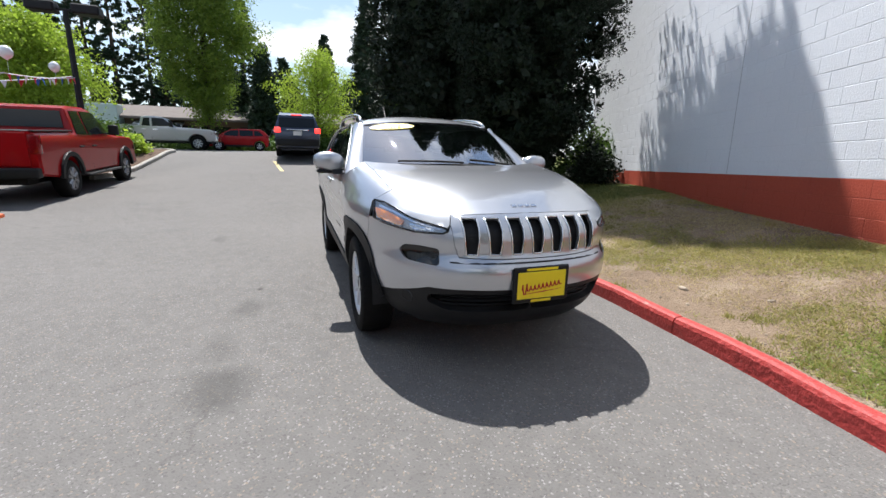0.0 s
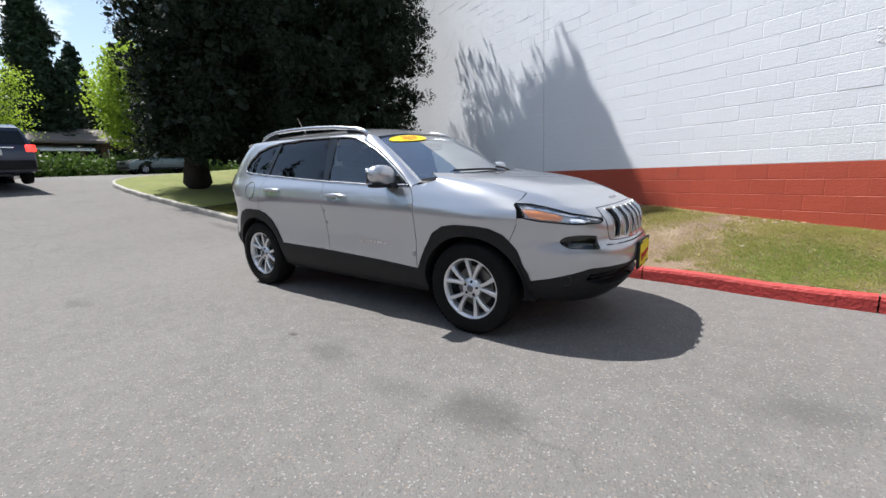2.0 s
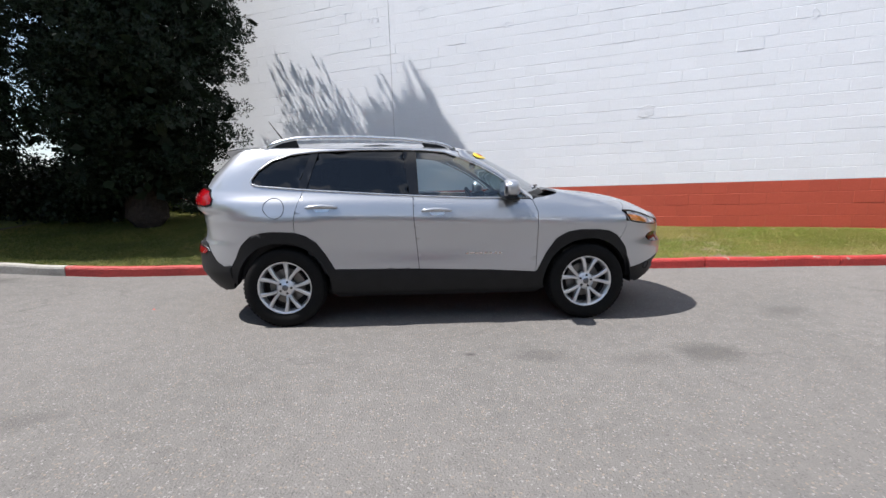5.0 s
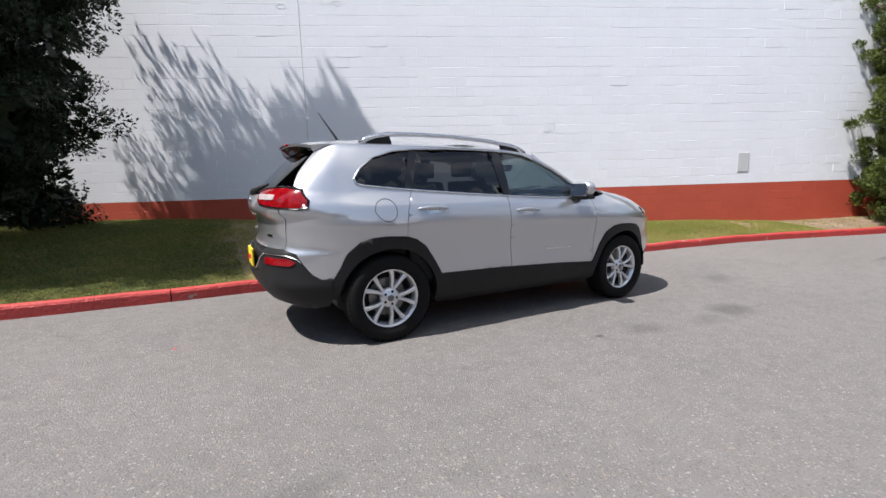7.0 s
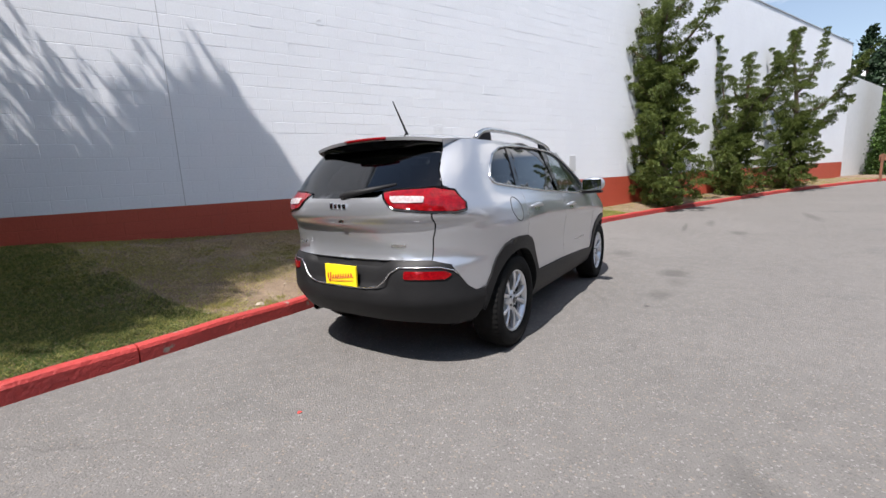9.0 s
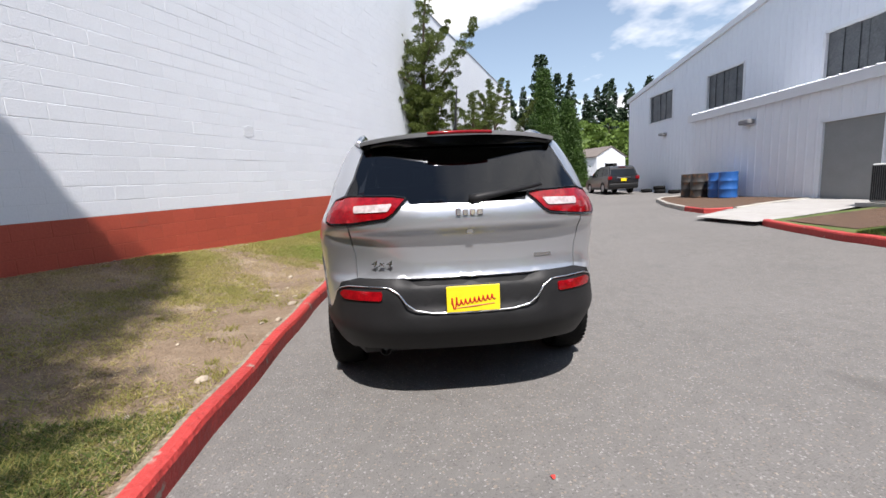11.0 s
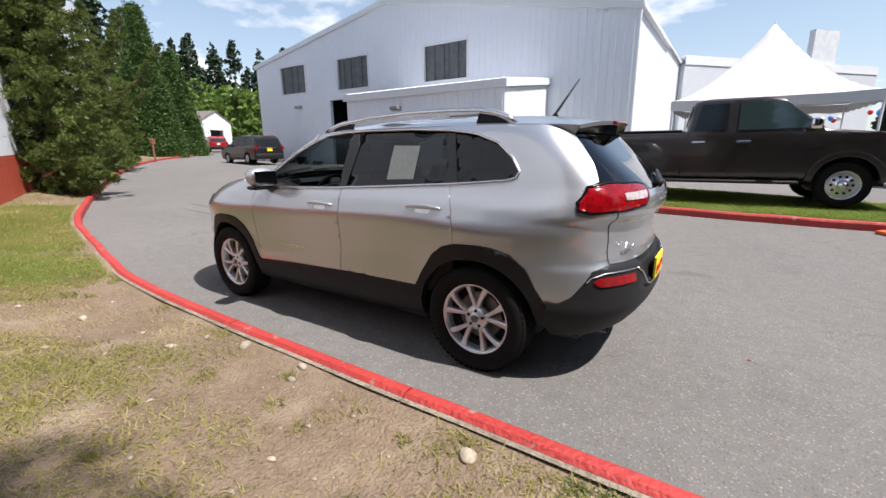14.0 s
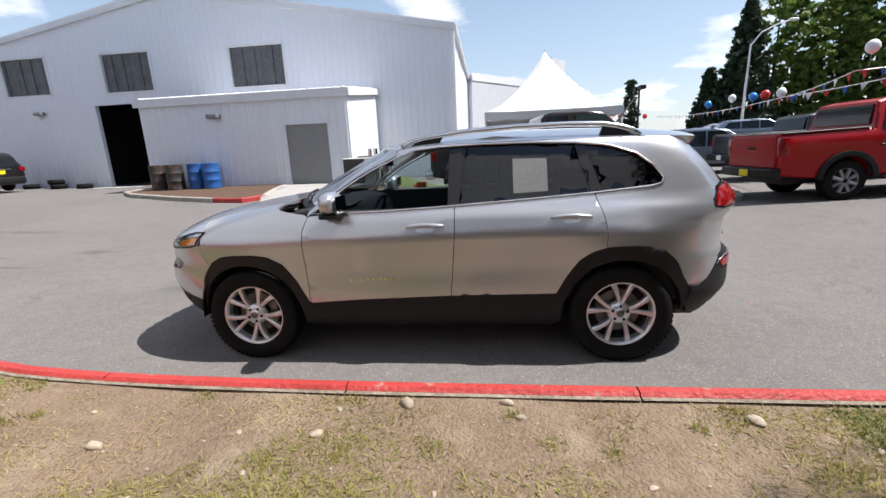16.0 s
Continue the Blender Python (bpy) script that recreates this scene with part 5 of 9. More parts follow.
def skin_n(s, z):
    e = 0.004
    a, b = skin(min(s + e, ST), z) - skin(max(s - e, 0), z), skin(s, z + e) - skin(s, z - e)
    n = a.cross(b)
    n.normalize()
    c = Vector((0, 0, 0.7))
    if n.dot(skin(s, z) - c) < 0:
        n = -n
    return n


def to_s(kind, v, z):
    """Skin coordinate of a point given by its x along the side, or its y on the front or rear face."""
    if kind == "x":
        if X0R <= v <= X0F:
            return SF + X0F - v
        if v > X0F:
            q = min(1.0, (v - X0F) / (curve_of(F_Z, z) - X0F))
            C, L, k = FC, FL, 0
        else:
            q = min(1.0, (X0R - v) / (curve_of(R_Z, z) + X0R))
            C, L, k = RC, RL, 1
        i = min(range(len(C)), key=lambda j: abs(C[j][0] - q))
        i = max(1, min(len(C) - 2, i))
        a, b = (i - 1, i) if C[i][0] < q else (i, i + 1)
        t = (q - C[a][0]) / min(-1e-9, C[b][0] - C[a][0])
        s = L[a] + (L[b] - L[a]) * max(0, min(1, t))
        return s if k == 0 else ST - s
    C, L = (FC, FL) if kind == "f" else (RC, RL)
    q = min(1.0, v / wz(z))
    i = next((j for j in range(1, len(C)) if C[j][1] >= q), len(C) - 1)
    t = (q - C[i - 1][1]) / max(1e-9, C[i][1] - C[i - 1][1])
    s = L[i - 1] + (L[i] - L[i - 1]) * t
    return s if kind == "f" else ST - s


def solve_z(x, y, z0=0.9, z1=1.21):
    """Height of the front skin over a plan point."""
    for _ in range(40):
        m = (z0 + z1) / 2
        q = max(0.0, (x - X0F) / (curve_of(F_Z, m) - X0F)) ** FN + (y / wz(m)) ** FN
        if q > 1:
            z1 = m
        else:
            z0 = m
    return (z0 + z1) / 2


def SZ(*pts):
    """Skin coordinates of ("x"|"f"|"r"|"p", a, b) points; p: plan x, y on the bonnet."""
    out = []
    for k, a, b in pts:
        if k == "p":
            z = solve_z(a, b)
            out.append((to_s("f", b, z), z))
        elif k == "s":
            out.append((a, b))
        else:
            out.append((to_s(k, a, b), b))
    return out


def inside(p, poly):
    x, y = p
    c = False
    j = len(poly) - 1
    for i in range(len(poly)):
        (xi, yi), (xj, yj) = poly[i], poly[j]
        if (yi > y) != (yj > y) and x < (xj - xi) * (y - yi) / (yj - yi) + xi:
            c = not c
        j = i
    return c


def offset_poly(poly, d):
    """Shrink a polygon by d."""
    n = len(poly)
    area = sum(poly[i][0] * poly[(i + 1) % n][1] - poly[(i + 1) % n][0] * poly[i][1] for i in range(n))
    sg = 1 if area > 0 else -1
    out = []
    for i in range(n):
        p, a, b = Vector(poly[i]), Vector(poly[i - 1]), Vector(poly[(i + 1) % n])
        e0, e1 = (p - a), (b - p)
        if e0.length < 1e-6 or e1.length < 1e-6:
            out.append(tuple(p)); continue
        n0, n1 = Vector((-e0.y, e0.x)).normalized() * sg, Vector((-e1.y, e1.x)).normalized() * sg
        m = n0 + n1
        if m.length < 0.3:
            m = n0
        m = m.normalized()
        out.append(tuple(p + m * min(d * 2.5, d / max(0.35, m.dot(n0)))))
    return out


def resample(poly, ds, dz):
    out = []
    n = len(poly)
    for i in range(n):
        a, b = poly[i], poly[(i + 1) % n]
        k = max(1, int(math.ceil(max(abs(b[0] - a[0]) / ds, abs(b[1] - a[1]) / dz))))
        for j in range(k):
            t = j / k
            out.append((a[0] + (b[0] - a[0]) * t, a[1] + (b[1] - a[1]) * t))
    return out


def rounded(poly, r, n=4):
    """Round the corners of a polygon."""
    out = []
    m = len(poly)
    for i in range(m):
        p, a, b = Vector(poly[i]), Vector(poly[i - 1]), Vector(poly[(i + 1) % m])
        d0, d1 = (a - p), (b - p)
        k = min(r, d0.length * 0.45, d1.length * 0.45)
        A, B = p + d0.normalized() * k, p + d1.normalized() * k
        for j in range(n + 1):
            t = j / n
            out.append(tuple(A * (1 - t) ** 2 + p * 2 * t * (1 - t) + B * t * t))
    return out


def tri2d(poly, holes, ds, dz):
    pts, edges = [], []
    for P in (poly, *holes):
        k = len(pts)
        pts += P
        edges += [(k + i, k + (i + 1) % len(P)) for i in range(len(P))]
    s0, s1 = min(p[0] for p in poly), max(p[0] for p in poly)
    z0, z1 = min(p[1] for p in poly), max(p[1] for p in poly)
    bnd = np.array(pts)
    i = 0
    s = s0 + ds / 2
    while s < s1:
        z = z0 + dz * (0.5 if i % 2 else 0.9)
        while z < z1:
            if np.min(((bnd[:, 0] - s) / ds) ** 2 + ((bnd[:, 1] - z) / dz) ** 2) > 0.2 and inside((s, z), poly) and not any(inside((s, z), h) for h in holes):
                pts.append((s, z))
            z += dz
        s += ds
        i += 1
    V, _, F, *_ = geometry.delaunay_2d_cdt([Vector(p) for p in pts], edges, [], 0, 1e-6)
    V = [tuple(v) for v in V]
    T = []
    for f in F:
        c = (sum(V[i][0] for i in f) / 3, sum(V[i][1] for i in f) / 3)
        if inside(c, poly) and not any(inside(c, h) for h in holes):
            T.append(tuple(f))
    return V, T


def panel_mesh(poly, holes=(), off=0.0, ds=0.05, dz=0.04, gap=0.0025, flange=0.014, sides=(1,), warp=None, surf=skin, surf_n=skin_n):
    """Triangulated skin panel. sides: 1 right (-y), -1 left (+y); both joined when two are given."""
    P = resample(offset_poly(poly, gap) if gap else list(poly), ds, dz)
    H = [resample(offset_poly(h, -gap) if gap else list(h), ds, dz) for h in holes]
    V2, T = tri2d(P, H, ds, dz)
    base, nor = [], []
    for s, z in V2:
        n = surf_n(s, z)
        o = off + (warp(s, z) if warp else 0.0)
        base.append(surf(s, z) + n * o)
        nor.append(n)
    cnt = {}
    for t in T:
        for i in range(3):
            e = (t[i], t[(i + 1) % 3])
            cnt[e] = 1
    rim = [e for e in cnt if (e[1], e[0]) not in cnt]
    if len(sides) == 2:
        for i in {i for e in rim for i in e}:
            if abs(base[i].y) < 0.03:
                base[i].y = 0.0
    V, F = [], []
    for sd in sides:
        k = len(V)
        V += [(p.x, -sd * p.y, p.z) for p in base]
        for t in T:
            a, b, c = (base[i] for i in t)
            n = (b - a).cross(c - a)
            ok = n.dot(nor[t[0]]) > 0
            if sd == 1:
                ok = not ok
            F.append(tuple(k + i for i in (t if ok else t[::-1])))
        if flange:
            for a, b in rim:
                if len(sides) == 2 and max(abs(base[a].y), abs(base[b].y)) < 0.012:
                    continue
                j = len(V)
                for q in (a, b):
                    V.append((base[q].x, -sd * base[q].y, base[q].z))
                for q in (b, a):
                    p = base[q] - nor[q] * flange
                    V.append((p.x, -sd * p.y, p.z))
                F.append((j, j + 1, j + 2, j + 3))
    return V, F


def panel(name, poly, material, parent, label="", **k):
    V, F = panel_mesh(poly, **k)
    if len(k.get("sides", (1,))) == 2:
        me = bpy.data.meshes.new(name)
        me.from_pydata([tuple(v) for v in V], [], F)
        bm = bmesh.new()
        bm.from_mesh(me)
        bmesh.ops.remove_doubles(bm, verts=[v for v in bm.verts if abs(v.co.y) < 0.004], dist=0.0065)
        bm.to_mesh(me); bm.free()
        return link_mesh(name, me, material, parent, label, True)
    return raw(name, V, F, material, parent, label, smooth=True)


def skin_line(pts, off=0.0, side=1, n=6, surf=skin, surf_n=skin_n):
    """Points of a line over the skin."""
    out = []
    for (a, b), (c, d) in zip(pts, pts[1:]):
        for j in range(n):
            t = j / n
            s, z = a + (c - a) * t, b + (d - b) * t
            p = surf(s, z) + surf_n(s, z) * off
            out.append((p.x, -side * p.y, p.z))
    p = surf(*pts[-1]) + surf_n(*pts[-1]) * off
    out.append((p.x, -side * p.y, p.z))
    return out


jeep = empty("suv", label="silver metallic mid-size suv with black lower cladding and alloy wheels", category="car")
BOTH = (1, -1)

# silver lower outline along the side, front to rear
ARCH_F = [("x", 1.80, 0.455), ("x", 1.745, 0.58), ("x", 1.69, 0.70), ("x", 1.62, 0.775), ("x", 1.53, 0.818), ("x", 1.42, 0.832), ("x", 1.26, 0.835), ("x", 1.15, 0.818), ("x", 1.05, 0.76), ("x", 0.965, 0.635), ("x", 0.885, 0.47)]
ARCH_R = [("x", -0.905, 0.515), ("x", -0.975, 0.64), ("x", -1.055, 0.755), ("x", -1.14, 0.815), ("x", -1.25, 0.845), ("x", -1.40, 0.852), ("x", -1.50, 0.845), ("x", -1.60, 0.815), ("x", -1.68, 0.745), ("x", -1.74, 0.63), ("x", -1.79, 0.55)]
SILL = [("x", 0.87, 0.455), ("x", 0.47, 0.482), ("x", -0.175, 0.505)]
HEAD = [("x", 1.685, 0.995), ("x", 1.78, 0.988), ("x", 1.88, 0.966), ("f", 0.66, 0.922), ("f", 0.515, 0.884), ("f", 0.50, 0.866), ("f", 0.53, 0.852), ("f", 0.66, 0.850), ("x", 1.99, 0.860), ("x", 1.85, 0.878), ("x", 1.765, 0.896)]
HOODSEAM = [("p", 0.925, 0.745), ("p", 1.06, 0.738), ("p", 1.35, 0.735), ("p", 1.60, 0.72)]
DLO = [(0.80, 1.118), (0.70, 1.195), (0.62, 1.25), (0.50, 1.328), (0.36, 1.405), (0.20, 1.475), (0.06, 1.524), (-0.10, 1.540), (-0.37, 1.548), (-0.75, 1.545), (-1.05, 1.530), (-1.28, 1.500), (-1.43, 1.448), (-1.535, 1.365), (-1.592, 1.285), (-1.582, 1.248), (-1.52, 1.232), (-1.14, 1.200), (-0.60, 1.165), (-0.14, 1.140), (0.30, 1.122)]
DLO_S = SZ(*[("x", a, b) for a, b in DLO])
TAIL = [("x", -1.935, 1.078), ("x", -1.918, 1.125), ("x", -1.935, 1.205), ("x", -2.0, 1.222), ("r", 0.62, 1.226), ("r", 0.40, 1.216), ("r", 0.335, 1.204), ("r", 0.33, 1.192), ("r", 0.40, 1.115), ("r", 0.44, 1.092), ("r", 0.62, 1.072), ("x", -2.0, 1.064)]
HEAD_S, TAIL_S = SZ(*HEAD), SZ(*TAIL)
TAIL_IN = offset_poly(TAIL_S, 0.009)


def belt(x):
    """Lower edge of the side glass."""
    return lerp([(p[0], p[1]) for p in sorted(DLO[14:] + [DLO[0]])], x)


# inner black shell behind the gaps
shell_poly = SZ(("x", 2.0, 0.50), *ARCH_F, *SILL, *ARCH_R, ("x", -1.86, 0.54), ("r", 0.6, 0.60), ("r", 0.0, 0.60), ("r", 0.0, 1.14), ("r", 0.6, 1.14), ("x", -1.6, 1.17), ("x", -0.14, 1.10), ("x", 0.86, 1.08), ("x", 1.5, 0.98), ("f", 0.4, 0.90), ("f", 0.0, 0.90), ("f", 0.0, 0.50))
panel("inner_shell", shell_poly, M_BLACKPLASTIC, jeep, off=-0.03, gap=0, flange=0, ds=0.1, dz=0.1, sides=BOTH)

FENDER = SZ(*[("x", a, b) for a, b in ((1.68, 0.985), (1.715, 0.90), (1.66, 0.735))], *ARCH_F[3:], ("x", 0.872, 0.46), ("x", 0.878, 0.80), ("x", 0.872, 1.0), ("x", 0.83, 1.10), ("x", 0.86, 1.118), *HOODSEAM, ("p", 1.72, 0.70))
FDOOR = SZ(("x", 0.872, 0.457), ("x", 0.47, 0.482), ("x", -0.172, 0.505), ("x", -0.195, 0.75), ("x", -0.215, 0.97), ("x", -0.218, 1.142), ("x", 0.30, 1.118), ("x", 0.80, 1.108), ("x", 0.83, 1.10), ("x", 0.872, 1.0), ("x", 0.878, 0.80))
RDOOR = SZ(("x", -0.172, 0.505), ("x", -0.905, 0.515), *ARCH_R[1:4], ("x", -1.225, 0.842), ("x", -1.225, 0.95), ("x", -1.205, 1.05), ("x", -1.15, 1.196), ("x", -0.60, 1.162), ("x", -0.218, 1.142), ("x", -0.215, 0.97), ("x", -0.195, 0.75))
QUARTER = SZ(("x", -1.225, 0.842), *ARCH_R[4:], ("x", -1.87, 0.548), ("x", -1.93, 0.585), ("x", -1.985, 0.66), ("r", 0.735, 0.735), ("r", 0.635, 0.762), ("r", 0.642, 0.9), ("r", 0.65, 1.07), *TAIL[11:], *TAIL[:3], ("r", 0.650, 1.232), ("r", 0.590, 1.33), ("r", 0.553, 1.43), ("r", 0.530, 1.50), ("x", -1.66, 1.548), ("x", -1.40, 1.558), ("x", -0.75, 1.562), ("x", -0.10, 1.560), ("x", 0.08, 1.550), ("x", 0.19, 1.528), ("x", 0.20, 1.483), *[("x", a, b) for a, b in DLO[6:18]], ("x", -1.15, 1.196), ("x", -1.205, 1.05), ("x", -1.225, 0.95))
for sd, nm in ((1, "r"), (-1, "l")):
    panel("front_fender", FENDER, M_PAINT, jeep, sides=(sd,), dz=0.022)
    fd = panel("front_door", FDOOR, M_PAINT, jeep, sides=(sd,), dz=0.022)
    rd = panel("rear_door", RDOOR, M_PAINT, jeep, sides=(sd,), dz=0.022)
    panel("quarter_panel", QUARTER, M_PAINT, jeep, sides=(sd,), gap=0.002, dz=0.015, ds=0.04)
    # door handles with their cups
    for dr, x0, x1, z in ((fd, 0.115, -0.145, 1.015), (rd, -0.86, -1.125, 1.053)):
        h = bmesh.new()
        m = (x0 + x1) / 2
        pts = []
        for i in range(13):
            t = i / 12
            x = x0 + (x1 - x0) * t
            o = 0.006 + 0.014 * math.sin(math.pi * t) ** 0.5
            p = skin(to_s("x", x, z), z)
            pts.append((x, -sd * (p.y + o), z + 0.012 * math.sin(math.pi * t)))
        b = tube(pts, 0.016, 8, taper=[0.55 + 0.45 * math.sin(math.pi * i / 12) ** 0.6 for i in range(13)])
        part("handle", b, M_PAINT, dr, "body-coloured pull handle", True)
        p = skin(to_s("x", m, z), z)
        cup = rounded(SZ(("x", m + 0.07, z - 0.038), ("x", m - 0.06, z - 0.038), ("x", m - 0.05, z + 0.02), ("x", m + 0.055, z + 0.02)), 0.025)
        panel("handle_cup", cup, M_SATIN, dr, off=0.0015, gap=0, flange=0, ds=0.03, dz=0.03, sides=(sd,))
    # script badge on the front door as plain bars
    for i in range(8):
        a = 0.56 - i * 0.042
        panel("badge_bar", SZ(("x", a, 0.628), ("x", a - 0.03, 0.628), ("x", a - 0.03, 0.645), ("x", a, 0.645)), M_SATIN, fd, off=0.003, gap=0, flange=0.003, ds=0.05, dz=0.05, sides=(sd,))
    if sd == 1:
        c = to_s("x", -1.39, 1.05)
        ring = [(c + 0.085 * math.cos(a), 1.05 + 0.085 * math.sin(a)) for a in np.linspace(0, 2 * math.pi, 29)[:-1]]
        part("fuel_door", tube(skin_line(ring + ring[:1], 0.0005, 1, 1)[:-1], 0.003, 5, True), mat("gap_shadow", (0.05, 0.05, 0.052), 0.7), jeep, "round fuel door outline")

# lower black cladding with the wheel openings cut out
def arc(c, r, a0, a1, n=18, zc=0.35):
    return [("x", c + r * math.cos(radians(a0 + (a1 - a0) * i / n)), zc + r * math.sin(radians(a0 + (a1 - a0) * i / n))) for i in range(n + 1)]


CLAD = SZ(*ARCH_F, *SILL, *ARCH_R, ("x", -1.79, 0.40), ("x", -1.76, 0.38), *arc(-1.35, 0.408, 172, -8), ("x", -0.90, 0.235), ("x", 0.90, 0.235), *arc(1.35, 0.408, 188, 6), ("x", 1.775, 0.38), ("x", 1.80, 0.40))
for sd in BOTH:
    panel("lower_cladding", CLAD, M_BLACKPLASTIC, jeep, "matt black arch and sill cladding", off=0.009, gap=0, flange=0.06, ds=0.05, dz=0.04, sides=(sd,), warp=lambda s, z: -0.03 * smoothstep(0.30, 0.235, z))
    for c in (1.35, -1.35):
        bm = bmesh.new()
        A = [(c + 0.43 * math.cos(radians(a)), 0.36 + 0.43 * math.sin(radians(a))) for a in range(-4, 185, 9)]
        ra = [bm.verts.new((x, -sd * 0.85, z)) for x, z in A]
        rb = [bm.verts.new((x, -sd * 0.50, z)) for x, z in A]
        for i in range(len(A) - 1):
            bm.faces.new((ra[i], ra[i + 1], rb[i + 1], rb[i]))
        bm.faces.new(rb)
        part("wheel_liner", bm, M_BLACKPLASTIC, jeep)

# front: bumper skin, grille panel, lower fascia
GR = [("f", 0.0, 0.955), ("f", 0.30, 0.952), ("f", 0.47, 0.945), ("f", 0.485, 0.90), ("f", 0.475, 0.80), ("f", 0.45, 0.725), ("f", 0.25, 0.718), ("f", 0.0, 0.715)]
FOG = rounded(SZ(("f", 0.545, 0.762), ("f", 0.64, 0.772), ("f", 0.70, 0.766), ("f", 0.722, 0.735), ("f", 0.70, 0.692), ("f", 0.555, 0.680)), 0.025)
BUMPER = SZ(("x", 1.715, 0.90), ("x", 1.765, 0.896), *HEAD[-2:-6:-1], ("f", 0.50, 0.866), ("f", 0.485, 0.90), *GR[4:], ("f", 0.0, 0.545), ("f", 0.4, 0.548), ("f", 0.60, 0.545), ("f", 0.68, 0.51), ("f", 0.75, 0.475), *ARCH_F[:3], ("x", 1.66, 0.735))
bumper = panel("front_bumper", BUMPER, M_PAINT, jeep, holes=(FOG,), sides=BOTH, ds=0.045, dz=0.03, gap=0.002)
hood_poly = SZ(("f", 0.0, 0.957), ("f", 0.30, 0.955), ("f", 0.47, 0.948), ("f", 0.487, 0.90), ("f", 0.503, 0.884), ("f", 0.66, 0.924), ("x", 1.88, 0.968), ("x", 1.78, 0.990), ("x", 1.69, 0.998), ("p", 1.72, 0.70), *HOODSEAM[::-1], ("p", 0.985, 0.63), ("p", 1.05, 0.50), ("p", 1.105, 0.25), ("p", 1.125, 0.001))
panel("bonnet", hood_poly, M_PAINT, jeep, sides=BOTH, ds=0.05, dz=0.006, gap=0.0012, flange=0.02)
SLOT_W, SLOT_G = 0.084, 0.128
slots = []
for i in range(-3, 4):
    c = i * SLOT_G
    slots.append([(c - SLOT_W / 2, 0.932), (c + SLOT_W / 2, 0.932), (c + SLOT_W / 2 - 0.002, 0.87), (c + SLOT_W / 2 - 0.012, 0.742), (c - SLOT_W / 2 + 0.012, 0.742), (c - SLOT_W / 2 + 0.002, 0.87)])


def front_surf(y, z):
    """The front face by signed y and z."""
    p = skin(to_s("f", abs(y), z), z)
    return Vector((p.x, math.copysign(p.y, -y) * -1, z))


def front_n(y, z):
    n = skin_n(to_s("f", abs(y), z), z)
    return Vector((n.x, math.copysign(abs(n.y), y), n.z))


gr_full = [(a, b) for _, a, b in GR] + [(-a, b) for _, a, b in GR[-2:0:-1]]
grille = panel("grille", gr_full, M_PAINT, jeep, "silver grille panel with seven slots", holes=[rounded(s, 0.012, 2) for s in slots], ds=0.04, dz=0.03, gap=0.0015, flange=0.02, sides=(-1,), surf=front_surf, surf_n=front_n, off=0.004)
panel("grille_mesh", [(y * 0.97, z) for y, z in gr_full], M_BLACKPLASTIC, grille, "black mesh behind the slots", ds=0.06, dz=0.05, gap=0, flange=0, sides=(-1,), surf=front_surf, surf_n=front_n, off=-0.03)
for s in slots:
    pts = []
    for (a, b), (c, d) in zip(s, s[1:] + s[:1]):
        for j in range(4):
            t = j / 4
            y, z = a + (c - a) * t, b + (d - b) * t
            p = front_surf(y, z) + front_n(y, z) * 0.006
            pts.append((p.x, p.y, p.z))
    part("slot_frame", tube(pts, 0.0055, 6, True), M_SATIN, grille, "bright slot surround", True)
LOWER = SZ(("f", 0.0, 0.545), ("f", 0.4, 0.548), ("f", 0.60, 0.545), ("f", 0.68, 0.51), ("f", 0.75, 0.475), ("x", 1.80, 0.455), ("x", 1.785, 0.38), ("x", 1.80, 0.315), ("x", 1.95, 0.29), ("f", 0.62, 0.275), ("f", 0.3, 0.27), ("f", 0.0, 0.27))
INTAKE = rounded(SZ(("f", 0.02, 0.515), ("f", 0.45, 0.515), ("f", 0.60, 0.495), ("f", 0.60, 0.45), ("f", 0.50, 0.405), ("f", 0.02, 0.40)), 0.03)
panel("lower_fascia", LOWER, M_BLACKPLASTIC, jeep, "matt black lower front bumper", off=-0.006, gap=0.001, flange=0.05, sides=BOTH, holes=(INTAKE,), ds=0.045, dz=0.03)
panel("intake_grille", SZ(("f", 0.0, 0.53), ("f", 0.62, 0.52), ("f", 0.62, 0.38), ("f", 0.0, 0.38)), M_GLOSSBLACK, jeep, off=-0.06, gap=0, flange=0, sides=BOTH, ds=0.06, dz=0.05)
for k in range(4):
    z = 0.42 + 0.028 * k
    pts = [tuple(front_surf(y, z) - front_n(y, z) * 0.045) for y in np.linspace(-0.55, 0.55, 15)]
    part("intake_bar", tube(pts, 0.006, 4), M_BLACKPLASTIC, jeep)
panel("bumper_crease", SZ(("f", 0.0, 0.70), ("f", 0.5, 0.703), ("f", 0.5, 0.695), ("f", 0.0, 0.692)), M_BLACKPLASTIC, jeep, off=0.001, gap=0, flange=0, sides=BOTH)

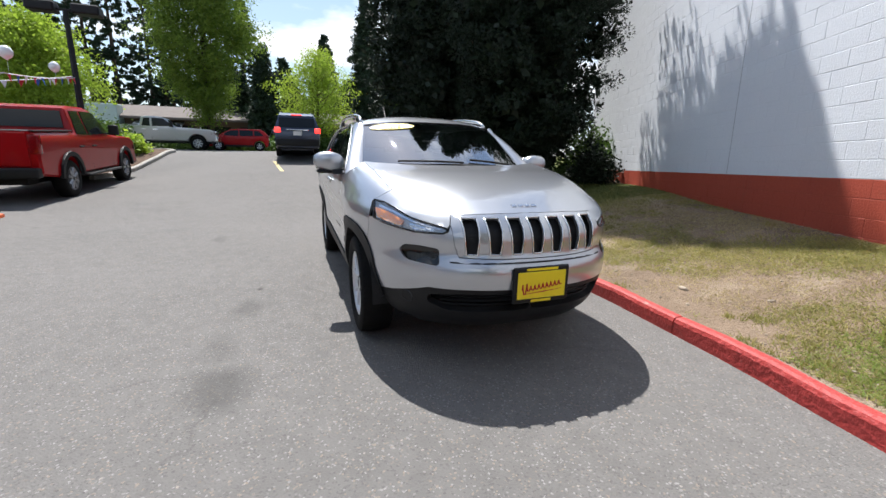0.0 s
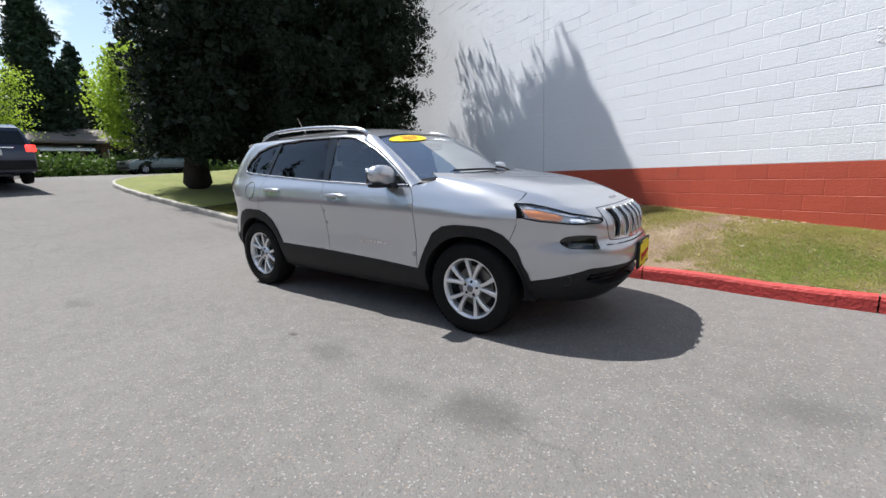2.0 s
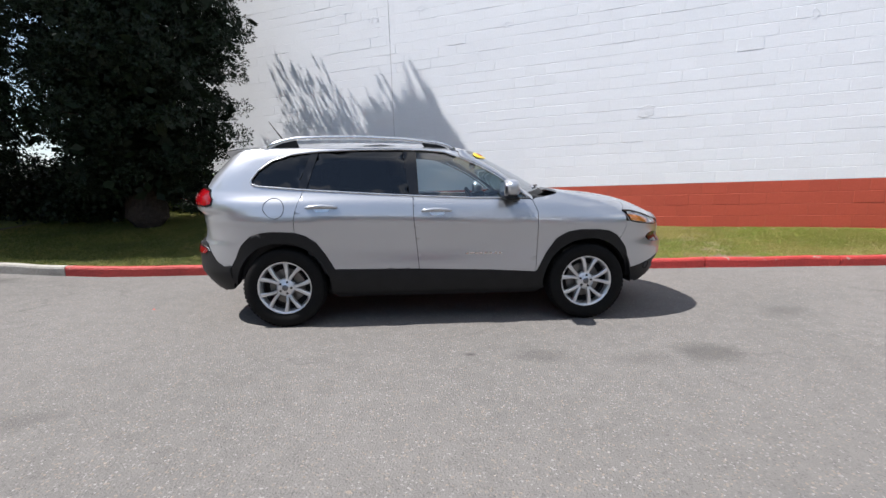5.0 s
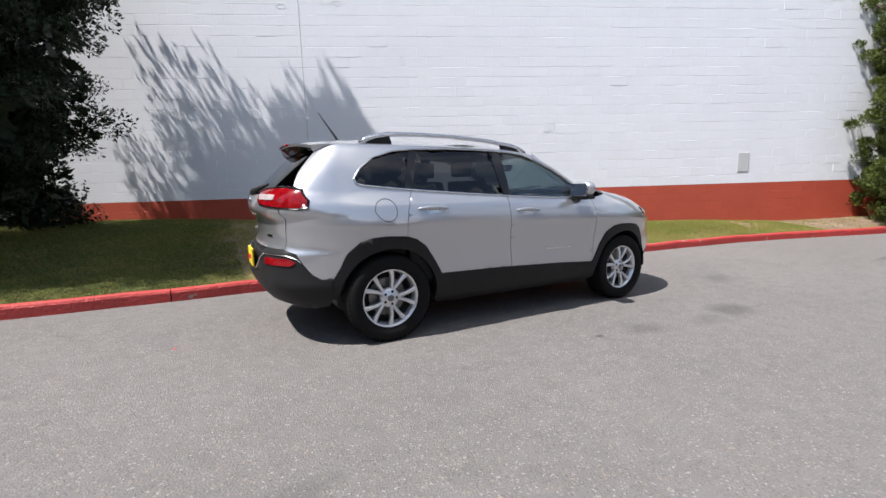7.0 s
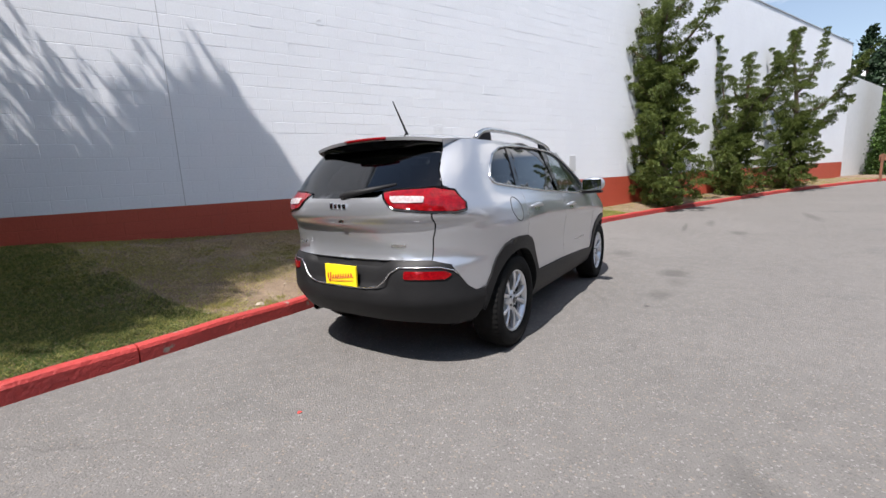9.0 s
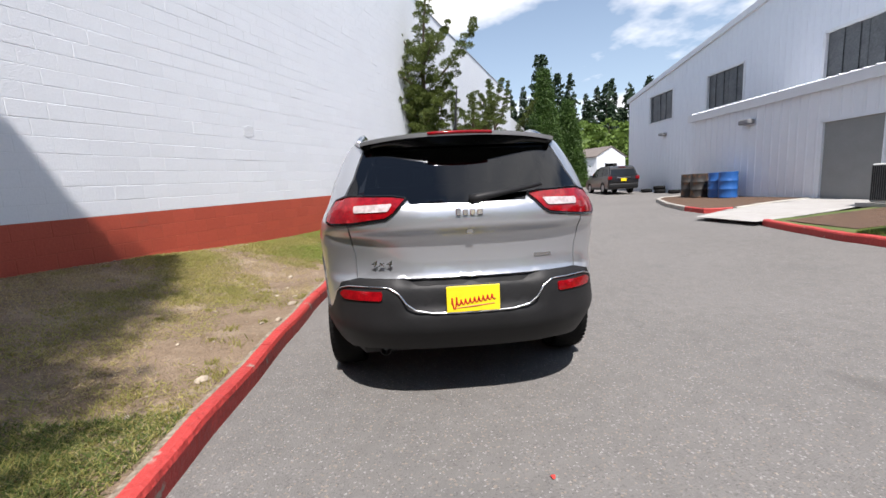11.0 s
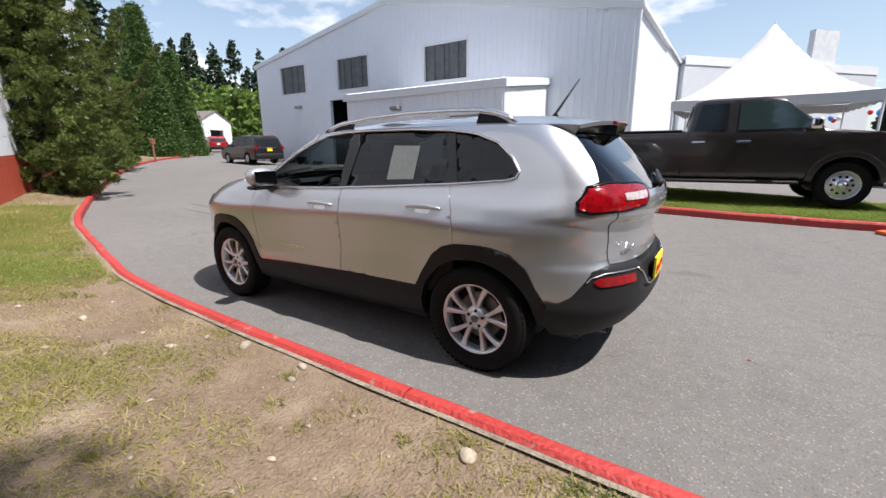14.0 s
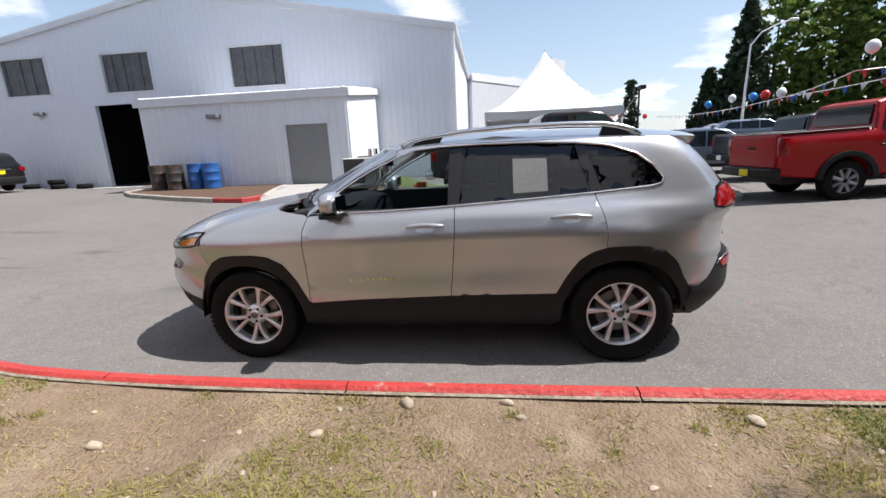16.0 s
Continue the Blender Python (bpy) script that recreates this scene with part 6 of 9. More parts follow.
for sd in BOTH:
    hl = empty("headlight"); hl.parent = jeep; hl["label"] = "slim swept headlight with amber end"
    panel("housing", HEAD_S, M_LAMPBACK, hl, off=-0.02, gap=0.001, flange=0, sides=(sd,), ds=0.04, dz=0.02)
    panel("lens", HEAD_S, M_LENS, hl, off=-0.001, gap=0.002, flange=0.02, sides=(sd,), ds=0.04, dz=0.02)
    amb = rounded(SZ(("x", 1.735, 0.958), ("x", 1.86, 0.944), ("f", 0.70, 0.906), ("f", 0.72, 0.872), ("x", 1.79, 0.902)), 0.012)
    panel("side_marker", amb, M_AMBER, hl, "amber reflector", off=-0.006, gap=0, flange=0.01, sides=(sd,), ds=0.04, dz=0.02)
    panel("lamp_strip", SZ(("x", 1.75, 0.978), ("x", 1.88, 0.957), ("f", 0.66, 0.912), ("f", 0.53, 0.879), ("f", 0.53, 0.872), ("f", 0.66, 0.902), ("x", 1.88, 0.945), ("x", 1.76, 0.966)), M_CHROME, hl, off=-0.008, gap=0, flange=0.006, sides=(sd,), ds=0.04, dz=0.02)
    panel("reflector_bowl", rounded(SZ(("f", 0.68, 0.900), ("f", 0.57, 0.878), ("f", 0.57, 0.860), ("f", 0.68, 0.862)), 0.01), M_CHROME, hl, off=-0.012, gap=0, flange=0.006, sides=(sd,), ds=0.03, dz=0.02)
    part("lens_rim", tube(skin_line(HEAD_S + HEAD_S[:1], 0.0, sd, 3)[:-1], 0.006, 5, True), M_GLOSSBLACK, hl)
    fg = empty("lamp_pod"); fg.parent = jeep; fg["label"] = "smoked main lamp pod in the bumper"
    panel("pod_back", FOG, M_HOUSING, fg, off=-0.035, gap=0, flange=0, sides=(sd,), ds=0.05, dz=0.03)
    panel("pod_lens", FOG, glass("smoked_lens", (0.22, 0.22, 0.23), 0.03, 0.06), fg, off=-0.008, gap=0.0, flange=0.03, sides=(sd,), ds=0.05, dz=0.03)
    s, z = to_s("f", 0.63, 0.728), 0.728
    p, n = skin(s, z), skin_n(s, z)
    lamp = lathe([(0.0, -0.012), (0.028, -0.010), (0.036, 0.0), (0.038, 0.012)], 20, "y")
    ob = part("projector", lamp, M_CHROME, fg, smooth=True)
    ob.matrix_local = Matrix.Translation((p.x - n.x * 0.03, -sd * (p.y - n.y * 0.03), z)) @ Vector((n.x, -sd * n.y, n.z)).to_track_quat("Y", "Z").to_matrix().to_4x4()
    s, z = to_s("f", 0.69, 0.455), 0.455
    p, n = skin(s, z), skin_n(s, z)
    lamp = lathe([(0.0, -0.012), (0.025, -0.010), (0.034, -0.012), (0.038, 0.0), (0.042, -0.006), (0.043, -0.02)], 20, "y")
    ob = part("fog_lamp", lamp, M_HOUSING, jeep, "round fog lamp in a black surround", True)
    ob.matrix_local = Matrix.Translation((p.x, -sd * p.y, z)) @ Vector((n.x, -sd * n.y, n.z)).to_track_quat("Y", "Z").to_matrix().to_4x4()


def plate(x, z, tilt, facing, parent, w=0.31, h=0.155, frame_w=0.36, frame_h=0.21):
    """Yellow dealer plate in a black holder; the wording is left as a plain red band."""
    pl = empty("dealer_plate"); pl.parent = parent
    pl.matrix_local = pose(x, 0, z, 0, tilt, 0 if facing > 0 else 180)
    part("plate_frame", boxm(-0.01, 0.012, -frame_w / 2, frame_w / 2, -frame_h / 2, frame_h / 2, 0.008), M_BLACKPLASTIC, pl, "black plate holder")
    part("plate", boxm(0.0, 0.015, -w / 2, w / 2, -h / 2, h / 2, 0.002), M_YELLOW, pl, "plain yellow plate")
    pts = []
    for k in range(61):
        t = k / 60
        amp = 0.034 if t < 0.14 else 0.015
        pts.append((0.0165, -w * 0.42 + w * 0.82 * t + 0.004 * math.cos(t * 62), -0.022 + 0.03 * t + amp * math.sin(t * 62)))
    part("script", tube(pts, 0.0042, 4), M_REDINK, pl, "red slanting script band")
    part("underline", tube([(0.0165, -w * 0.36, -0.048), (0.0165, 0.0, -0.040), (0.0165, w * 0.40, -0.030)], 0.003, 4, taper=[0.4, 1, 0.5]), M_REDINK, pl)
    for zz, ww in ((frame_h / 2 - 0.014, 0.20), (-frame_h / 2 + 0.014, 0.13)):
        part("print_bar", boxm(0.012, 0.0135, -ww / 2, ww / 2, zz - 0.007, zz + 0.007), M_YELLOW, pl)
    return pl


plate(2.365, 0.575, 0, 1, jeep)

# bonnet badge and washer details as plain bright bars
for i in range(4):
    y = -0.066 + 0.044 * i
    panel("bonnet_badge", [(y - 0.016, 0.983), (y + 0.016, 0.983), (y + 0.016, 0.993), (y - 0.016, 0.993)], M_SATIN, jeep, ds=0.04, dz=0.02, gap=0, flange=0.003, sides=(-1,), surf=front_surf, surf_n=front_n, off=0.004)

# rear: tailgate, glass, lamps, bumper
GATE = SZ(("r", 0.0, 0.762), ("r", 0.632, 0.765), ("r", 0.638, 0.9), ("r", 0.645, 1.07), *TAIL[10:6:-1], ("r", 0.335, 1.204), ("r", 0.31, 1.172), ("r", 0.0, 1.168))
gate = panel("tailgate", GATE, M_PAINT, jeep, sides=BOTH, ds=0.05, dz=0.014, gap=0.002)
RGL = SZ(("r", 0.0, 1.168), ("r", 0.31, 1.172), ("r", 0.34, 1.206), ("r", 0.62, 1.228), ("r", 0.646, 1.234), ("r", 0.586, 1.33), ("r", 0.549, 1.43), ("r", 0.526, 1.50), ("r", 0.50, 1.54), ("r", 0.0, 1.55))
panel("rear_window", RGL, M_GLASSDARK, jeep, "dark tinted rear window", sides=BOTH, ds=0.06, dz=0.05, gap=0.002, flange=0.01, off=-0.004)
panel("window_border", SZ(("r", 0.644, 1.236), ("r", 0.585, 1.33), ("r", 0.548, 1.43), ("r", 0.525, 1.50), ("r", 0.48, 1.535), ("r", 0.495, 1.43), ("r", 0.53, 1.33), ("r", 0.585, 1.24)), M_GLOSSBLACK, jeep, sides=BOTH, ds=0.05, dz=0.04, gap=0.001, flange=0, off=-0.007)
for sd in BOTH:
    tl = empty("tail_light"); tl.parent = jeep; tl["label"] = "red wraparound tail light with a clear band"
    panel("lamp_housing", TAIL_S, M_GLOSSBLACK, tl, "black lamp housing", off=0.001, gap=0.003, flange=0.03, sides=(sd,), ds=0.03, dz=0.02)
    panel("lens", TAIL_IN, M_REDLENS, tl, "red lens", off=0.005, gap=0.001, flange=0.008, sides=(sd,), ds=0.03, dz=0.02, warp=lambda s, z: 0.004 * math.exp(-((z - 1.15) / 0.05) ** 2))
    for a, b in ((0.40, 0.60),):
        cl = rounded(SZ(("r", a + 0.025, 1.132), ("r", b, 1.130), ("r", b, 1.164), ("r", a, 1.168)), 0.012, 3)
        panel("reversing_lens", cl, M_REVERSE, tl, "clear reversing lens", off=0.014, gap=0.0, flange=0.014, sides=(sd,), ds=0.03, dz=0.02)
    part("lamp_rim", tube(skin_line(TAIL_S + TAIL_S[:1], 0.001, sd, 3)[:-1], 0.007, 5, True), M_GLOSSBLACK, tl)
    rf = rounded(SZ(("r", 0.49, 0.652), ("x", -2.065, 0.648), ("x", -2.03, 0.675), ("x", -2.06, 0.698), ("r", 0.49, 0.702)), 0.015)
    panel("reflector", rf, M_REDLENS, jeep, "red bumper reflector", off=0.012, gap=0, flange=0.02, sides=(sd,), ds=0.04, dz=0.02)
    for pts, r in (([("r", 0.455, 0.722), ("r", 0.60, 0.724), ("x", -2.08, 0.722), ("x", -2.02, 0.70), ("x", -2.0, 0.675)], 0.0045), ([("r", 0.455, 0.722), ("r", 0.40, 0.69), ("r", 0.36, 0.635), ("r", 0.31, 0.60), ("r", 0.22, 0.582), ("r", 0.0, 0.578)], 0.006)):
        part("bright_strip", tube(skin_line(SZ(*pts), 0.008, sd, 5), r, 6), M_SATIN, jeep, smooth=True)
RB = SZ(("r", 0.0, 0.762), ("r", 0.632, 0.765), ("r", 0.735, 0.735), ("x", -1.985, 0.66), ("x", -1.93, 0.585), ("x", -1.87, 0.548), ("x", -1.79, 0.55), ("x", -1.79, 0.40), ("x", -1.81, 0.335), ("x", -1.95, 0.30), ("r", 0.70, 0.315), ("r", 0.50, 0.345), ("r", 0.0, 0.345))


def rb_warp(s, z):
    p = skin(s, z)
    r = -0.035 * smoothstep(0.42, 0.30, p.y) * smoothstep(0.575, 0.60, z)
    return 0.004 + r + 0.012 * math.exp(-((z - 0.50) / 0.06) ** 2)


panel("rear_bumper", RB, M_BLACKPLASTIC, jeep, "matt black rear bumper", off=0.0, gap=0.001, flange=0.06, sides=BOTH, ds=0.05, dz=0.03, warp=rb_warp)
plate(-2.262, 0.652, 0, -1, jeep, w=0.29, h=0.14, frame_w=0.27, frame_h=0.12)
part("exhaust_tip", lathe([(0.03, 0.12), (0.034, 0.12), (0.036, -0.02), (0.03, -0.02), (0.028, 0.10), (0.0, 0.10)], 16, "y"), M_HOUSING, jeep, "dark exhaust tip", True).matrix_local = pose(-1.96, 0.50, 0.325, 0, 0, 90)
for i, (y, w) in enumerate(((0.062, 0.026), (0.024, 0.026), (-0.014, 0.026), (-0.055, 0.03))):
    part("gate_badge", boxm(-2.262, -2.245, y - w / 2, y + w / 2, 1.10, 1.133 if i else 1.14, 0.003), M_CHROME, gate)
panel("gate_badge", SZ(("r", 0.37, 0.866), ("r", 0.475, 0.866), ("r", 0.475, 0.846), ("r", 0.37, 0.846)), M_SATIN, gate, off=0.004, gap=0, flange=0.004, sides=(1,))
part("gate_lock", boxm(-2.240, -2.20, -0.022, 0.022, 1.0, 1.03, 0.004), M_SATIN, gate)
txt = bpy.data.curves.new("four_by_four", "FONT")
txt.body, txt.size, txt.extrude, txt.align_x = "4x4", 0.048, 0.002, "CENTER"
txt.space_character, txt.shear = 1.2, 0.25
txt.materials.append(M_SATIN)
ob = new("four_by_four_badge", txt)
ob.parent = gate
ob.matrix_local = pose(-2.160, 0.49, 0.835, 90, 0, -90 - 16) @ Matrix.Diagonal((1.5, 1, 1, 1))
part("rear_wiper", tube([(-2.215, -0.01, 1.178), (-2.225, -0.05, 1.19), (-2.15, -0.42, 1.248)], 0.02, 6, taper=[1.5, 1.3, 0.5]), M_BLACKPLASTIC, gate, "black rear wiper", True)

# roof with spoiler
def roof_z(x, y):
    c = curve_of([(-1.98, 1.572), (-1.75, 1.608), (-1.4, 1.638), (-0.9, 1.652), (-0.4, 1.652), (0.0, 1.632), (0.25, 1.595), (0.42, 1.552)], x)
    w = roof_w(x)
    e = curve_of([(-1.98, 1.528), (-1.75, 1.548), (-1.4, 1.557), (-0.6, 1.562), (-0.1, 1.560), (0.1, 1.548), (0.25, 1.525), (0.42, 1.48)], x)
    return c - (c - e) * (abs(y) / w) ** 2.6


def roof_w(x):
    return curve_of([(-1.98, 0.53), (-1.88, 0.585), (-1.75, 0.632), (-1.4, 0.672), (-0.6, 0.676), (0.1, 0.672), (0.25, 0.645), (0.42, 0.63)], x)


V, F = [], []
nxr, nyr = 36, 20
for i in range(nxr + 1):
    for j in range(nyr + 1):
        t = j / nyr * 2 - 1
        xb = -1.965 + 0.10 * t * t
        xf = 0.385 - 0.13 * t * t
        x = xb + (xf - xb) * i / nxr
        y = t * roof_w(x)
        V.append((x, y, roof_z(x, y)))
for i in range(nxr):
    for j in range(nyr):
        a = i * (nyr + 1) + j
        F.append((a, a + 1, a + nyr + 2, a + nyr + 1))
part_roof = raw("roof", V, F, M_PAINT, jeep, smooth=True)
def sp_in(y):
    """Where the spoiler's underside meets the rear glass."""
    q = skin(to_s("r", min(abs(y) * 0.9, 0.515), 1.50), 1.50)
    return (q.x - 0.006, math.copysign(q.y, y), 1.503)


V, F = [], []
for j in range(nyr + 1):
    t = j / nyr * 2 - 1
    xb = -1.965 + 0.10 * t * t
    y = t * roof_w(xb)
    z = roof_z(xb, y)
    V += [(xb, y, z), (xb + 0.004, y, z - 0.022), (xb + 0.05, y * 0.97, z - 0.050), sp_in(y)]
FP = [(j * 4, j * 4 + 1, j * 4 + 5, j * 4 + 4) for j in range(nyr)]
FB = [(j * 4 + k, j * 4 + k + 1, j * 4 + k + 5, j * 4 + k + 4) for j in range(nyr) for k in (1, 2)]
raw("spoiler_edge", V, FP, M_PAINT, jeep, smooth=True)
raw("spoiler_underside", V, FB, M_GLOSSBLACK, jeep, "black underside of the roof spoiler", smooth=True)
for sd in BOTH:
    S = [(x, sd * roof_w(x), roof_z(x, roof_w(x))) for x in np.linspace(-1.64, -1.865, 9)]
    lo = []
    for k in range(9):
        q = skin(*SZ(("x", -1.64, 1.549))[0]).lerp(skin(*SZ(("r", 0.532, 1.49))[0]), min(1, k / 6))
        tip = Vector((-1.855, 0.592, 1.512))
        q = q if k <= 6 else q.lerp(tip, (k - 6) / 2)
        lo.append((q.x, sd * q.y, q.z))
    raw("spoiler_cheek", S + lo, [(k, k + 1, k + 10, k + 9) for k in range(8)], M_PAINT, jeep, smooth=True)
part("brake_light", tube([(-1.966 + 0.28 * y * y, y, roof_z(-1.96, y) - 0.006) for y in np.linspace(-0.19, 0.19, 9)], 0.011, 6), M_REDLENS, jeep, "high red brake light strip", True)
for sd in BOTH:
    R = [(0.17, 1.552), (0.10, 1.585), (0.0, 1.61), (-0.3, 1.642), (-0.66, 1.658), (-1.0, 1.658), (-1.24, 1.648), (-1.36, 1.625), (-1.44, 1.598), (-1.49, 1.562)]
    pts = []
    for x, z in R:
        pts.append((x, -sd * (0.625 if -1.4 < x < 0.1 else 0.635), z))
    rl = part("roof_rail", tube(pts, 0.019, 8, taper=[0.7, 0.9, 1, 1, 1, 1, 1.05, 1.1, 1.1, 0.9]), M_SATIN, jeep, "bright silver roof rail", True)
    part("rail_foot", prism([(-1.22, 1.57), (-1.24, 1.63), (-1.36, 1.61), (-1.46, 1.56)], -sd * 0.612, -sd * 0.638), M_BLACKPLASTIC, rl)
    part("rail_foot", prism([(0.12, 1.55), (0.02, 1.595), (-0.14, 1.62), (-0.10, 1.56)], -sd * 0.612, -sd * 0.638), M_BLACKPLASTIC, rl)
an = part("antenna", tube([(-1.50, -0.03, 1.635), (-1.505, -0.03, 1.66), (-1.66, -0.03, 1.875)], 0.012, 6, taper=[2.2, 0.8, 0.35]), M_BLACKPLASTIC, jeep, "short black roof antenna", True)

# windscreen between bonnet, pillars and roof
def ws(t, v):
    """t: -1 to 1 across, v: 0 at the bottom to 1 at the top."""
    xb, zb, yb = 1.115 - 0.27 * abs(t) ** 2.4, 1.175 - 0.045 * t * t, 0.745 * t
    xt, zt, yt = 0.39 - 0.13 * t * t, roof_z(0.385 - 0.13 * t * t, 0.63 * t) - 0.004, 0.63 * t
    b = 0.010 * math.sin(math.pi * v)
    return Vector((xb + (xt - xb) * v + b * 0.5, yb + (yt - yb) * v, zb + (zt - zb) * v + b))


def ws_mesh(t0, t1, v0, v1, nt, nv, off=0.0):
    V, F = [], []
    for i in range(nv + 1):
        for j in range(nt + 1):
            p = ws(t0 + (t1 - t0) * j / nt, v0 + (v1 - v0) * i / nv)
            V.append((p.x + off * 0.5, p.y, p.z + off * 0.85))
    for i in range(nv):
        for j in range(nt):
            a = i * (nt + 1) + j
            F.append((a, a + 1, a + nt + 2, a + nt + 1))
    return V, F


raw("windscreen", *ws_mesh(-1, 1, 0.0, 1, 16, 10), M_SCREEN, jeep, "clear windscreen", smooth=True)
raw("cowl", *ws_mesh(-1, 1, -0.02, 0.06, 16, 2, 0.004), M_BLACKPLASTIC, jeep, "black cowl panel", smooth=True)
raw("screen_band", *ws_mesh(-1, 1, 0.955, 1.0, 16, 1, 0.003), M_GLOSSBLACK, jeep, smooth=True)
for t0, t1 in ((0.85, 0.15), (0.05, -0.65)):
    part("wiper", tube([tuple(ws(t0 + (t1 - t0) * k / 8, 0.05 + 0.055 * k / 8) + Vector((0.008, 0, 0.016))) for k in range(9)], 0.009, 5), M_BLACKPLASTIC, jeep, "black windscreen wiper")
# yellow price oval on the glass
V = []
for k in range(24):
    a = 2 * math.pi * k / 24
    p = ws(-0.62 + 0.30 * math.cos(a), 0.875 + 0.075 * math.sin(a))
    V.append((p.x + 0.004, p.y, p.z + 0.006))
ov = raw("price_sticker", V, [tuple(range(24))], M_YELLOW, jeep, "yellow oval sticker on the windscreen")
yr = bpy.data.curves.new("sticker_year", "FONT")
yr.body, yr.size, yr.extrude, yr.align_x, yr.align_y = "2015", 0.085, 0.001, "CENTER", "CENTER"
yr.materials.append(M_REDINK)
ob = new("sticker_year", yr)
ob.parent = ov
pa, pb, pc = ws(-0.62, 0.875), ws(-0.52, 0.875), ws(-0.62, 0.93)
ex = (pb - pa).normalized()
ez = ex.cross(pc - pa).normalized()
ey = ez.cross(ex)
ob.matrix_local = Matrix.Translation(pa + ez * 0.012) @ Matrix((ex, ey, ez)).transposed().to_4x4()
# pillars beside the windscreen
for sd in BOTH:
    V, F = [], []
    n = 16
    door_edge = [(0.83, 1.10), (0.80, 1.125), (0.72, 1.20), (0.62, 1.268), (0.50, 1.346), (0.36, 1.423), (0.20, 1.492), (0.195, 1.535)]
    def de(v):
        k = v * (len(door_edge) - 1)
        i = min(int(k), len(door_edge) - 2)
        f = k - i
        return door_edge[i][0] + (door_edge[i + 1][0] - door_edge[i][0]) * f, door_edge[i][1] + (door_edge[i + 1][1] - door_edge[i][1]) * f
    for i in range(n + 1):
        v = i / n
        a = ws(1, v)
        x, z = de(v)
        b = skin(to_s("x", x, z), z)
        m = (a + Vector(b)) / 2
        m = m + Vector((0.25, 0.75, 0.6)).normalized() * 0.018
        for p in (a, (a + m) / 2 + Vector((0.004, 0.006, 0.008)), m, (m + b) / 2 + Vector((0.0, 0.008, 0.004)), b):
            V.append((p[0], -sd * p[1], p[2]))
    for i in range(n):
        for k in range(4):
            q = i * 5 + k
            F.append((q, q + 1, q + 6, q + 5))
    raw("a_pillar", V, F, M_PAINT, jeep, smooth=True)

# side glass
def glass_poly(pts):
    return SZ(*[("x", a, b) for a, b in pts])


FG = glass_poly([(0.80, 1.118)] + DLO[1:7] + [(-0.10, 1.540), (-0.185, 1.542), (-0.165, 1.140), (0.30, 1.122)])
RG = glass_poly([(-0.305, 1.546), (-0.37, 1.548), (-0.75, 1.545), (-1.035, 1.531), (-1.13, 1.20), (-0.60, 1.165), (-0.245, 1.146)])
QG = glass_poly([(-1.105, 1.523), (-1.28, 1.500), (-1.43, 1.448), (-1.535, 1.365), (-1.592, 1.285), (-1.582, 1.248), (-1.52, 1.232), (-1.205, 1.206)])
BP = glass_poly([(-0.185, 1.542), (-0.305, 1.546), (-0.245, 1.146), (-0.165, 1.140)])
CP = glass_poly([(-1.035, 1.531), (-1.105, 1.523), (-1.205, 1.206), (-1.13, 1.20)])
for sd in BOTH:
    if sd == 1:
        panel("front_window", FG, M_GLASSCLEAR, jeep, "clear front door window", sides=(sd,), gap=0, flange=0, off=-0.012, ds=0.08, dz=0.06)
    panel("rear_window_side", RG, M_GLASSTINT, jeep, "dark tinted rear door window", sides=(sd,), gap=0, flange=0, off=-0.012, ds=0.08, dz=0.06)
    panel("quarter_window", QG, M_GLASSDARK, jeep, "dark tinted quarter window", sides=(sd,), gap=0, flange=0, off=-0.012, ds=0.06, dz=0.05)
    panel("b_pillar", BP, M_GLOSSBLACK, jeep, "black pillar trim", sides=(sd,), gap=0.001, flange=0.01, off=-0.006, ds=0.06, dz=0.06)
    panel("c_pillar", CP, M_GLOSSBLACK, jeep, sides=(sd,), gap=0.001, flange=0.01, off=-0.006, ds=0.06, dz=0.06)
    part("window_trim", tube(skin_line(DLO_S + DLO_S[:1], 0.002, sd, 3)[:-1], 0.0085, 6, True), M_SATIN, jeep, "bright window surround", True)
    # mirror
    mr = empty("door_mirror"); mr.parent = jeep
    bm = bmesh.new()
    bmesh.ops.create_uvsphere(bm, u_segments=24, v_segments=14, radius=1)
    for v in bm.verts:
        x, y, z = v.co
        q = 2.8
        l = (abs(x) ** q + abs(y) ** q + abs(z) ** q) ** (1 / q)
        x, y, z = x / l, y / l, z / l
        k = 1 - 0.22 * max(0, y)
        v.co = (x * (0.085 if x > 0 else 0.06) * k, y * 0.125, z * 0.085 * k + 0.012 * y)
    part("mirror_cap", bm, M_PAINT, mr, "body-coloured mirror cap", True)
    part("mirror_base", prism([(0.10, -0.10), (-0.05, -0.09), (-0.03, -0.05), (0.07, -0.055)], -0.19, -0.02, 0.01), M_BLACKPLASTIC, mr)
    part("mirror_skirt", boxm(-0.055, 0.07, -0.115, 0.10, -0.092, -0.06, 0.02, 2), M_BLACKPLASTIC, mr)
    part("mirror_glass", boxm(-0.066, -0.060, -0.10, 0.10, -0.06, 0.06, 0.003), M_CHROME, mr)
    mr.matrix_local = Matrix.Translation((0.605, -sd * 0.985, 1.195)) @ Matrix.Diagonal((1, -sd, 1, 1))

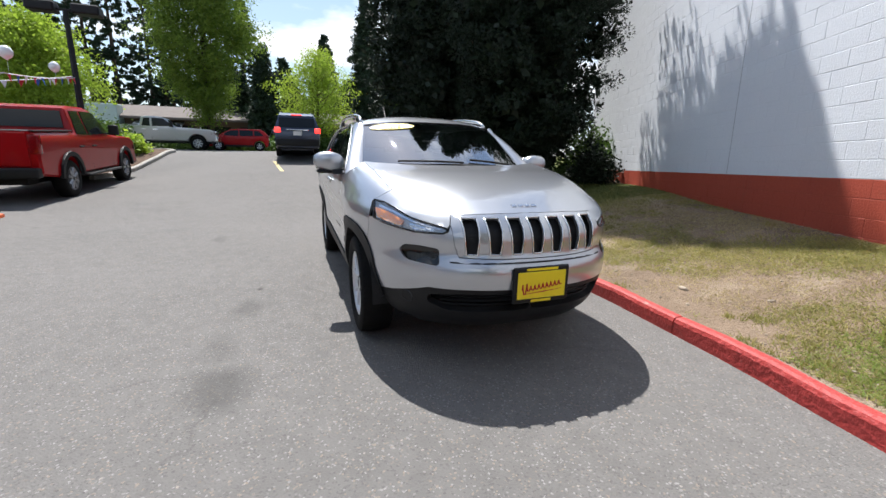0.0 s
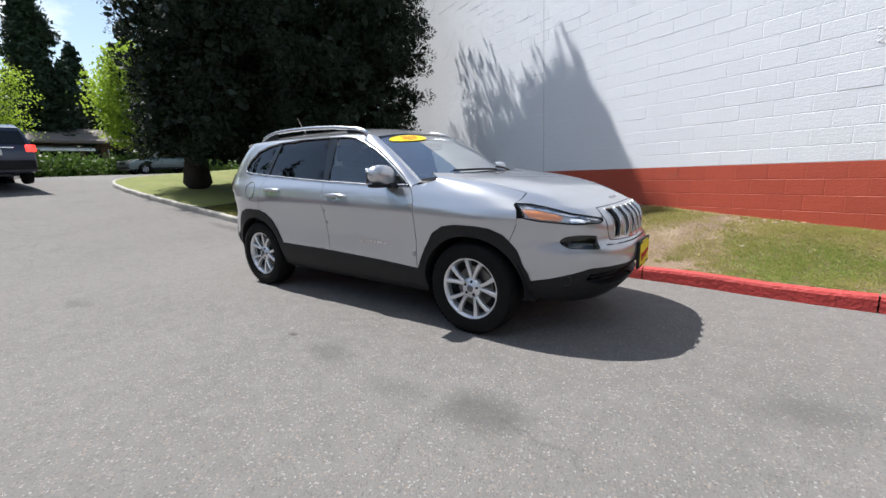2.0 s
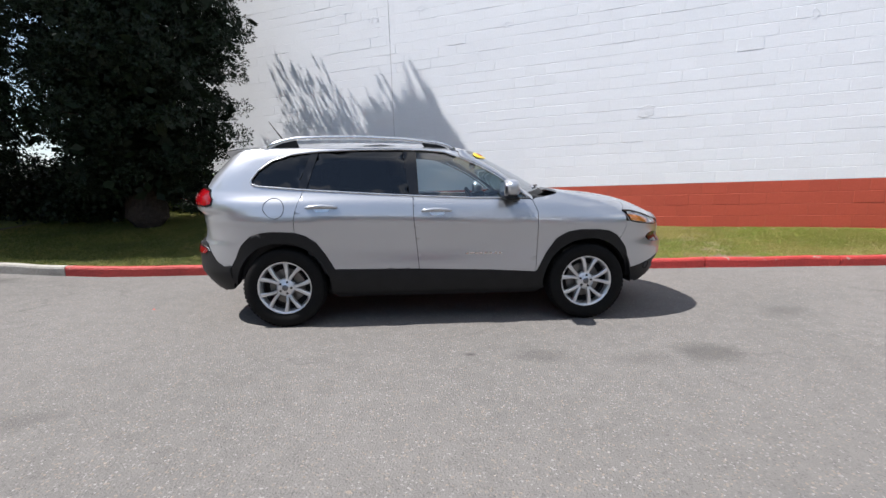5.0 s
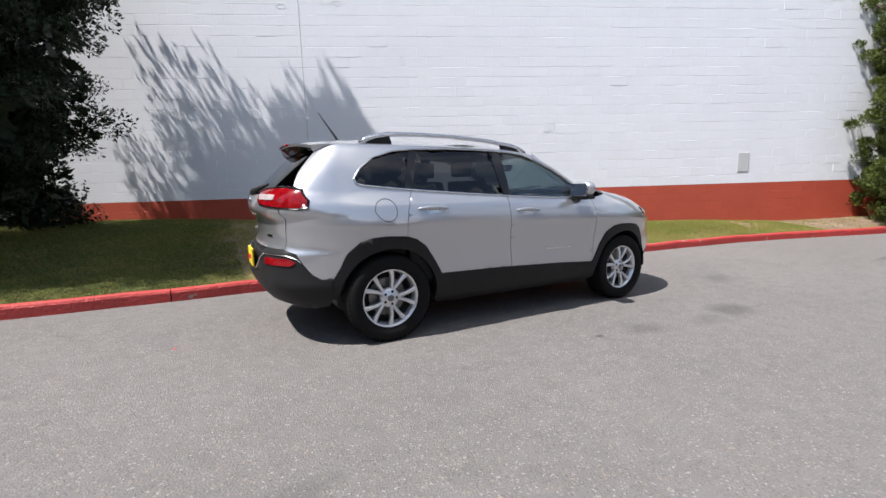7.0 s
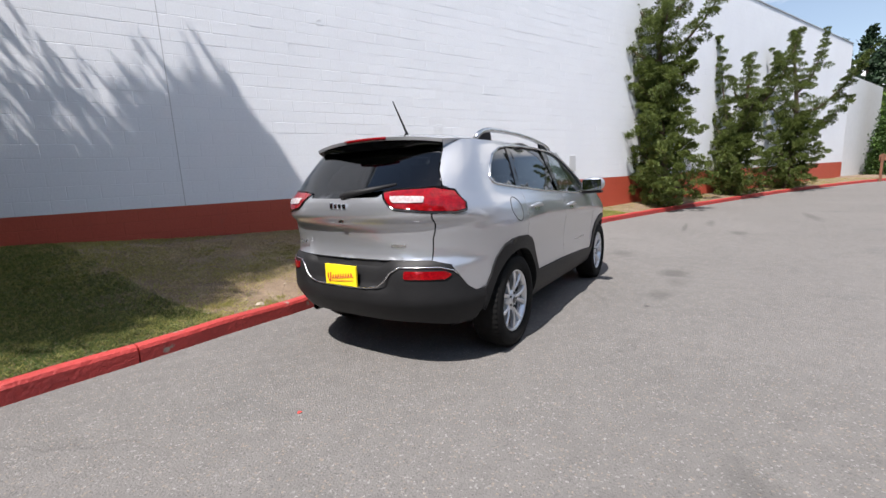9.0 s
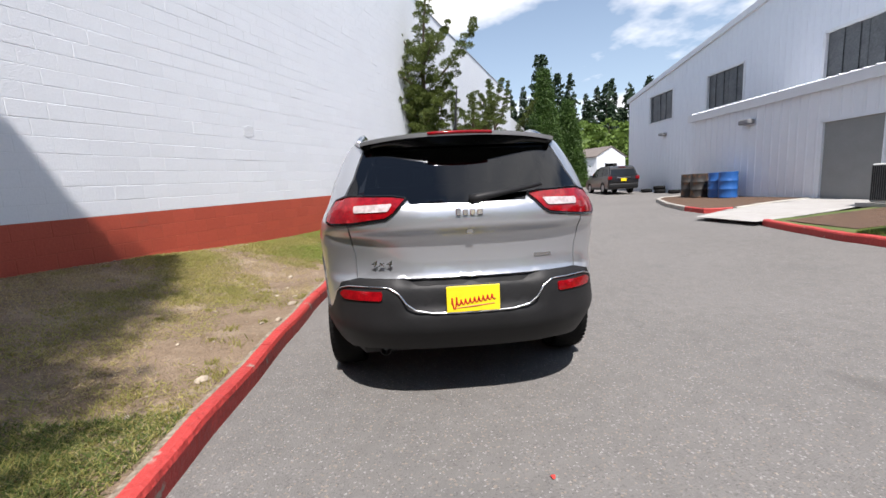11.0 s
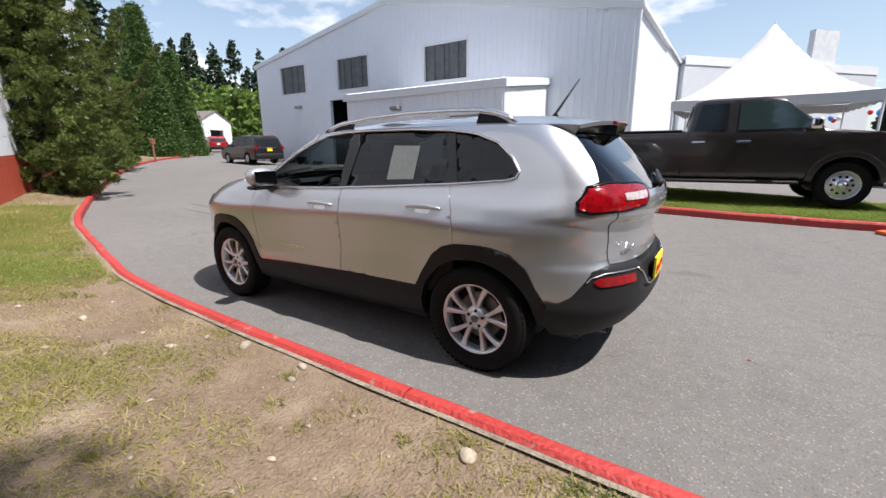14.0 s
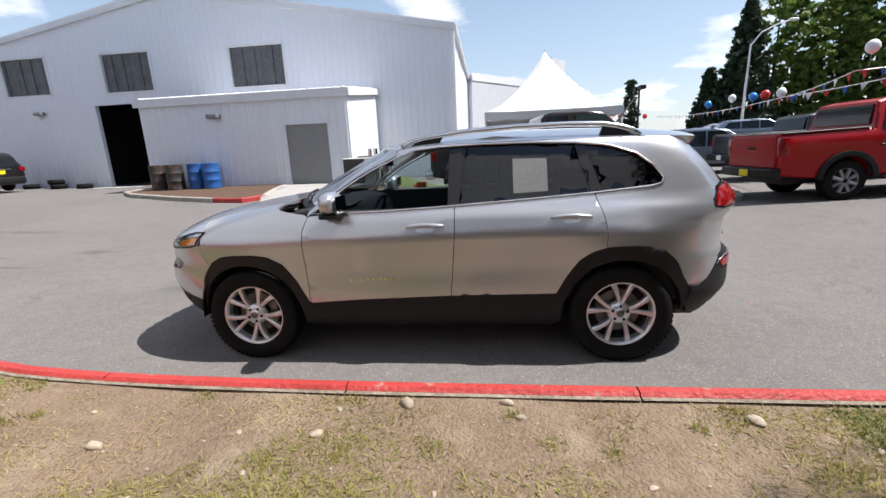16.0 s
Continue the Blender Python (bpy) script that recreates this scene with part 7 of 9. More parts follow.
# wheels
def wheel_parts(parent):
    tyre = part("tyre", lathe([(0.225, -0.085), (0.245, -0.105), (0.29, -0.113), (0.325, -0.108), (0.344, -0.092), (0.352, -0.06), (0.353, 0.0), (0.352, 0.06), (0.344, 0.092), (0.325, 0.108), (0.29, 0.113), (0.245, 0.105), (0.225, 0.085)], 56), M_RUBBER, parent, smooth=True)
    bm = bmesh.new()
    for k in range(56):
        a = 2 * math.pi * k / 56
        for y0, y1, tw in ((-0.10, -0.035, 0.03), (-0.028, 0.028, 0.0), (0.035, 0.10, -0.03)):
            q = []
            for da, y in ((-0.035, y0), (0.035, y0), (0.035 + tw, y1), (-0.035 + tw, y1)):
                r = 0.3548 - 0.007 * max(0, abs(y) - 0.06) / 0.04
                q.append(bm.verts.new((r * math.cos(a + da), y, r * math.sin(a + da))))
            bm.faces.new(q)
    tagged(part("tread", bm, M_RUBBER, tyre), kind="stuff")
    part("barrel", lathe([(0.15, 0.08), (0.205, 0.075), (0.209, -0.05)], 40), mat("barrel_dark", (0.10, 0.10, 0.105), 0.5, 0.5), parent, smooth=True)
    rim = part("rim", lathe([(0.205, -0.03), (0.212, -0.06), (0.222, -0.088), (0.236, -0.094), (0.240, -0.088), (0.236, -0.08), (0.225, -0.075)], 48), M_ALLOY, parent, smooth=True)
    part("brake_disc", lathe([(0.05, 0.0), (0.155, 0.0), (0.155, 0.02), (0.05, 0.02)], 32), mat("brake_steel", (0.22, 0.21, 0.2), 0.4, 0.8), parent)
    part("hub_back", lathe([(0.0, 0.03), (0.21, 0.03), (0.21, 0.04)], 24), M_BLACKPLASTIC, parent)
    for k in range(10):
        base = 36 * (2 * (k // 2)) + 90
        sg = 1 if k % 2 else -1
        bm = bmesh.new()
        rows = []
        for i in range(7):
            t = i / 6
            r = 0.062 + 0.168 * t
            an = radians(base + sg * (5.5 + 12.0 * t ** 0.8))
            wdt = 0.0135 + 0.007 * t - 0.003 * math.sin(math.pi * t)
            y = -0.066 - 0.012 * math.sin(math.pi * t * 0.9) - 0.012 * t
            c, s = math.cos(an), math.sin(an)
            row = []
            for o, yy in ((-wdt, y + 0.035), (-wdt, y + 0.006), (-wdt * 0.6, y), (wdt * 0.6, y), (wdt, y + 0.006), (wdt, y + 0.035)):
                row.append(bm.verts.new((r * c - o * s, yy, r * s + o * c)))
            rows.append(row)
        for A, B in zip(rows, rows[1:]):
            for j in range(5):
                bm.faces.new((A[j], A[j + 1], B[j + 1], B[j]))
        bmesh.ops.recalc_face_normals(bm, faces=bm.faces)
        part("spoke", bm, M_ALLOY, rim, smooth=False)
    part("hub", lathe([(0.0, -0.082), (0.03, -0.082), (0.034, -0.076), (0.05, -0.074), (0.078, -0.066), (0.082, -0.03)], 30), M_ALLOY, rim, smooth=True)
    part("centre_cap", lathe([(0.0, -0.087), (0.024, -0.086), (0.028, -0.08)], 20), mat("cap_grey", (0.2, 0.2, 0.21), 0.3, 0.8), rim, smooth=True)
    for k in range(5):
        a = radians(72 * k + 90)
        nut = lathe([(0.0, -0.079), (0.010, -0.078), (0.0125, -0.06)], 8)
        bmesh.ops.translate(nut, verts=nut.verts, vec=(0.052 * math.cos(a), 0, 0.052 * math.sin(a)))
        part("wheel_nut", nut, M_BLACKPLASTIC, rim)


wheel = empty("wheel")
wheel_parts(wheel)
wheel.parent = jeep
wheel.matrix_local = pose(1.35, -0.79, 0.353, 0, 8, 0)
for x, y, rz, a in ((-1.35, -0.79, 0, 20), (1.35, 0.79, 180, 31), (-1.35, 0.79, 180, 3)):
    w = copy_thing(wheel, pose(x, y, 0.353, 0, a, rz))
    w.parent = jeep
# underside
part("underbody", box(bmesh.new(), -1.72, 1.78, -0.70, 0.70, 0.24, 0.42, 0.04), M_BLACKPLASTIC, jeep)
part("axle", tube([(-1.35, -0.6, 0.34), (-1.35, 0.6, 0.34)], 0.05), M_BLACKPLASTIC, jeep)
part("silencer", box(bmesh.new(), -1.98, -1.72, 0.25, 0.68, 0.26, 0.40, 0.05), M_BLACKPLASTIC, jeep)

# cabin
part("cabin_floor", box(bmesh.new(), -1.78, 1.2, -0.76, 0.76, 0.42, 0.46), M_DASH, jeep)
for sd in BOTH:
    part("door_card", box(bmesh.new(), -1.15, 0.84, -sd * 0.80 - 0.015, -sd * 0.80 + 0.015, 0.46, 1.125), M_DASH, jeep)
    part("side_trim", box(bmesh.new(), -1.95, -1.16, -sd * 0.74 - 0.015, -sd * 0.74 + 0.015, 0.46, 1.19), M_DASH, jeep)
dash = part("dashboard", prism([(1.05, 0.75), (1.10, 1.10), (0.86, 1.145), (0.66, 1.10), (0.58, 1.0), (0.62, 0.6), (0.9, 0.55)], -0.78, 0.78, 0.02), M_DASH, jeep, "dark dashboard", True)
part("instrument_hood", prism([(0.72, 1.08), (0.62, 1.13), (0.68, 1.165), (0.86, 1.14)], 0.20, 0.56, 0.015), M_DASH, jeep)
st = part("steering_wheel", tube([(0.0, 0.185 * math.cos(a), 0.185 * math.sin(a)) for a in np.linspace(0, 2 * math.pi, 33)[:-1]], 0.016, 8, True), M_DASH, jeep, "black steering wheel", True)
st.matrix_local = pose(0.47, 0.38, 1.02, 0, -24, 0)
part("wheel_boss", lathe([(0.0, -0.02), (0.06, -0.015), (0.07, 0.02)], 16, "z"), M_DASH, st).matrix_local = pose(0, 0, 0, 0, -90, 0)
for a in (0, 180, 270):
    part("wheel_spoke", tube([(0.01, 0.05 * math.cos(radians(a)), 0.05 * math.sin(radians(a))), (0.0, 0.18 * math.cos(radians(a)), 0.18 * math.sin(radians(a)))], 0.014, 6), M_DASH, st)


def car_seat(w, parent):
    b = prism([(-0.24, 0.0), (0.26, 0.02), (0.30, 0.10), (0.24, 0.15), (-0.20, 0.11)], -w / 2, w / 2, 0.03)
    part("cushion", b, M_SEAT, parent, smooth=True)
    b = prism([(-0.20, 0.09), (-0.10, 0.10), (-0.24, 0.50), (-0.30, 0.66), (-0.40, 0.66), (-0.38, 0.45)], -w / 2, w / 2, 0.03)
    part("backrest", b, M_SEAT, parent, smooth=True)


for y in (-0.38, 0.38):
    s = empty("front_seat"); s.parent = jeep
    car_seat(0.50, s)
    part("headrest", boxm(-0.43, -0.33, -0.13, 0.13, 0.70, 0.86, 0.03, 2), M_SEAT, s, smooth=True)
    s.matrix_local = pose(-0.02, y, 0.62)
s = empty("rear_seat"); s.parent = jeep
car_seat(1.30, s)
for y in (-0.42, 0.0, 0.42):
    part("headrest", boxm(-0.43, -0.34, y - 0.12, y + 0.12, 0.66, 0.80, 0.03, 2), M_SEAT, s, smooth=True)
s.matrix_local = pose(-0.85, 0, 0.62)
part("rear_mirror", boxm(0.40, 0.43, -0.12, 0.12, 1.40, 1.47, 0.015, 2), M_GLOSSBLACK, jeep, "dark interior mirror")
part("headliner", prism([(-1.75, 1.52), (-0.5, 1.60), (0.22, 1.525), (0.22, 1.51), (-0.5, 1.585), (-1.75, 1.50)], -0.60, 0.60), mat("headliner_cloth", (0.30, 0.29, 0.27), 0.9), jeep)
# price sheet in the left rear window
sh = SZ(("x", -0.62, 1.215), ("x", -0.85, 1.225), ("x", -0.85, 1.44), ("x", -0.62, 1.445))
panel("window_sheet", sh, mat("window_sheet_grey", (0.17, 0.18, 0.175), 0.6), jeep, "pale sheet in the rear door window", off=-0.009, gap=0, flange=0, sides=(-1,), ds=0.1, dz=0.1)

# ---- other vehicles ----
def simple_wheel(name, R, w, rim_mat, spokes=6):
    ob = empty(name)
    part("tyre", lathe([(R * 0.62, -w / 2 + 0.01), (R * 0.7, -w / 2), (R * 0.93, -w / 2), (R, -w / 2 + 0.03), (R, w / 2 - 0.03), (R * 0.93, w / 2), (R * 0.62, w / 2)], 32), M_RUBBER, ob, smooth=True)
    part("rim", lathe([(R * 0.60, w / 2), (R * 0.58, -w / 2 + 0.05), (R * 0.63, -w / 2 + 0.008), (R * 0.66, -w / 2 + 0.012)], 28), rim_mat, ob, smooth=True)
    part("dish", lathe([(0.0, -w / 2 + 0.03), (R * 0.18, -w / 2 + 0.025), (R * 0.24, -w / 2 + 0.055), (R * 0.58, -w / 2 + 0.075)], 24), M_BLACKPLASTIC if spokes else rim_mat, ob, smooth=True)
    for k in range(spokes):
        a = 2 * math.pi * k / spokes
        part("spoke", tube([(R * 0.12 * math.cos(a), -w / 2 + 0.035, R * 0.12 * math.sin(a)), (R * 0.6 * math.cos(a), -w / 2 + 0.03, R * 0.6 * math.sin(a))], R * 0.09, 6), rim_mat, ob)
    return ob


def body_shell(poly, W, belt, tumble, bulge=0.03):
    """Side outline closed across the car: full width at the belt, drawn in above and a little below."""
    bm = bmesh.new()
    def wid(z):
        return W - tumble * max(0.0, z - belt) - 0.10 * max(0.0, 0.55 - z) - bulge * max(0.0, z - belt + 0.12) if z < belt + 0.3 else W - tumble * (z - belt)
    dens = []
    n = len(poly)
    for i in range(n):
        a, b = poly[i], poly[(i + 1) % n]
        k = max(1, int(math.hypot(b[0] - a[0], b[1] - a[1]) / 0.25))
        dens += [(a[0] + (b[0] - a[0]) * j / k, a[1] + (b[1] - a[1]) * j / k) for j in range(k)]
    n = len(dens)
    cx, cz = sum(p[0] for p in dens) / n, sum(p[1] for p in dens) / n
    rings = []
    for s, ins in ((-1, 0.035), (-0.96, 0.0), (0.96, 0.0), (1, 0.035)):
        rings.append([])
        off = offset_poly(dens, ins) if ins else dens
        for (x, z), (x0, z0) in zip(off, dens):
            w = wid(z0)
            rings[-1].append(bm.verts.new((x, math.copysign(w if abs(s) == 1 else w - 0.045, s), z)))
    for A, B in zip(rings, rings[1:]):
        for i in range(n):
            bm.faces.new((A[i], A[(i + 1) % n], B[(i + 1) % n], B[i]))
    V, T = tri2d(resample(dens, 9, 9), [], 0.16, 0.09)
    key = {(round(p[0], 5), round(p[1], 5)): i for i, p in enumerate(dens)}
    for ring, sgn in ((rings[0], -1), (rings[-1], 1)):
        vs = []
        for p in V:
            i = key.get((round(p[0], 5), round(p[1], 5)))
            vs.append(ring[i] if i is not None else bm.verts.new((p[0], sgn * wid(p[1]), p[1])))
        for t in T:
            try:
                bm.faces.new([vs[i] for i in t])
            except ValueError:
                pass
    bmesh.ops.recalc_face_normals(bm, faces=bm.faces)
    return bm, wid


def side_plate(poly, wid, sd, off, name, material, parent, label=""):
    """A flat-ish plate laid on the side of a body."""
    bm = bmesh.new()
    A = [bm.verts.new((x, sd * (wid(z) + off), z)) for x, z in poly]
    B = [bm.verts.new((x, sd * (wid(z) + off - 0.02), z)) for x, z in poly]
    bm.faces.new(A)
    for i in range(len(poly)):
        bm.faces.new((A[i], A[(i + 1) % len(poly)], B[(i + 1) % len(poly)], B[i]))
    bmesh.ops.recalc_face_normals(bm, faces=bm.faces)
    return part(name, bm, material, parent, label)


def face_plate(x, y0, y1, z0, z1, name, material, parent, dx=0.02, lean=0.0, taper=0.0, label=""):
    """A plate across the car at x; lean: how far its top is set back."""
    bm = bmesh.new()
    for k in (0, 1):
        for f in ((y0, z0, 0), (y1, z0, 0), (y1 - taper, z1, lean), (y0 + taper, z1, lean)):
            bm.verts.new((x + f[2] + (dx if k else -dx), f[0], f[1]))
    bm.verts.ensure_lookup_table()
    for f in ((0, 1, 2, 3), (7, 6, 5, 4), (0, 4, 5, 1), (1, 5, 6, 2), (2, 6, 7, 3), (3, 7, 4, 0)):
        bm.faces.new([bm.verts[i] for i in f])
    return part(name, bm, material, parent, label)


M_SUVGLASS = mat("dark_car_glass", (0.012, 0.015, 0.018), 0.06, vary=0.2, spec=0.3)
M_BRAKE = mat("lit_brake_lamp", (0.8, 0.03, 0.03), 0.25, coat=1.0)
_b = M_BRAKE.node_tree.nodes["Principled BSDF"]
_b.inputs["Emission Color"].default_value, _b.inputs["Emission Strength"].default_value = (1, 0.04, 0.03, 1), 1.6


def paint(name, c, metal=0.3, rough=0.28):
    return mat(name, c, rough, metal, vary=0.1, coat=0.6, scale=2, fine=200)


def wagon(m, colour, label, category="car", L=4.6, H=1.72, W=0.92, wb=2.7, R=0.35, brake=False, yellow=False, group="", hood=1.02, kind="suv", rails=False):
    """Estate, suv, hatchback or van from a side outline."""
    ob = empty("car" if kind != "van" else "minivan", m, label, category, group)
    f, r = L * 0.5, -L * 0.5
    ax = (f - 0.92, f - 0.92 - wb)
    if kind == "van":
        top = [(r + 0.03, 0.75), (r, 1.0), (r + 0.12, H - 0.2), (r + 0.35, H), (-0.1, H + 0.02), (0.55, H - 0.1), (1.35, hood + 0.1), (f - 0.35, hood - 0.08), (f - 0.05, 0.75), (f, 0.55), (f - 0.06, 0.35)]
    else:
        top = [(r + 0.05, 0.42), (r, 0.7), (r + 0.04, 1.02), (r + 0.30, H - 0.14), (r + 0.55, H - 0.02), (-0.2, H), (0.35, H - 0.08), (1.08, hood + 0.09), (f - 0.5, hood - 0.02), (f - 0.12, hood - 0.2), (f, 0.62), (f - 0.05, 0.36)]
    low = [(f - 0.08, 0.27)]
    for a in ax:
        low.append((a + R + 0.05, 0.27))
        for k in range(1, 10):
            t = math.pi * k / 10
            low.append((a + (R + 0.05) * math.cos(t), 0.30 + (R + 0.08) * math.sin(t)))
        low.append((a - R - 0.05, 0.27))
    low.append((r + 0.1, 0.30))
    poly = top + low
    bm, wid = body_shell(poly, W, hood, 0.30)
    part("body", bm, colour, ob, smooth=True).data.set_sharp_from_angle(angle=0.5)
    belt_ = hood + 0.06
    for sd in (-1, 1):
        x_r, x_f = r + 0.42, 0.95
        tops = H - 0.13
        side_plate([(0.98 if kind != "van" else 1.2, belt_ + 0.03), (0.36, tops), (-0.14, tops + 0.03), (-0.14, belt_)], wid, sd, 0.016, "front_window", M_SUVGLASS, ob)
        side_plate([(-0.20, belt_), (-0.20, tops + 0.03), (-1.05, tops + 0.02), (-1.05, belt_ + 0.02)], wid, sd, 0.016, "rear_window_side", M_SUVGLASS, ob)
        side_plate([(-1.12, belt_ + 0.02), (-1.12, tops + 0.02), (r + 0.62, tops - 0.02), (r + 0.34, belt_ + 0.06)], wid, sd, 0.016, "quarter_window", M_SUVGLASS, ob)
        for x in (0.0, -1.0):
            part("handle", boxm(x - 0.1, x + 0.1, sd * (W + 0.005) - 0.015, sd * (W + 0.005) + 0.015, 0.93, 0.96, 0.008), colour, ob)
        for x0, z0, z1 in ((-0.17, 0.32, belt_), (0.92, 0.32, belt_), (-1.12, 0.7, belt_)):
            side_plate([(x0 - 0.004, z0), (x0 + 0.004, z0), (x0 + 0.004, z1), (x0 - 0.004, z1)], wid, sd, 0.003, "door_gap", M_BLACKPLASTIC, ob)
        part("mirror", boxm(0.72, 0.86, sd * (W + 0.10) - 0.09, sd * (W + 0.10) + 0.09, belt_, belt_ + 0.15, 0.04, 2), colour, ob, smooth=True)
        tl = M_BRAKE if brake else M_REDLENS
        part("tail_light", boxm(r - 0.012, r + 0.16, sd * (W - 0.10) - 0.13, sd * (W - 0.10) + 0.10, 0.86, 1.06 if kind != "van" else 1.3, 0.025, 2), tl, ob, "lit red tail light" if brake else "red tail light", smooth=True)
        part("headlight", boxm(f - 0.22, f - 0.02, sd * (W - 0.16) - 0.16, sd * (W - 0.16) + 0.12, 0.72, 0.86, 0.04, 2), M_WHITELENS, ob, smooth=True)
        side_plate([(ax[0] - R - 0.06, 0.27), (ax[0] - R - 0.06, 0.40), (ax[1] + R + 0.06, 0.40), (ax[1] + R + 0.06, 0.27)], wid, sd, 0.012, "sill", M_BLACKPLASTIC, ob)
        if rails:
            part("roof_rail", tube([(0.3, sd * (wid(H) - 0.06), H - 0.05), (0.1, sd * (wid(H) - 0.06), H + 0.06), (-1.4, sd * (wid(H) - 0.06), H + 0.05), (-1.6, sd * (wid(H) - 0.06), H - 0.03)], 0.02, 6), M_BLACKPLASTIC, ob)
    wt = wid(H - 0.2)
    rear_lean = 0.26 if kind != "van" else 0.10
    face_plate(r + 0.055, -wt + 0.02, wt - 0.02, 1.08, H - 0.17, "rear_window", M_SUVGLASS, ob, 0.012, rear_lean * 0.95, 0.05)
    face_plate(1.07 if kind != "van" else 1.28, -W + 0.12, W - 0.12, hood + 0.10, H - 0.12, "windscreen", M_SUVGLASS, ob, 0.012, -0.68 if kind != "van" else -0.66, 0.10)
    part("rear_bumper", boxm(r - 0.04, r + 0.2, -W + 0.04, W - 0.04, 0.36, 0.62, 0.05, 2), M_BLACKPLASTIC, ob, smooth=True)
    part("front_bumper", boxm(f - 0.2, f + 0.03, -W + 0.05, W - 0.05, 0.30, 0.52, 0.05, 2), M_BLACKPLASTIC, ob, smooth=True)
    part("grille", boxm(f - 0.08, f + 0.008, -0.42, 0.42, 0.60, 0.78, 0.02), M_BLACKPLASTIC, ob)
    part("plate", boxm(r - 0.03, r + 0.01, -0.16, 0.16, 0.76, 0.92, 0.004), M_YELLOW if yellow else M_PAPER, ob, "blank yellow plate" if yellow else "blank pale plate")
    part("high_brake_light", boxm(r + 0.26, r + 0.34, -0.2, 0.2, H - 0.13, H - 0.10, 0.01), M_BRAKE if brake else M_REDLENS, ob)
    part("chrome_bar", boxm(r - 0.02, r + 0.03, -0.42, 0.42, 0.95, 0.99, 0.008), M_CHROME, ob)
    wh = simple_wheel("wheel", R, 0.22, M_ALLOY)
    wh.parent = ob
    wh.matrix_local = pose(ax[0], -W + 0.12, R, 0, 10, 0)
    for x, y, rz in ((ax[1], -W + 0.12, 0), (ax[0], W - 0.12, 180), (ax[1], W - 0.12, 180)):
        w = copy_thing(wh, pose(x, y, R, 0, 25, rz)); w.parent = ob
    return ob


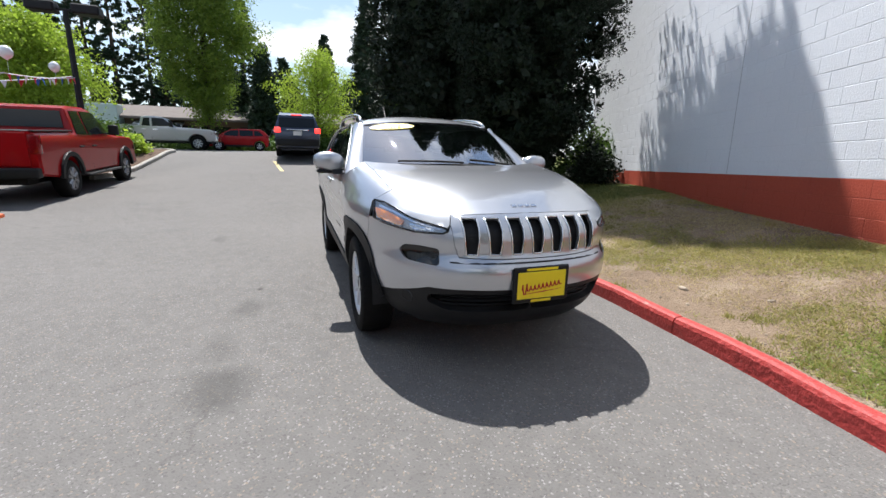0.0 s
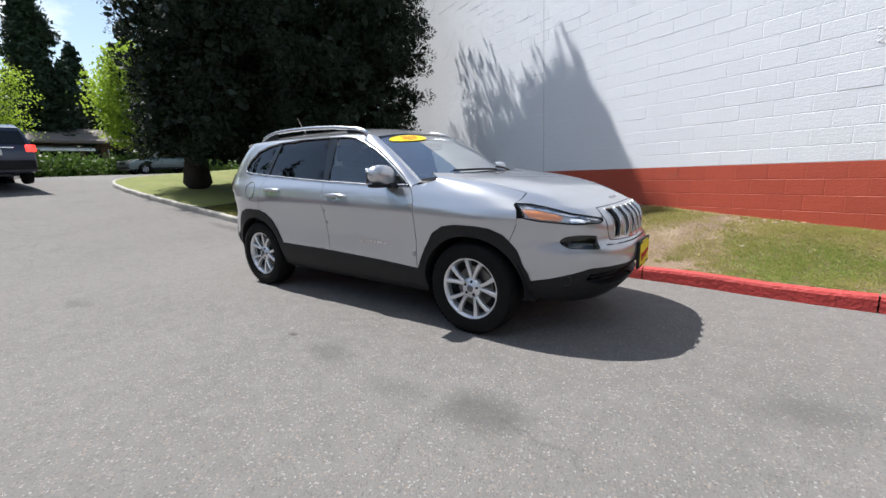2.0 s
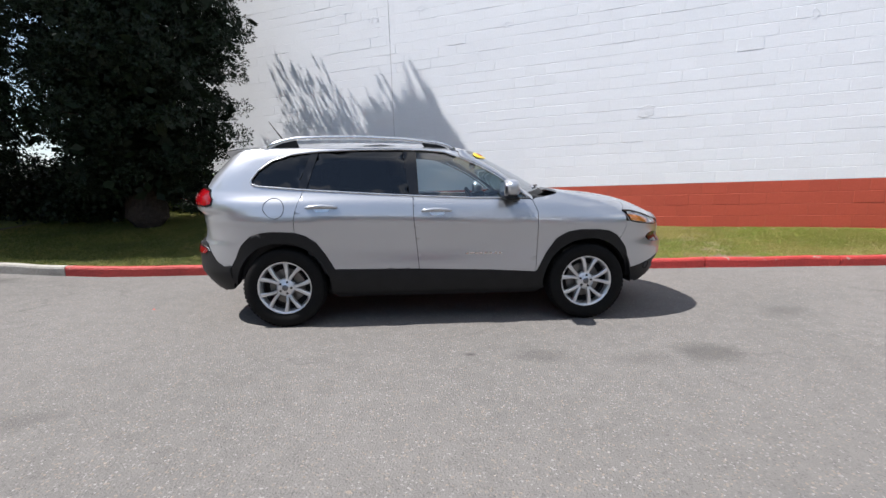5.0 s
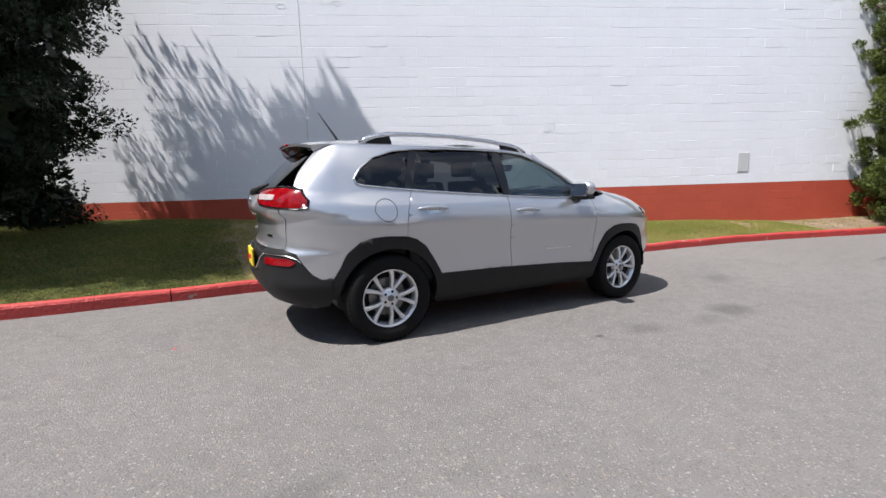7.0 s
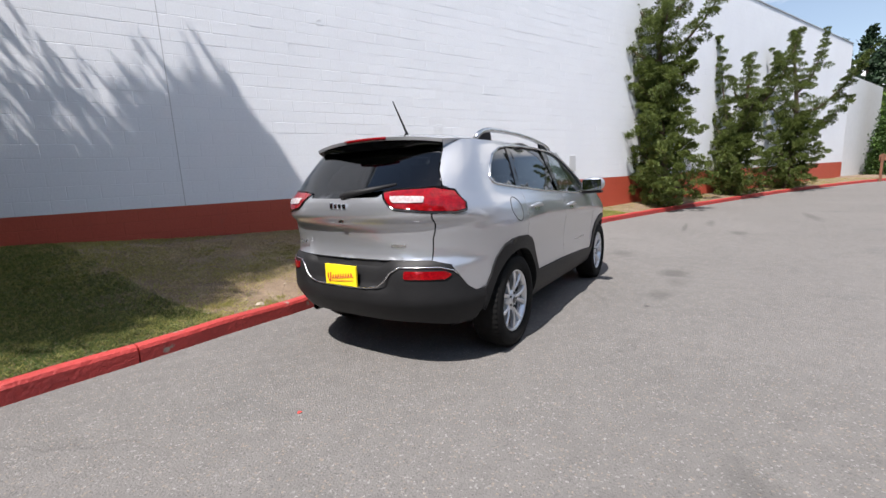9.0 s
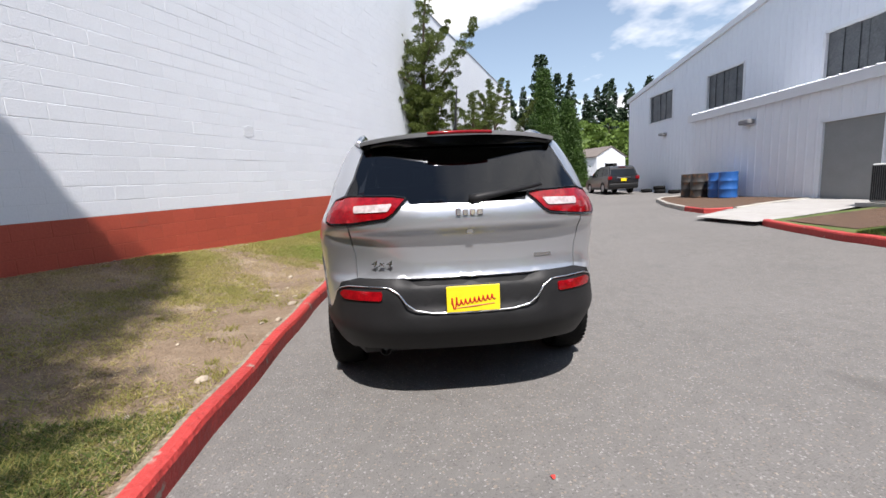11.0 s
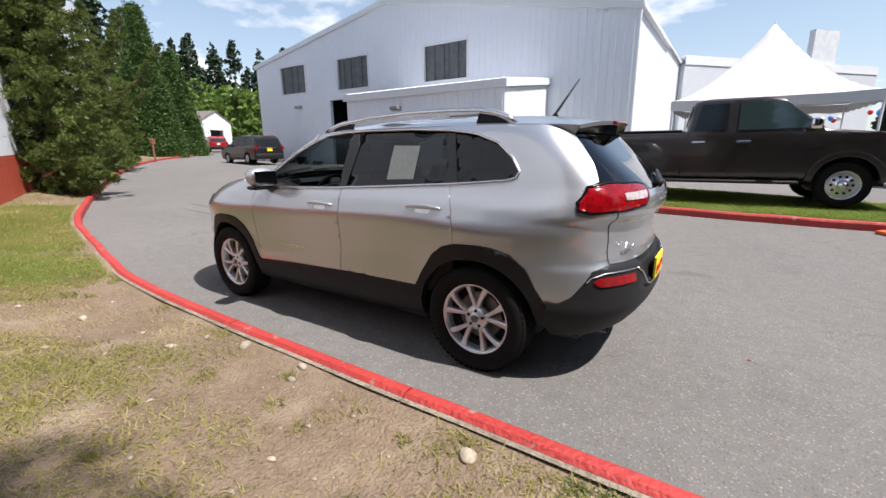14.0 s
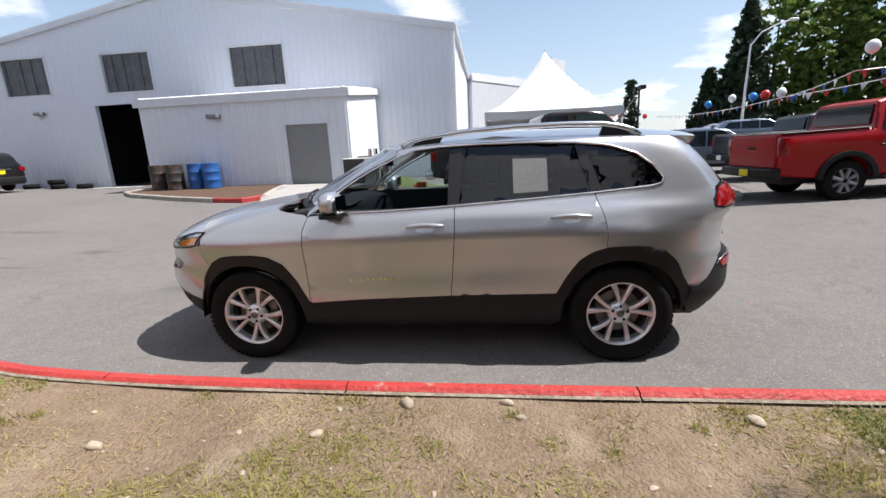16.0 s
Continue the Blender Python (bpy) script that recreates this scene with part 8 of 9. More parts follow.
def pickup(m, colour, label, L=5.9, H=1.92, W=1.0, wb=3.56, R=0.41, cab=(0.95, -1.05), crew=True, dually=False, flares=None, chrome=True, yellow=False, grey_rim=False, glass_front=None, pillar=0.05, bed=1.36, hood=1.22, group=""):
    """Pickup: front at +x. cab: windscreen foot and cab rear in x."""
    ob = empty("pickup_truck", m, label, "pickup", group)
    f = L * 0.5
    r = -f
    ax = (f - 0.98, f - 0.98 - wb)
    c0, c1 = cab
    top = [(r + 0.02, 0.62), (r, bed), (c1 - 0.05, bed), (c1, bed), (c1 + 0.10, H - 0.06), (c1 + 0.35, H), (c0 - 0.95, H), (c0 - 0.65, H - 0.05), (c0, hood + 0.07), (f - 0.25, hood - 0.03), (f - 0.05, hood - 0.15), (f, 0.75), (f - 0.03, 0.55)]
    low = [(f - 0.06, 0.50)]
    for a in ax:
        low.append((a + R + 0.08, 0.50))
        for k in range(1, 10):
            t = math.pi * k / 10
            low.append((a + (R + 0.08) * math.cos(t), 0.48 + (R + 0.05) * math.sin(t)))
        low.append((a - R - 0.08, 0.50))
    low.append((r + 0.05, 0.60))
    bm, wid = body_shell(top + low, W, hood, 0.26, 0.02)
    part("body", bm, colour, ob, smooth=True).data.set_sharp_from_angle(angle=0.5)
    bed_in = box(bmesh.new(), r + 0.08, c1 - 0.10, -W + 0.14, W - 0.14, bed + 0.004, bed + 0.012)
    part("bed_cover", bed_in, M_BLACKPLASTIC, ob)
    part("bed_rail", boxm(r + 0.02, c1 - 0.08, -W + 0.03, -W + 0.12, bed, bed + 0.03, 0.01), M_BLACKPLASTIC, ob)
    part("bed_rail", boxm(r + 0.02, c1 - 0.08, W - 0.12, W - 0.03, bed, bed + 0.03, 0.01), M_BLACKPLASTIC, ob)
    mid = (c0 - 0.85 + c1 + 0.2) / 2
    for sd in (-1, 1):
        tz = H - 0.11
        side_plate([(c0 - 0.10, hood + 0.10), (c0 - 0.62, tz), (mid + pillar, tz + 0.01), (mid + pillar, hood + 0.08)], wid, sd, 0.016, "front_window", glass_front or M_SUVGLASS, ob)
        side_plate([(mid - pillar, hood + 0.08), (mid - pillar, tz + 0.01), (c1 + 0.24, tz), (c1 + 0.13, hood + 0.10)], wid, sd, 0.016, "rear_window_side", M_SUVGLASS, ob)
        for x in (mid, c0 - 0.02, c1 + 0.06, c1 - 0.04):
            side_plate([(x - 0.005, 0.56), (x + 0.005, 0.56), (x + 0.005, hood + 0.05), (x - 0.005, hood + 0.05)], wid, sd, 0.003, "door_gap", M_BLACKPLASTIC, ob)
        side_plate([(c1 - 0.075, 0.56), (c1 - 0.045, 0.56), (c1 - 0.045, bed - 0.01), (c1 - 0.075, bed - 0.01)], wid, sd, 0.004, "bed_gap", M_BLACKPLASTIC, ob)
        for a in ax:
            semi = [(a + (R + 0.10) * math.cos(t), 0.44 + (R + 0.10) * math.sin(t)) for t in np.linspace(0, math.pi, 13)]
            part("arch_liner", prism(semi, sd * (W - 0.44), sd * (W - 0.40), 0.004), M_BLACKPLASTIC, ob)
        zh = hood - 0.16 if dually else 1.10
        for x in (mid + 0.20, c1 + 0.22):
            part("handle", boxm(x - 0.12, x + 0.12, sd * (W + 0.012) - 0.018, sd * (W + 0.012) + 0.018, zh, zh + 0.04, 0.012), M_CHROME if chrome else M_BLACKPLASTIC, ob)
        part("mirror", boxm(c0 - 0.30, c0 - 0.12, sd * (W + 0.17) - 0.11, sd * (W + 0.17) + 0.11, hood + 0.06, hood + (0.26 if dually else 0.34), 0.04, 2), M_CHROME if dually else M_BLACKPLASTIC, ob, smooth=True)
        part("mirror_arm", boxm(c0 - 0.24, c0 - 0.16, min(sd * (W - 0.03), sd * (W + 0.1)), max(sd * (W - 0.03), sd * (W + 0.1)), hood + 0.08, hood + 0.13), M_BLACKPLASTIC, ob)
        part("tail_light", boxm(r - 0.012, r + 0.14, sd * (W - 0.07) - 0.09, sd * (W - 0.07) + 0.075, bed - 0.44, bed - 0.06, 0.02, 2), M_REDLENS, ob, smooth=True)
        part("headlight", boxm(f - 0.30, f + 0.0, sd * (W - 0.17) - 0.17, sd * (W - 0.17) + 0.13, 0.88, 1.08, 0.04, 2), M_WHITELENS, ob, smooth=True)
        part("step", boxm(ax[1] + R + 0.25, ax[0] - R - 0.25, sd * W - 0.09, sd * W + 0.05, 0.42, 0.48, 0.02), M_BLACKPLASTIC, ob)
        for a in ax:
            if flares is not None:
                o, ri = R + 0.17, R + 0.06
                pts = [(a + o * math.cos(t), 0.46 + o * 0.98 * math.sin(t)) for t in np.linspace(0.05, math.pi - 0.05, 13)] + [(a + ri * math.cos(t), 0.46 + ri * math.sin(t)) for t in np.linspace(math.pi - 0.02, 0.02, 13)]
                b = prism(pts, sd * (W - 0.03), sd * (W + 0.05), 0.01)
                part("arch_flare", b, flares, ob)
        if dually:
            o, ri = R + 0.20, R + 0.07
            a = ax[1]
            pts = [(a + o * 1.25 * math.cos(t), 0.50 + o * 1.18 * math.sin(t) ** 0.6) for t in np.linspace(0.02, math.pi - 0.02, 15)] + [(a + ri * math.cos(t), 0.46 + ri * math.sin(t)) for t in np.linspace(math.pi - 0.02, 0.02, 13)]
            part("rear_fender", prism(pts, sd * (W - 0.05), sd * (W + 0.20), 0.06), colour, ob, smooth=True).data.set_sharp_from_angle(angle=0.6)
            part("marker_lamp", boxm(a + 0.50, a + 0.58, sd * (W + 0.205) - 0.01, sd * (W + 0.205) + 0.01, 0.93, 0.97, 0.005), M_AMBER, ob)
    face_plate(c0 + 0.0, -W + 0.13, W - 0.13, hood + 0.09, H - 0.07, "windscreen", glass_front or M_SUVGLASS, ob, 0.014, -0.64, 0.12)
    face_plate(c1 - 0.015, -W + 0.2, W - 0.2, bed + 0.08, H - 0.12, "cab_rear_window", M_SUVGLASS, ob, 0.012, 0.09, 0.06)
    part("tailgate", boxm(r - 0.018, r + 0.02, -W + 0.16, W - 0.16, 0.78, bed - 0.02, 0.012), colour, ob)
    part("tailgate_handle", boxm(r - 0.03, r, -0.12, 0.12, 1.16, 1.22, 0.01), M_BLACKPLASTIC, ob)
    part("rear_bumper", boxm(r - 0.16, r + 0.06, -W + 0.02, W - 0.02, 0.55, 0.76, 0.04, 2), M_SATIN if chrome else M_BLACKPLASTIC, ob, smooth=True)
    part("plate", boxm(r - 0.175, r - 0.15, -0.16, 0.16, 0.58, 0.73, 0.004), M_YELLOW if yellow else M_PAPER, ob, "blank plate")
    fb = part("front_bumper", boxm(f - 0.28, f + 0.10, -W + 0.01, W - 0.01, 0.48, 0.78, 0.06, 3), M_SATIN if chrome else M_BLACKPLASTIC, ob, smooth=True)
    part("grille", boxm(f - 0.1, f + 0.03, -0.55, 0.55, 0.78, 1.12, 0.03), M_CHROME if chrome else M_BLACKPLASTIC, ob)
    part("grille_insert", boxm(f + 0.025, f + 0.04, -0.46, 0.46, 0.83, 1.06, 0.01), M_BLACKPLASTIC, ob)
    part("underbody", boxm(r + 0.3, f - 0.3, -0.6, 0.6, 0.38, 0.6), M_BLACKPLASTIC, ob)
    part("axle", tube([(ax[1], -W + 0.2, R), (ax[1], W - 0.2, R)], 0.06), M_BLACKPLASTIC, ob)
    rm = mat("dark_rim", (0.30, 0.30, 0.31), 0.35, 0.6) if grey_rim else M_ALLOY
    wh = simple_wheel("wheel", R, 0.27, rm, 0 if dually else 8)
    if dually:
        for k in range(10):
            a = 2 * math.pi * k / 10
            h = lathe([(0.0, -0.106), (0.024, -0.105), (0.026, -0.085)], 10)
            bmesh.ops.translate(h, verts=h.verts, vec=(0.155 * math.cos(a), 0.018, 0.155 * math.sin(a)))
            part("rim_hole", h, M_BLACKPLASTIC, wh)
        part("hub", lathe([(0.0, -0.17), (0.06, -0.165), (0.075, -0.12), (0.10, -0.10)], 20), M_CHROME, wh, smooth=True)
    wh.parent = ob
    wh.matrix_local = pose(ax[0], -W + 0.14, R, 0, 0, 0)
    yr = 0.07 if dually else 0.14
    for x, y, rz in ((ax[1], -W + yr - (0.14 if dually else 0), 0), (ax[0], W - 0.14, 180), (ax[1], W - yr + (0.14 if dually else 0), 180)):
        w = copy_thing(wh, pose(x, y, R, 0, 20, rz)); w.parent = ob
    return ob


def at(x, y, yaw, dz=0.0):
    return pose(x, y, gz(x, y) + dz, 0, 0, yaw)


M_REDPAINT = mat("red_car_paint", (0.34, 0.003, 0.006), 0.35, 0.0, vary=0.1, coat=0.35, spec=0.15, scale=2, fine=200)
M_DKPAINT = paint("dark_brown_metallic", (0.046, 0.039, 0.037), 0.5, 0.2)
M_PALEGLASS = mat("pale_reflecting_car_glass", (0.025, 0.04, 0.04), 0.04, vary=0.12, scale=1.5, coat=1.0)
M_BLUEPAINT = paint("dark_blue_paint", (0.03, 0.042, 0.075), 0.4)
M_SILVER2 = paint("light_silver_paint", (0.52, 0.52, 0.52), 0.5)
M_BLACKPAINT = paint("black_car_paint", (0.014, 0.013, 0.014), 0.3)
M_GREYBLUE = paint("grey_blue_paint", (0.22, 0.26, 0.32), 0.5)
M_TEAL = paint("grey_green_paint", (0.09, 0.13, 0.14), 0.5)

ISLAND = [(4.0, -7.25), (2.8, -7.0), (1.8, -6.72), (0.6, -6.6), (-0.4, -6.52), (-2.6, -6.33), (-4.0, -6.3), (-5.0, -6.3), (-5.8, -6.42), (-6.4, -6.8), (-6.65, -7.4), (-6.5, -8.2), (-5.9, -8.9), (-4.5, -9.3), (-1.0, -9.6), (1.2, -10.2), (2.2, -12.0), (3.0, -14.5), (4.2, -14.6), (4.2, -11.0)]
RAMZ = 0.13
dually = pickup(pose(-2.10, -8.22, gz(-2, -7.8) + RAMZ, 0, 0, 186), M_DKPAINT, "dark brown crew-cab dually pickup with chrome wheels on the grass island", L=6.3, H=2.06, W=1.02, wb=4.25, R=0.415, bed=1.44, hood=1.36, cab=(1.80, -0.42), glass_front=M_PALEGLASS, pillar=0.09, dually=True, flares=M_DKPAINT, chrome=True)
for i in range(5):
    part("badge_bar", boxm(1.55 + i * 0.055, 1.59 + i * 0.055, -1.035, -1.02, 1.05, 1.10), M_CHROME, dually)
red_truck = pickup(pose(-9.55, -6.98, 0.17, 0, -2.2, 180), M_REDPAINT, "red off-road pickup with black arch flares parked on asphalt", L=5.85, H=2.05, W=1.0, wb=3.57, R=0.42, bed=1.47, hood=1.31, cab=(0.98, -1.15), flares=M_BLACKPLASTIC, chrome=False, yellow=True, grey_rim=True)
wagon(pose(-16.25, -0.86, gz(-16.2, -0.86) - 0.03, 0, 3.5, 180), M_BLUEPAINT, "dark blue suv with lit brake lights waiting at the exit", H=1.70, W=0.86, brake=True, rails=True)
wagon(at(22.9, -13.15, -7), M_BLACKPAINT, "black suv with a yellow plate parked by the hall", L=4.7, H=1.72, yellow=True)
wagon(at(46.0, -23.6, -22), M_REDPAINT, "dark red suv far along the drive", L=4.6, H=1.7)
pickup(pose(-25.6, -8.1, 1.12, 0, 0, 92), M_SILVER2, "silver pickup passing on the street", L=5.7, H=1.85, R=0.39, cab=(0.85, -0.95))
wagon(pose(-29.3, -4.5, 1.12, 0, 0, -88), M_REDPAINT, "red hatchback passing on the street", L=4.1, H=1.48, hood=0.92, R=0.32, wb=2.55)
wagon(pose(-29.4, 9.4, 1.12, 0, 0, -88), M_TEAL, "grey-green estate car on the street", L=4.7, H=1.52, hood=0.94, R=0.32)
wagon(at(-9.3, -14.8, 165), M_GREYBLUE, "grey-blue minivan parked in the sales lot", L=5.0, H=1.75, kind="van", hood=1.0)
pickup(at(-11.1, -11.1, 176), M_BLACKPAINT, "black pickup parked behind the red one", L=5.8, H=1.9, cab=(0.95, -1.15), chrome=False)
lot = [(M_BLACKPAINT, "black", -6.6, -26, 150), (M_SILVER2, "silver", -12.5, -27, 160), (M_GREYBLUE, "grey-blue", -16.5, -24, 165), (M_BLACKPAINT, "black", -20.5, -22, 165), (M_REDPAINT, "red", -15.0, -34, 170), (M_SILVER2, "silver", -20.0, -33, 165), (M_BLACKPAINT, "black", -25.0, -31, 165), (M_TEAL, "grey-green", -12.0, -38, 160), (M_SILVER2, "silver", -28.5, -38, 170), (M_BLUEPAINT, "dark blue", -22.5, -41, 165), (M_BLACKPAINT, "black", -16.5, -16.2, 175), (M_REDPAINT, "dark red", -18.5, -44, 165)]
made = {}
for colour, word, x, y, yaw in lot:
    if word in made:
        c = copy_thing(made[word], at(x, y, yaw))
    else:
        made[word] = wagon(at(x, y, yaw), colour, word + " used car parked in the sales lot", L=4.6, H=1.55, hood=0.95, R=0.33, group="cars in the sales lot")
wagon(at(-12.4, -10.0, 182), M_BLACKPAINT, "dark suv parked beside the red pickup", L=4.8, H=1.95, hood=1.15)

# ---- island, beds, path ----
M_MULCH = mat("brown_mulch", (0.13, 0.075, 0.045), 0.95, c2=(0.07, 0.04, 0.025), scale=6, fine=50, bump=1.0, bscale=45, bdist=0.03)
M_TURF = mat("short_turf", (0.10, 0.135, 0.03), 0.95, c2=(0.06, 0.08, 0.02), scale=2, fine=40, bump=0.8, bscale=70, c3=(0.19, 0.15, 0.08), s3=0.9, lo3=0.55, hi3=0.75)
M_PATH = mat("pale_concrete_path", (0.36, 0.345, 0.325), 0.85, vary=0.15, bump=0.2, bscale=40, c3=(0.30, 0.285, 0.26), s3=1.5, lo3=0.55, hi3=0.7)


def sheet(name, poly, dz, material, label, category, step=0.35):
    P = resample(poly, step, step)
    V2, T = tri2d(P, [], step, step)
    V = [(x, y, gz(x, y) + dz) for x, y in V2]
    F = []
    for t in T:
        a, b, c = (V2[i] for i in t)
        F.append(t if (b[0] - a[0]) * (c[1] - a[1]) - (b[1] - a[1]) * (c[0] - a[0]) > 0 else t[::-1])
    return tagged(raw(name, V, F, material, smooth=True), label, category, kind="structure")


sheet("grass_island", offset_poly(ISLAND, 0.12), RAMZ, M_TURF, "green grass island under the dark pickup", "lawn")


def island_span(x):
    """The turf's edges across the island at x."""
    ys = [p[1] + (q[1] - p[1]) * (x - p[0]) / (q[0] - p[0]) for p, q in zip(ISLAND, ISLAND[1:] + ISLAND[:1]) if min(p[0], q[0]) <= x < max(p[0], q[0])]
    return max(min(ys), -9.6) + 0.2, max(ys) - 0.2


grass("grass", "uneven green grass blades on the island", 120000, -6.3, 1.8, lambda x, y: gz(x, y) + RAMZ, island_span, 9, M_GRASSGREEN, -0.1, lo=0.02, hi=0.075, freq=1.4)
mulch = [(2.0, -7.2), (3.6, -7.4), (3.8, -10.4), (1.9, -9.6)]
sheet("mulch_bed", mulch, RAMZ + 0.012, M_MULCH, "brown mulch bed in front of the annex", "bed")
kerb_i = empty("kerb", label="island kerb, red in front and bare concrete at the end", category="kerb", kind="structure")
cuts = [(0, 2, 1), (2, 4, 1), (4, 5, 1), (5, 6, 1), (6, 7, 1), (7, 9, 0), (9, 11, 0), (11, 13, 0), (13, 14, 0), (14, 15, 0)]
for a, b, red in cuts:
    pts = []
    for p, q in zip(ISLAND[a:b], ISLAND[a + 1:b + 1]):
        pts += [(p[0] + (q[0] - p[0]) * k / 4, p[1] + (q[1] - p[1]) * k / 4) for k in range(4)]
    pts.append(ISLAND[b])
    kerb_section(pts, gz, 0.15, 0.14, M_REDKERB if red else M_CONCRETE, kerb_i, 1)
BED = [(12.6, -11.3), (12.4, -10.3), (11.5, -9.6), (9.2, -8.55), (7.6, -8.1), (6.7, -8.0), (6.4, -8.5), (6.7, -9.6), (7.0, -11.3)]
sheet("drum_bed", BED, 0.11, M_MULCH, "brown mulch bed beside the annex wall", "bed")
kerb_b = empty("kerb", label="concrete kerb round the mulch bed, its tip painted red", category="kerb", kind="structure")
for a, b, red in ((0, 2, 0), (2, 3, 0), (3, 4, 0), (4, 6, 1), (6, 8, 0)):
    pts = []
    for p, q in zip(BED[a:b], BED[a + 1:b + 1]):
        pts += [(p[0] + (q[0] - p[0]) * k / 3, p[1] + (q[1] - p[1]) * k / 3) for k in range(3)]
    pts.append(BED[b])
    kerb_section(pts, gz, 0.14, 0.13, M_REDKERB if red else M_CONCRETE, kerb_b, -1)
sheet("path", [(4.75, -11.35), (6.9, -11.35), (6.3, -8.3), (5.6, -6.9), (4.0, -7.1), (4.2, -9.0)], 0.10, M_PATH, "pale concrete path to the grey door", "path")
sheet("door_apron", [(15.4, -15.6), (18.4, -15.6), (18.2, -14.4), (15.6, -14.4)], 0.02, M_PATH, "concrete apron at the workshop door", "path")

# ---- things by the annex ----
def drum(x, y, colour, label):
    ob = empty("drum", pose(x, y, gz(x, y) + 0.11), label, "drum", "steel drums by the annex")
    part("shell", lathe([(0.0, 0.0), (0.285, 0.0), (0.292, 0.02), (0.285, 0.04), (0.285, 0.28), (0.298, 0.30), (0.285, 0.32), (0.285, 0.56), (0.298, 0.58), (0.285, 0.60), (0.285, 0.85), (0.292, 0.87), (0.285, 0.885), (0.27, 0.87), (0.0, 0.87)], 28, "z"), colour, ob, smooth=True)
    part("bung", lathe([(0.0, 0.89), (0.03, 0.89), (0.03, 0.86)], 12, "z"), M_CHROME, ob).location = (0.16, 0, 0)


M_BLUEDRUM = mat("blue_drum_paint", (0.02, 0.11, 0.36), 0.4, vary=0.25, c3=(0.12, 0.06, 0.03), s3=5, lo3=0.68, hi3=0.75)
M_DARKDRUM = mat("dark_drum_paint", (0.035, 0.032, 0.03), 0.55, vary=0.3, c3=(0.14, 0.07, 0.035), s3=4, lo3=0.52, hi3=0.68)
drum(11.45, -10.75, M_DARKDRUM, "black steel drum with rust stains on the mulch")
drum(10.75, -10.65, M_DARKDRUM, "dark brown rusty steel drum on the mulch")
drum(10.05, -10.85, M_BLUEDRUM, "blue steel drum on the mulch")
drum(9.42, -10.75, M_BLUEDRUM, "bright blue steel drum on the mulch")
ac = empty("air_conditioner", pose(3.55, -10.45, gz(3.55, -10.45) + 0.14), "pale grey outdoor air conditioner on a concrete pad", "air conditioner")
part("case", boxm(-0.5, 0.72, -0.42, 0.42, 0.06, 0.92, 0.03), mat("pale_grey_metal", (0.52, 0.53, 0.50), 0.5, vary=0.12), ac)
for k in range(16):
    part("fin", boxm(0.02 + k * 0.043, 0.035 + k * 0.043, 0.42, 0.435, 0.12, 0.86), M_BLACKPLASTIC, ac)
part("grille_back", boxm(0.0, 0.70, 0.421, 0.426, 0.10, 0.88), M_SHUTTER, ac)
part("top_fan_ring", lathe([(0.30, 0.92), (0.32, 0.96), (0.28, 0.97)], 24, "z"), M_SHUTTER, ac)
for x in (-0.25, -0.05):
    part("vent_can", lathe([(0.0, 1.20), (0.07, 1.20), (0.07, 0.90)], 14, "z"), M_CHROME, ac).location = (x, -0.2, 0)
part("pad", boxm(-0.9, 0.85, -0.55, 0.6, -0.03, 0.06), M_PATH, ac)
part("pipe_box", boxm(-0.85, -0.55, -0.2, 0.25, 0.06, 0.62, 0.02), mat("beige_box", (0.45, 0.43, 0.38), 0.6), ac)
M_CONE = mat("orange_cone", (0.80, 0.13, 0.03), 0.5, vary=0.15)


def cone(x, y, z, flat, label, seed):
    ob = empty("traffic_cone", pose(x, y, z, 84 if flat else 0, 0, seed * 40), label, "traffic cone")
    part("base", boxm(-0.17, 0.17, -0.17, 0.17, 0.0, 0.03, 0.008), M_CONE, ob)
    part("cone", lathe([(0.12, 0.03), (0.03, 0.45), (0.02, 0.455), (0.0, 0.455)], 20, "z"), M_CONE, ob, smooth=True)


cone(1.45, -8.5, gz(1.45, -8.5) + RAMZ + 0.13, True, "orange traffic cone lying on the grass by the pickup", 1)
mat_c = tagged(part("cone_mat", prism([(-5.25, -6.20), (-5.1, -5.98), (-4.75, -5.92), (-4.62, -6.08), (-4.75, -6.22)], gz(-5, -6.1) + 0.004, gz(-5, -6.1) + 0.05, plane="xy"), M_CONE), "crushed orange cone base lying by the kerb", "traffic cone")
# tyres by the hall wall
for i, (x, n) in enumerate(((21.9, 1), (20.4, 2), (19.0, 1))):
    for k in range(n):
        ob = tagged(part("old_tyre", lathe([(0.20, -0.1), (0.31, -0.11), (0.33, 0.0), (0.31, 0.11), (0.20, 0.1), (0.19, 0.0), (0.20, -0.1)], 26, "z"), M_RUBBER, smooth=True), "old black tyre lying by the hall wall", "tyre", "old tyres")
        ob.matrix_world = pose(x + 0.1 * k, -15.1, gz(x, -15.1) + 0.11 + 0.22 * k)

# ---- white party tent ----
tent = empty("party_tent", pose(-3.45, -19.5, 0.45), "white high-peak party tent on metal legs", "tent")
V, F = [], []
n = 24
for i in range(n + 1):
    for j in range(n + 1):
        u, v = i / n * 2 - 1, j / n * 2 - 1
        d = max(abs(u), abs(v))
        z = 2.62 + 3.05 * (1 - d) ** 1.5 - 0.05 * math.cos(math.pi * (u if abs(v) > abs(u) else v)) * d
        V.append((3.05 * u, 3.05 * v, z))
for i in range(n):
    for j in range(n):
        a = i * (n + 1) + j
        F.append((a, a + n + 1, a + n + 2, a + 1))
raw("canopy", V, F, M_TENT, tent, "white peaked canopy", smooth=True)
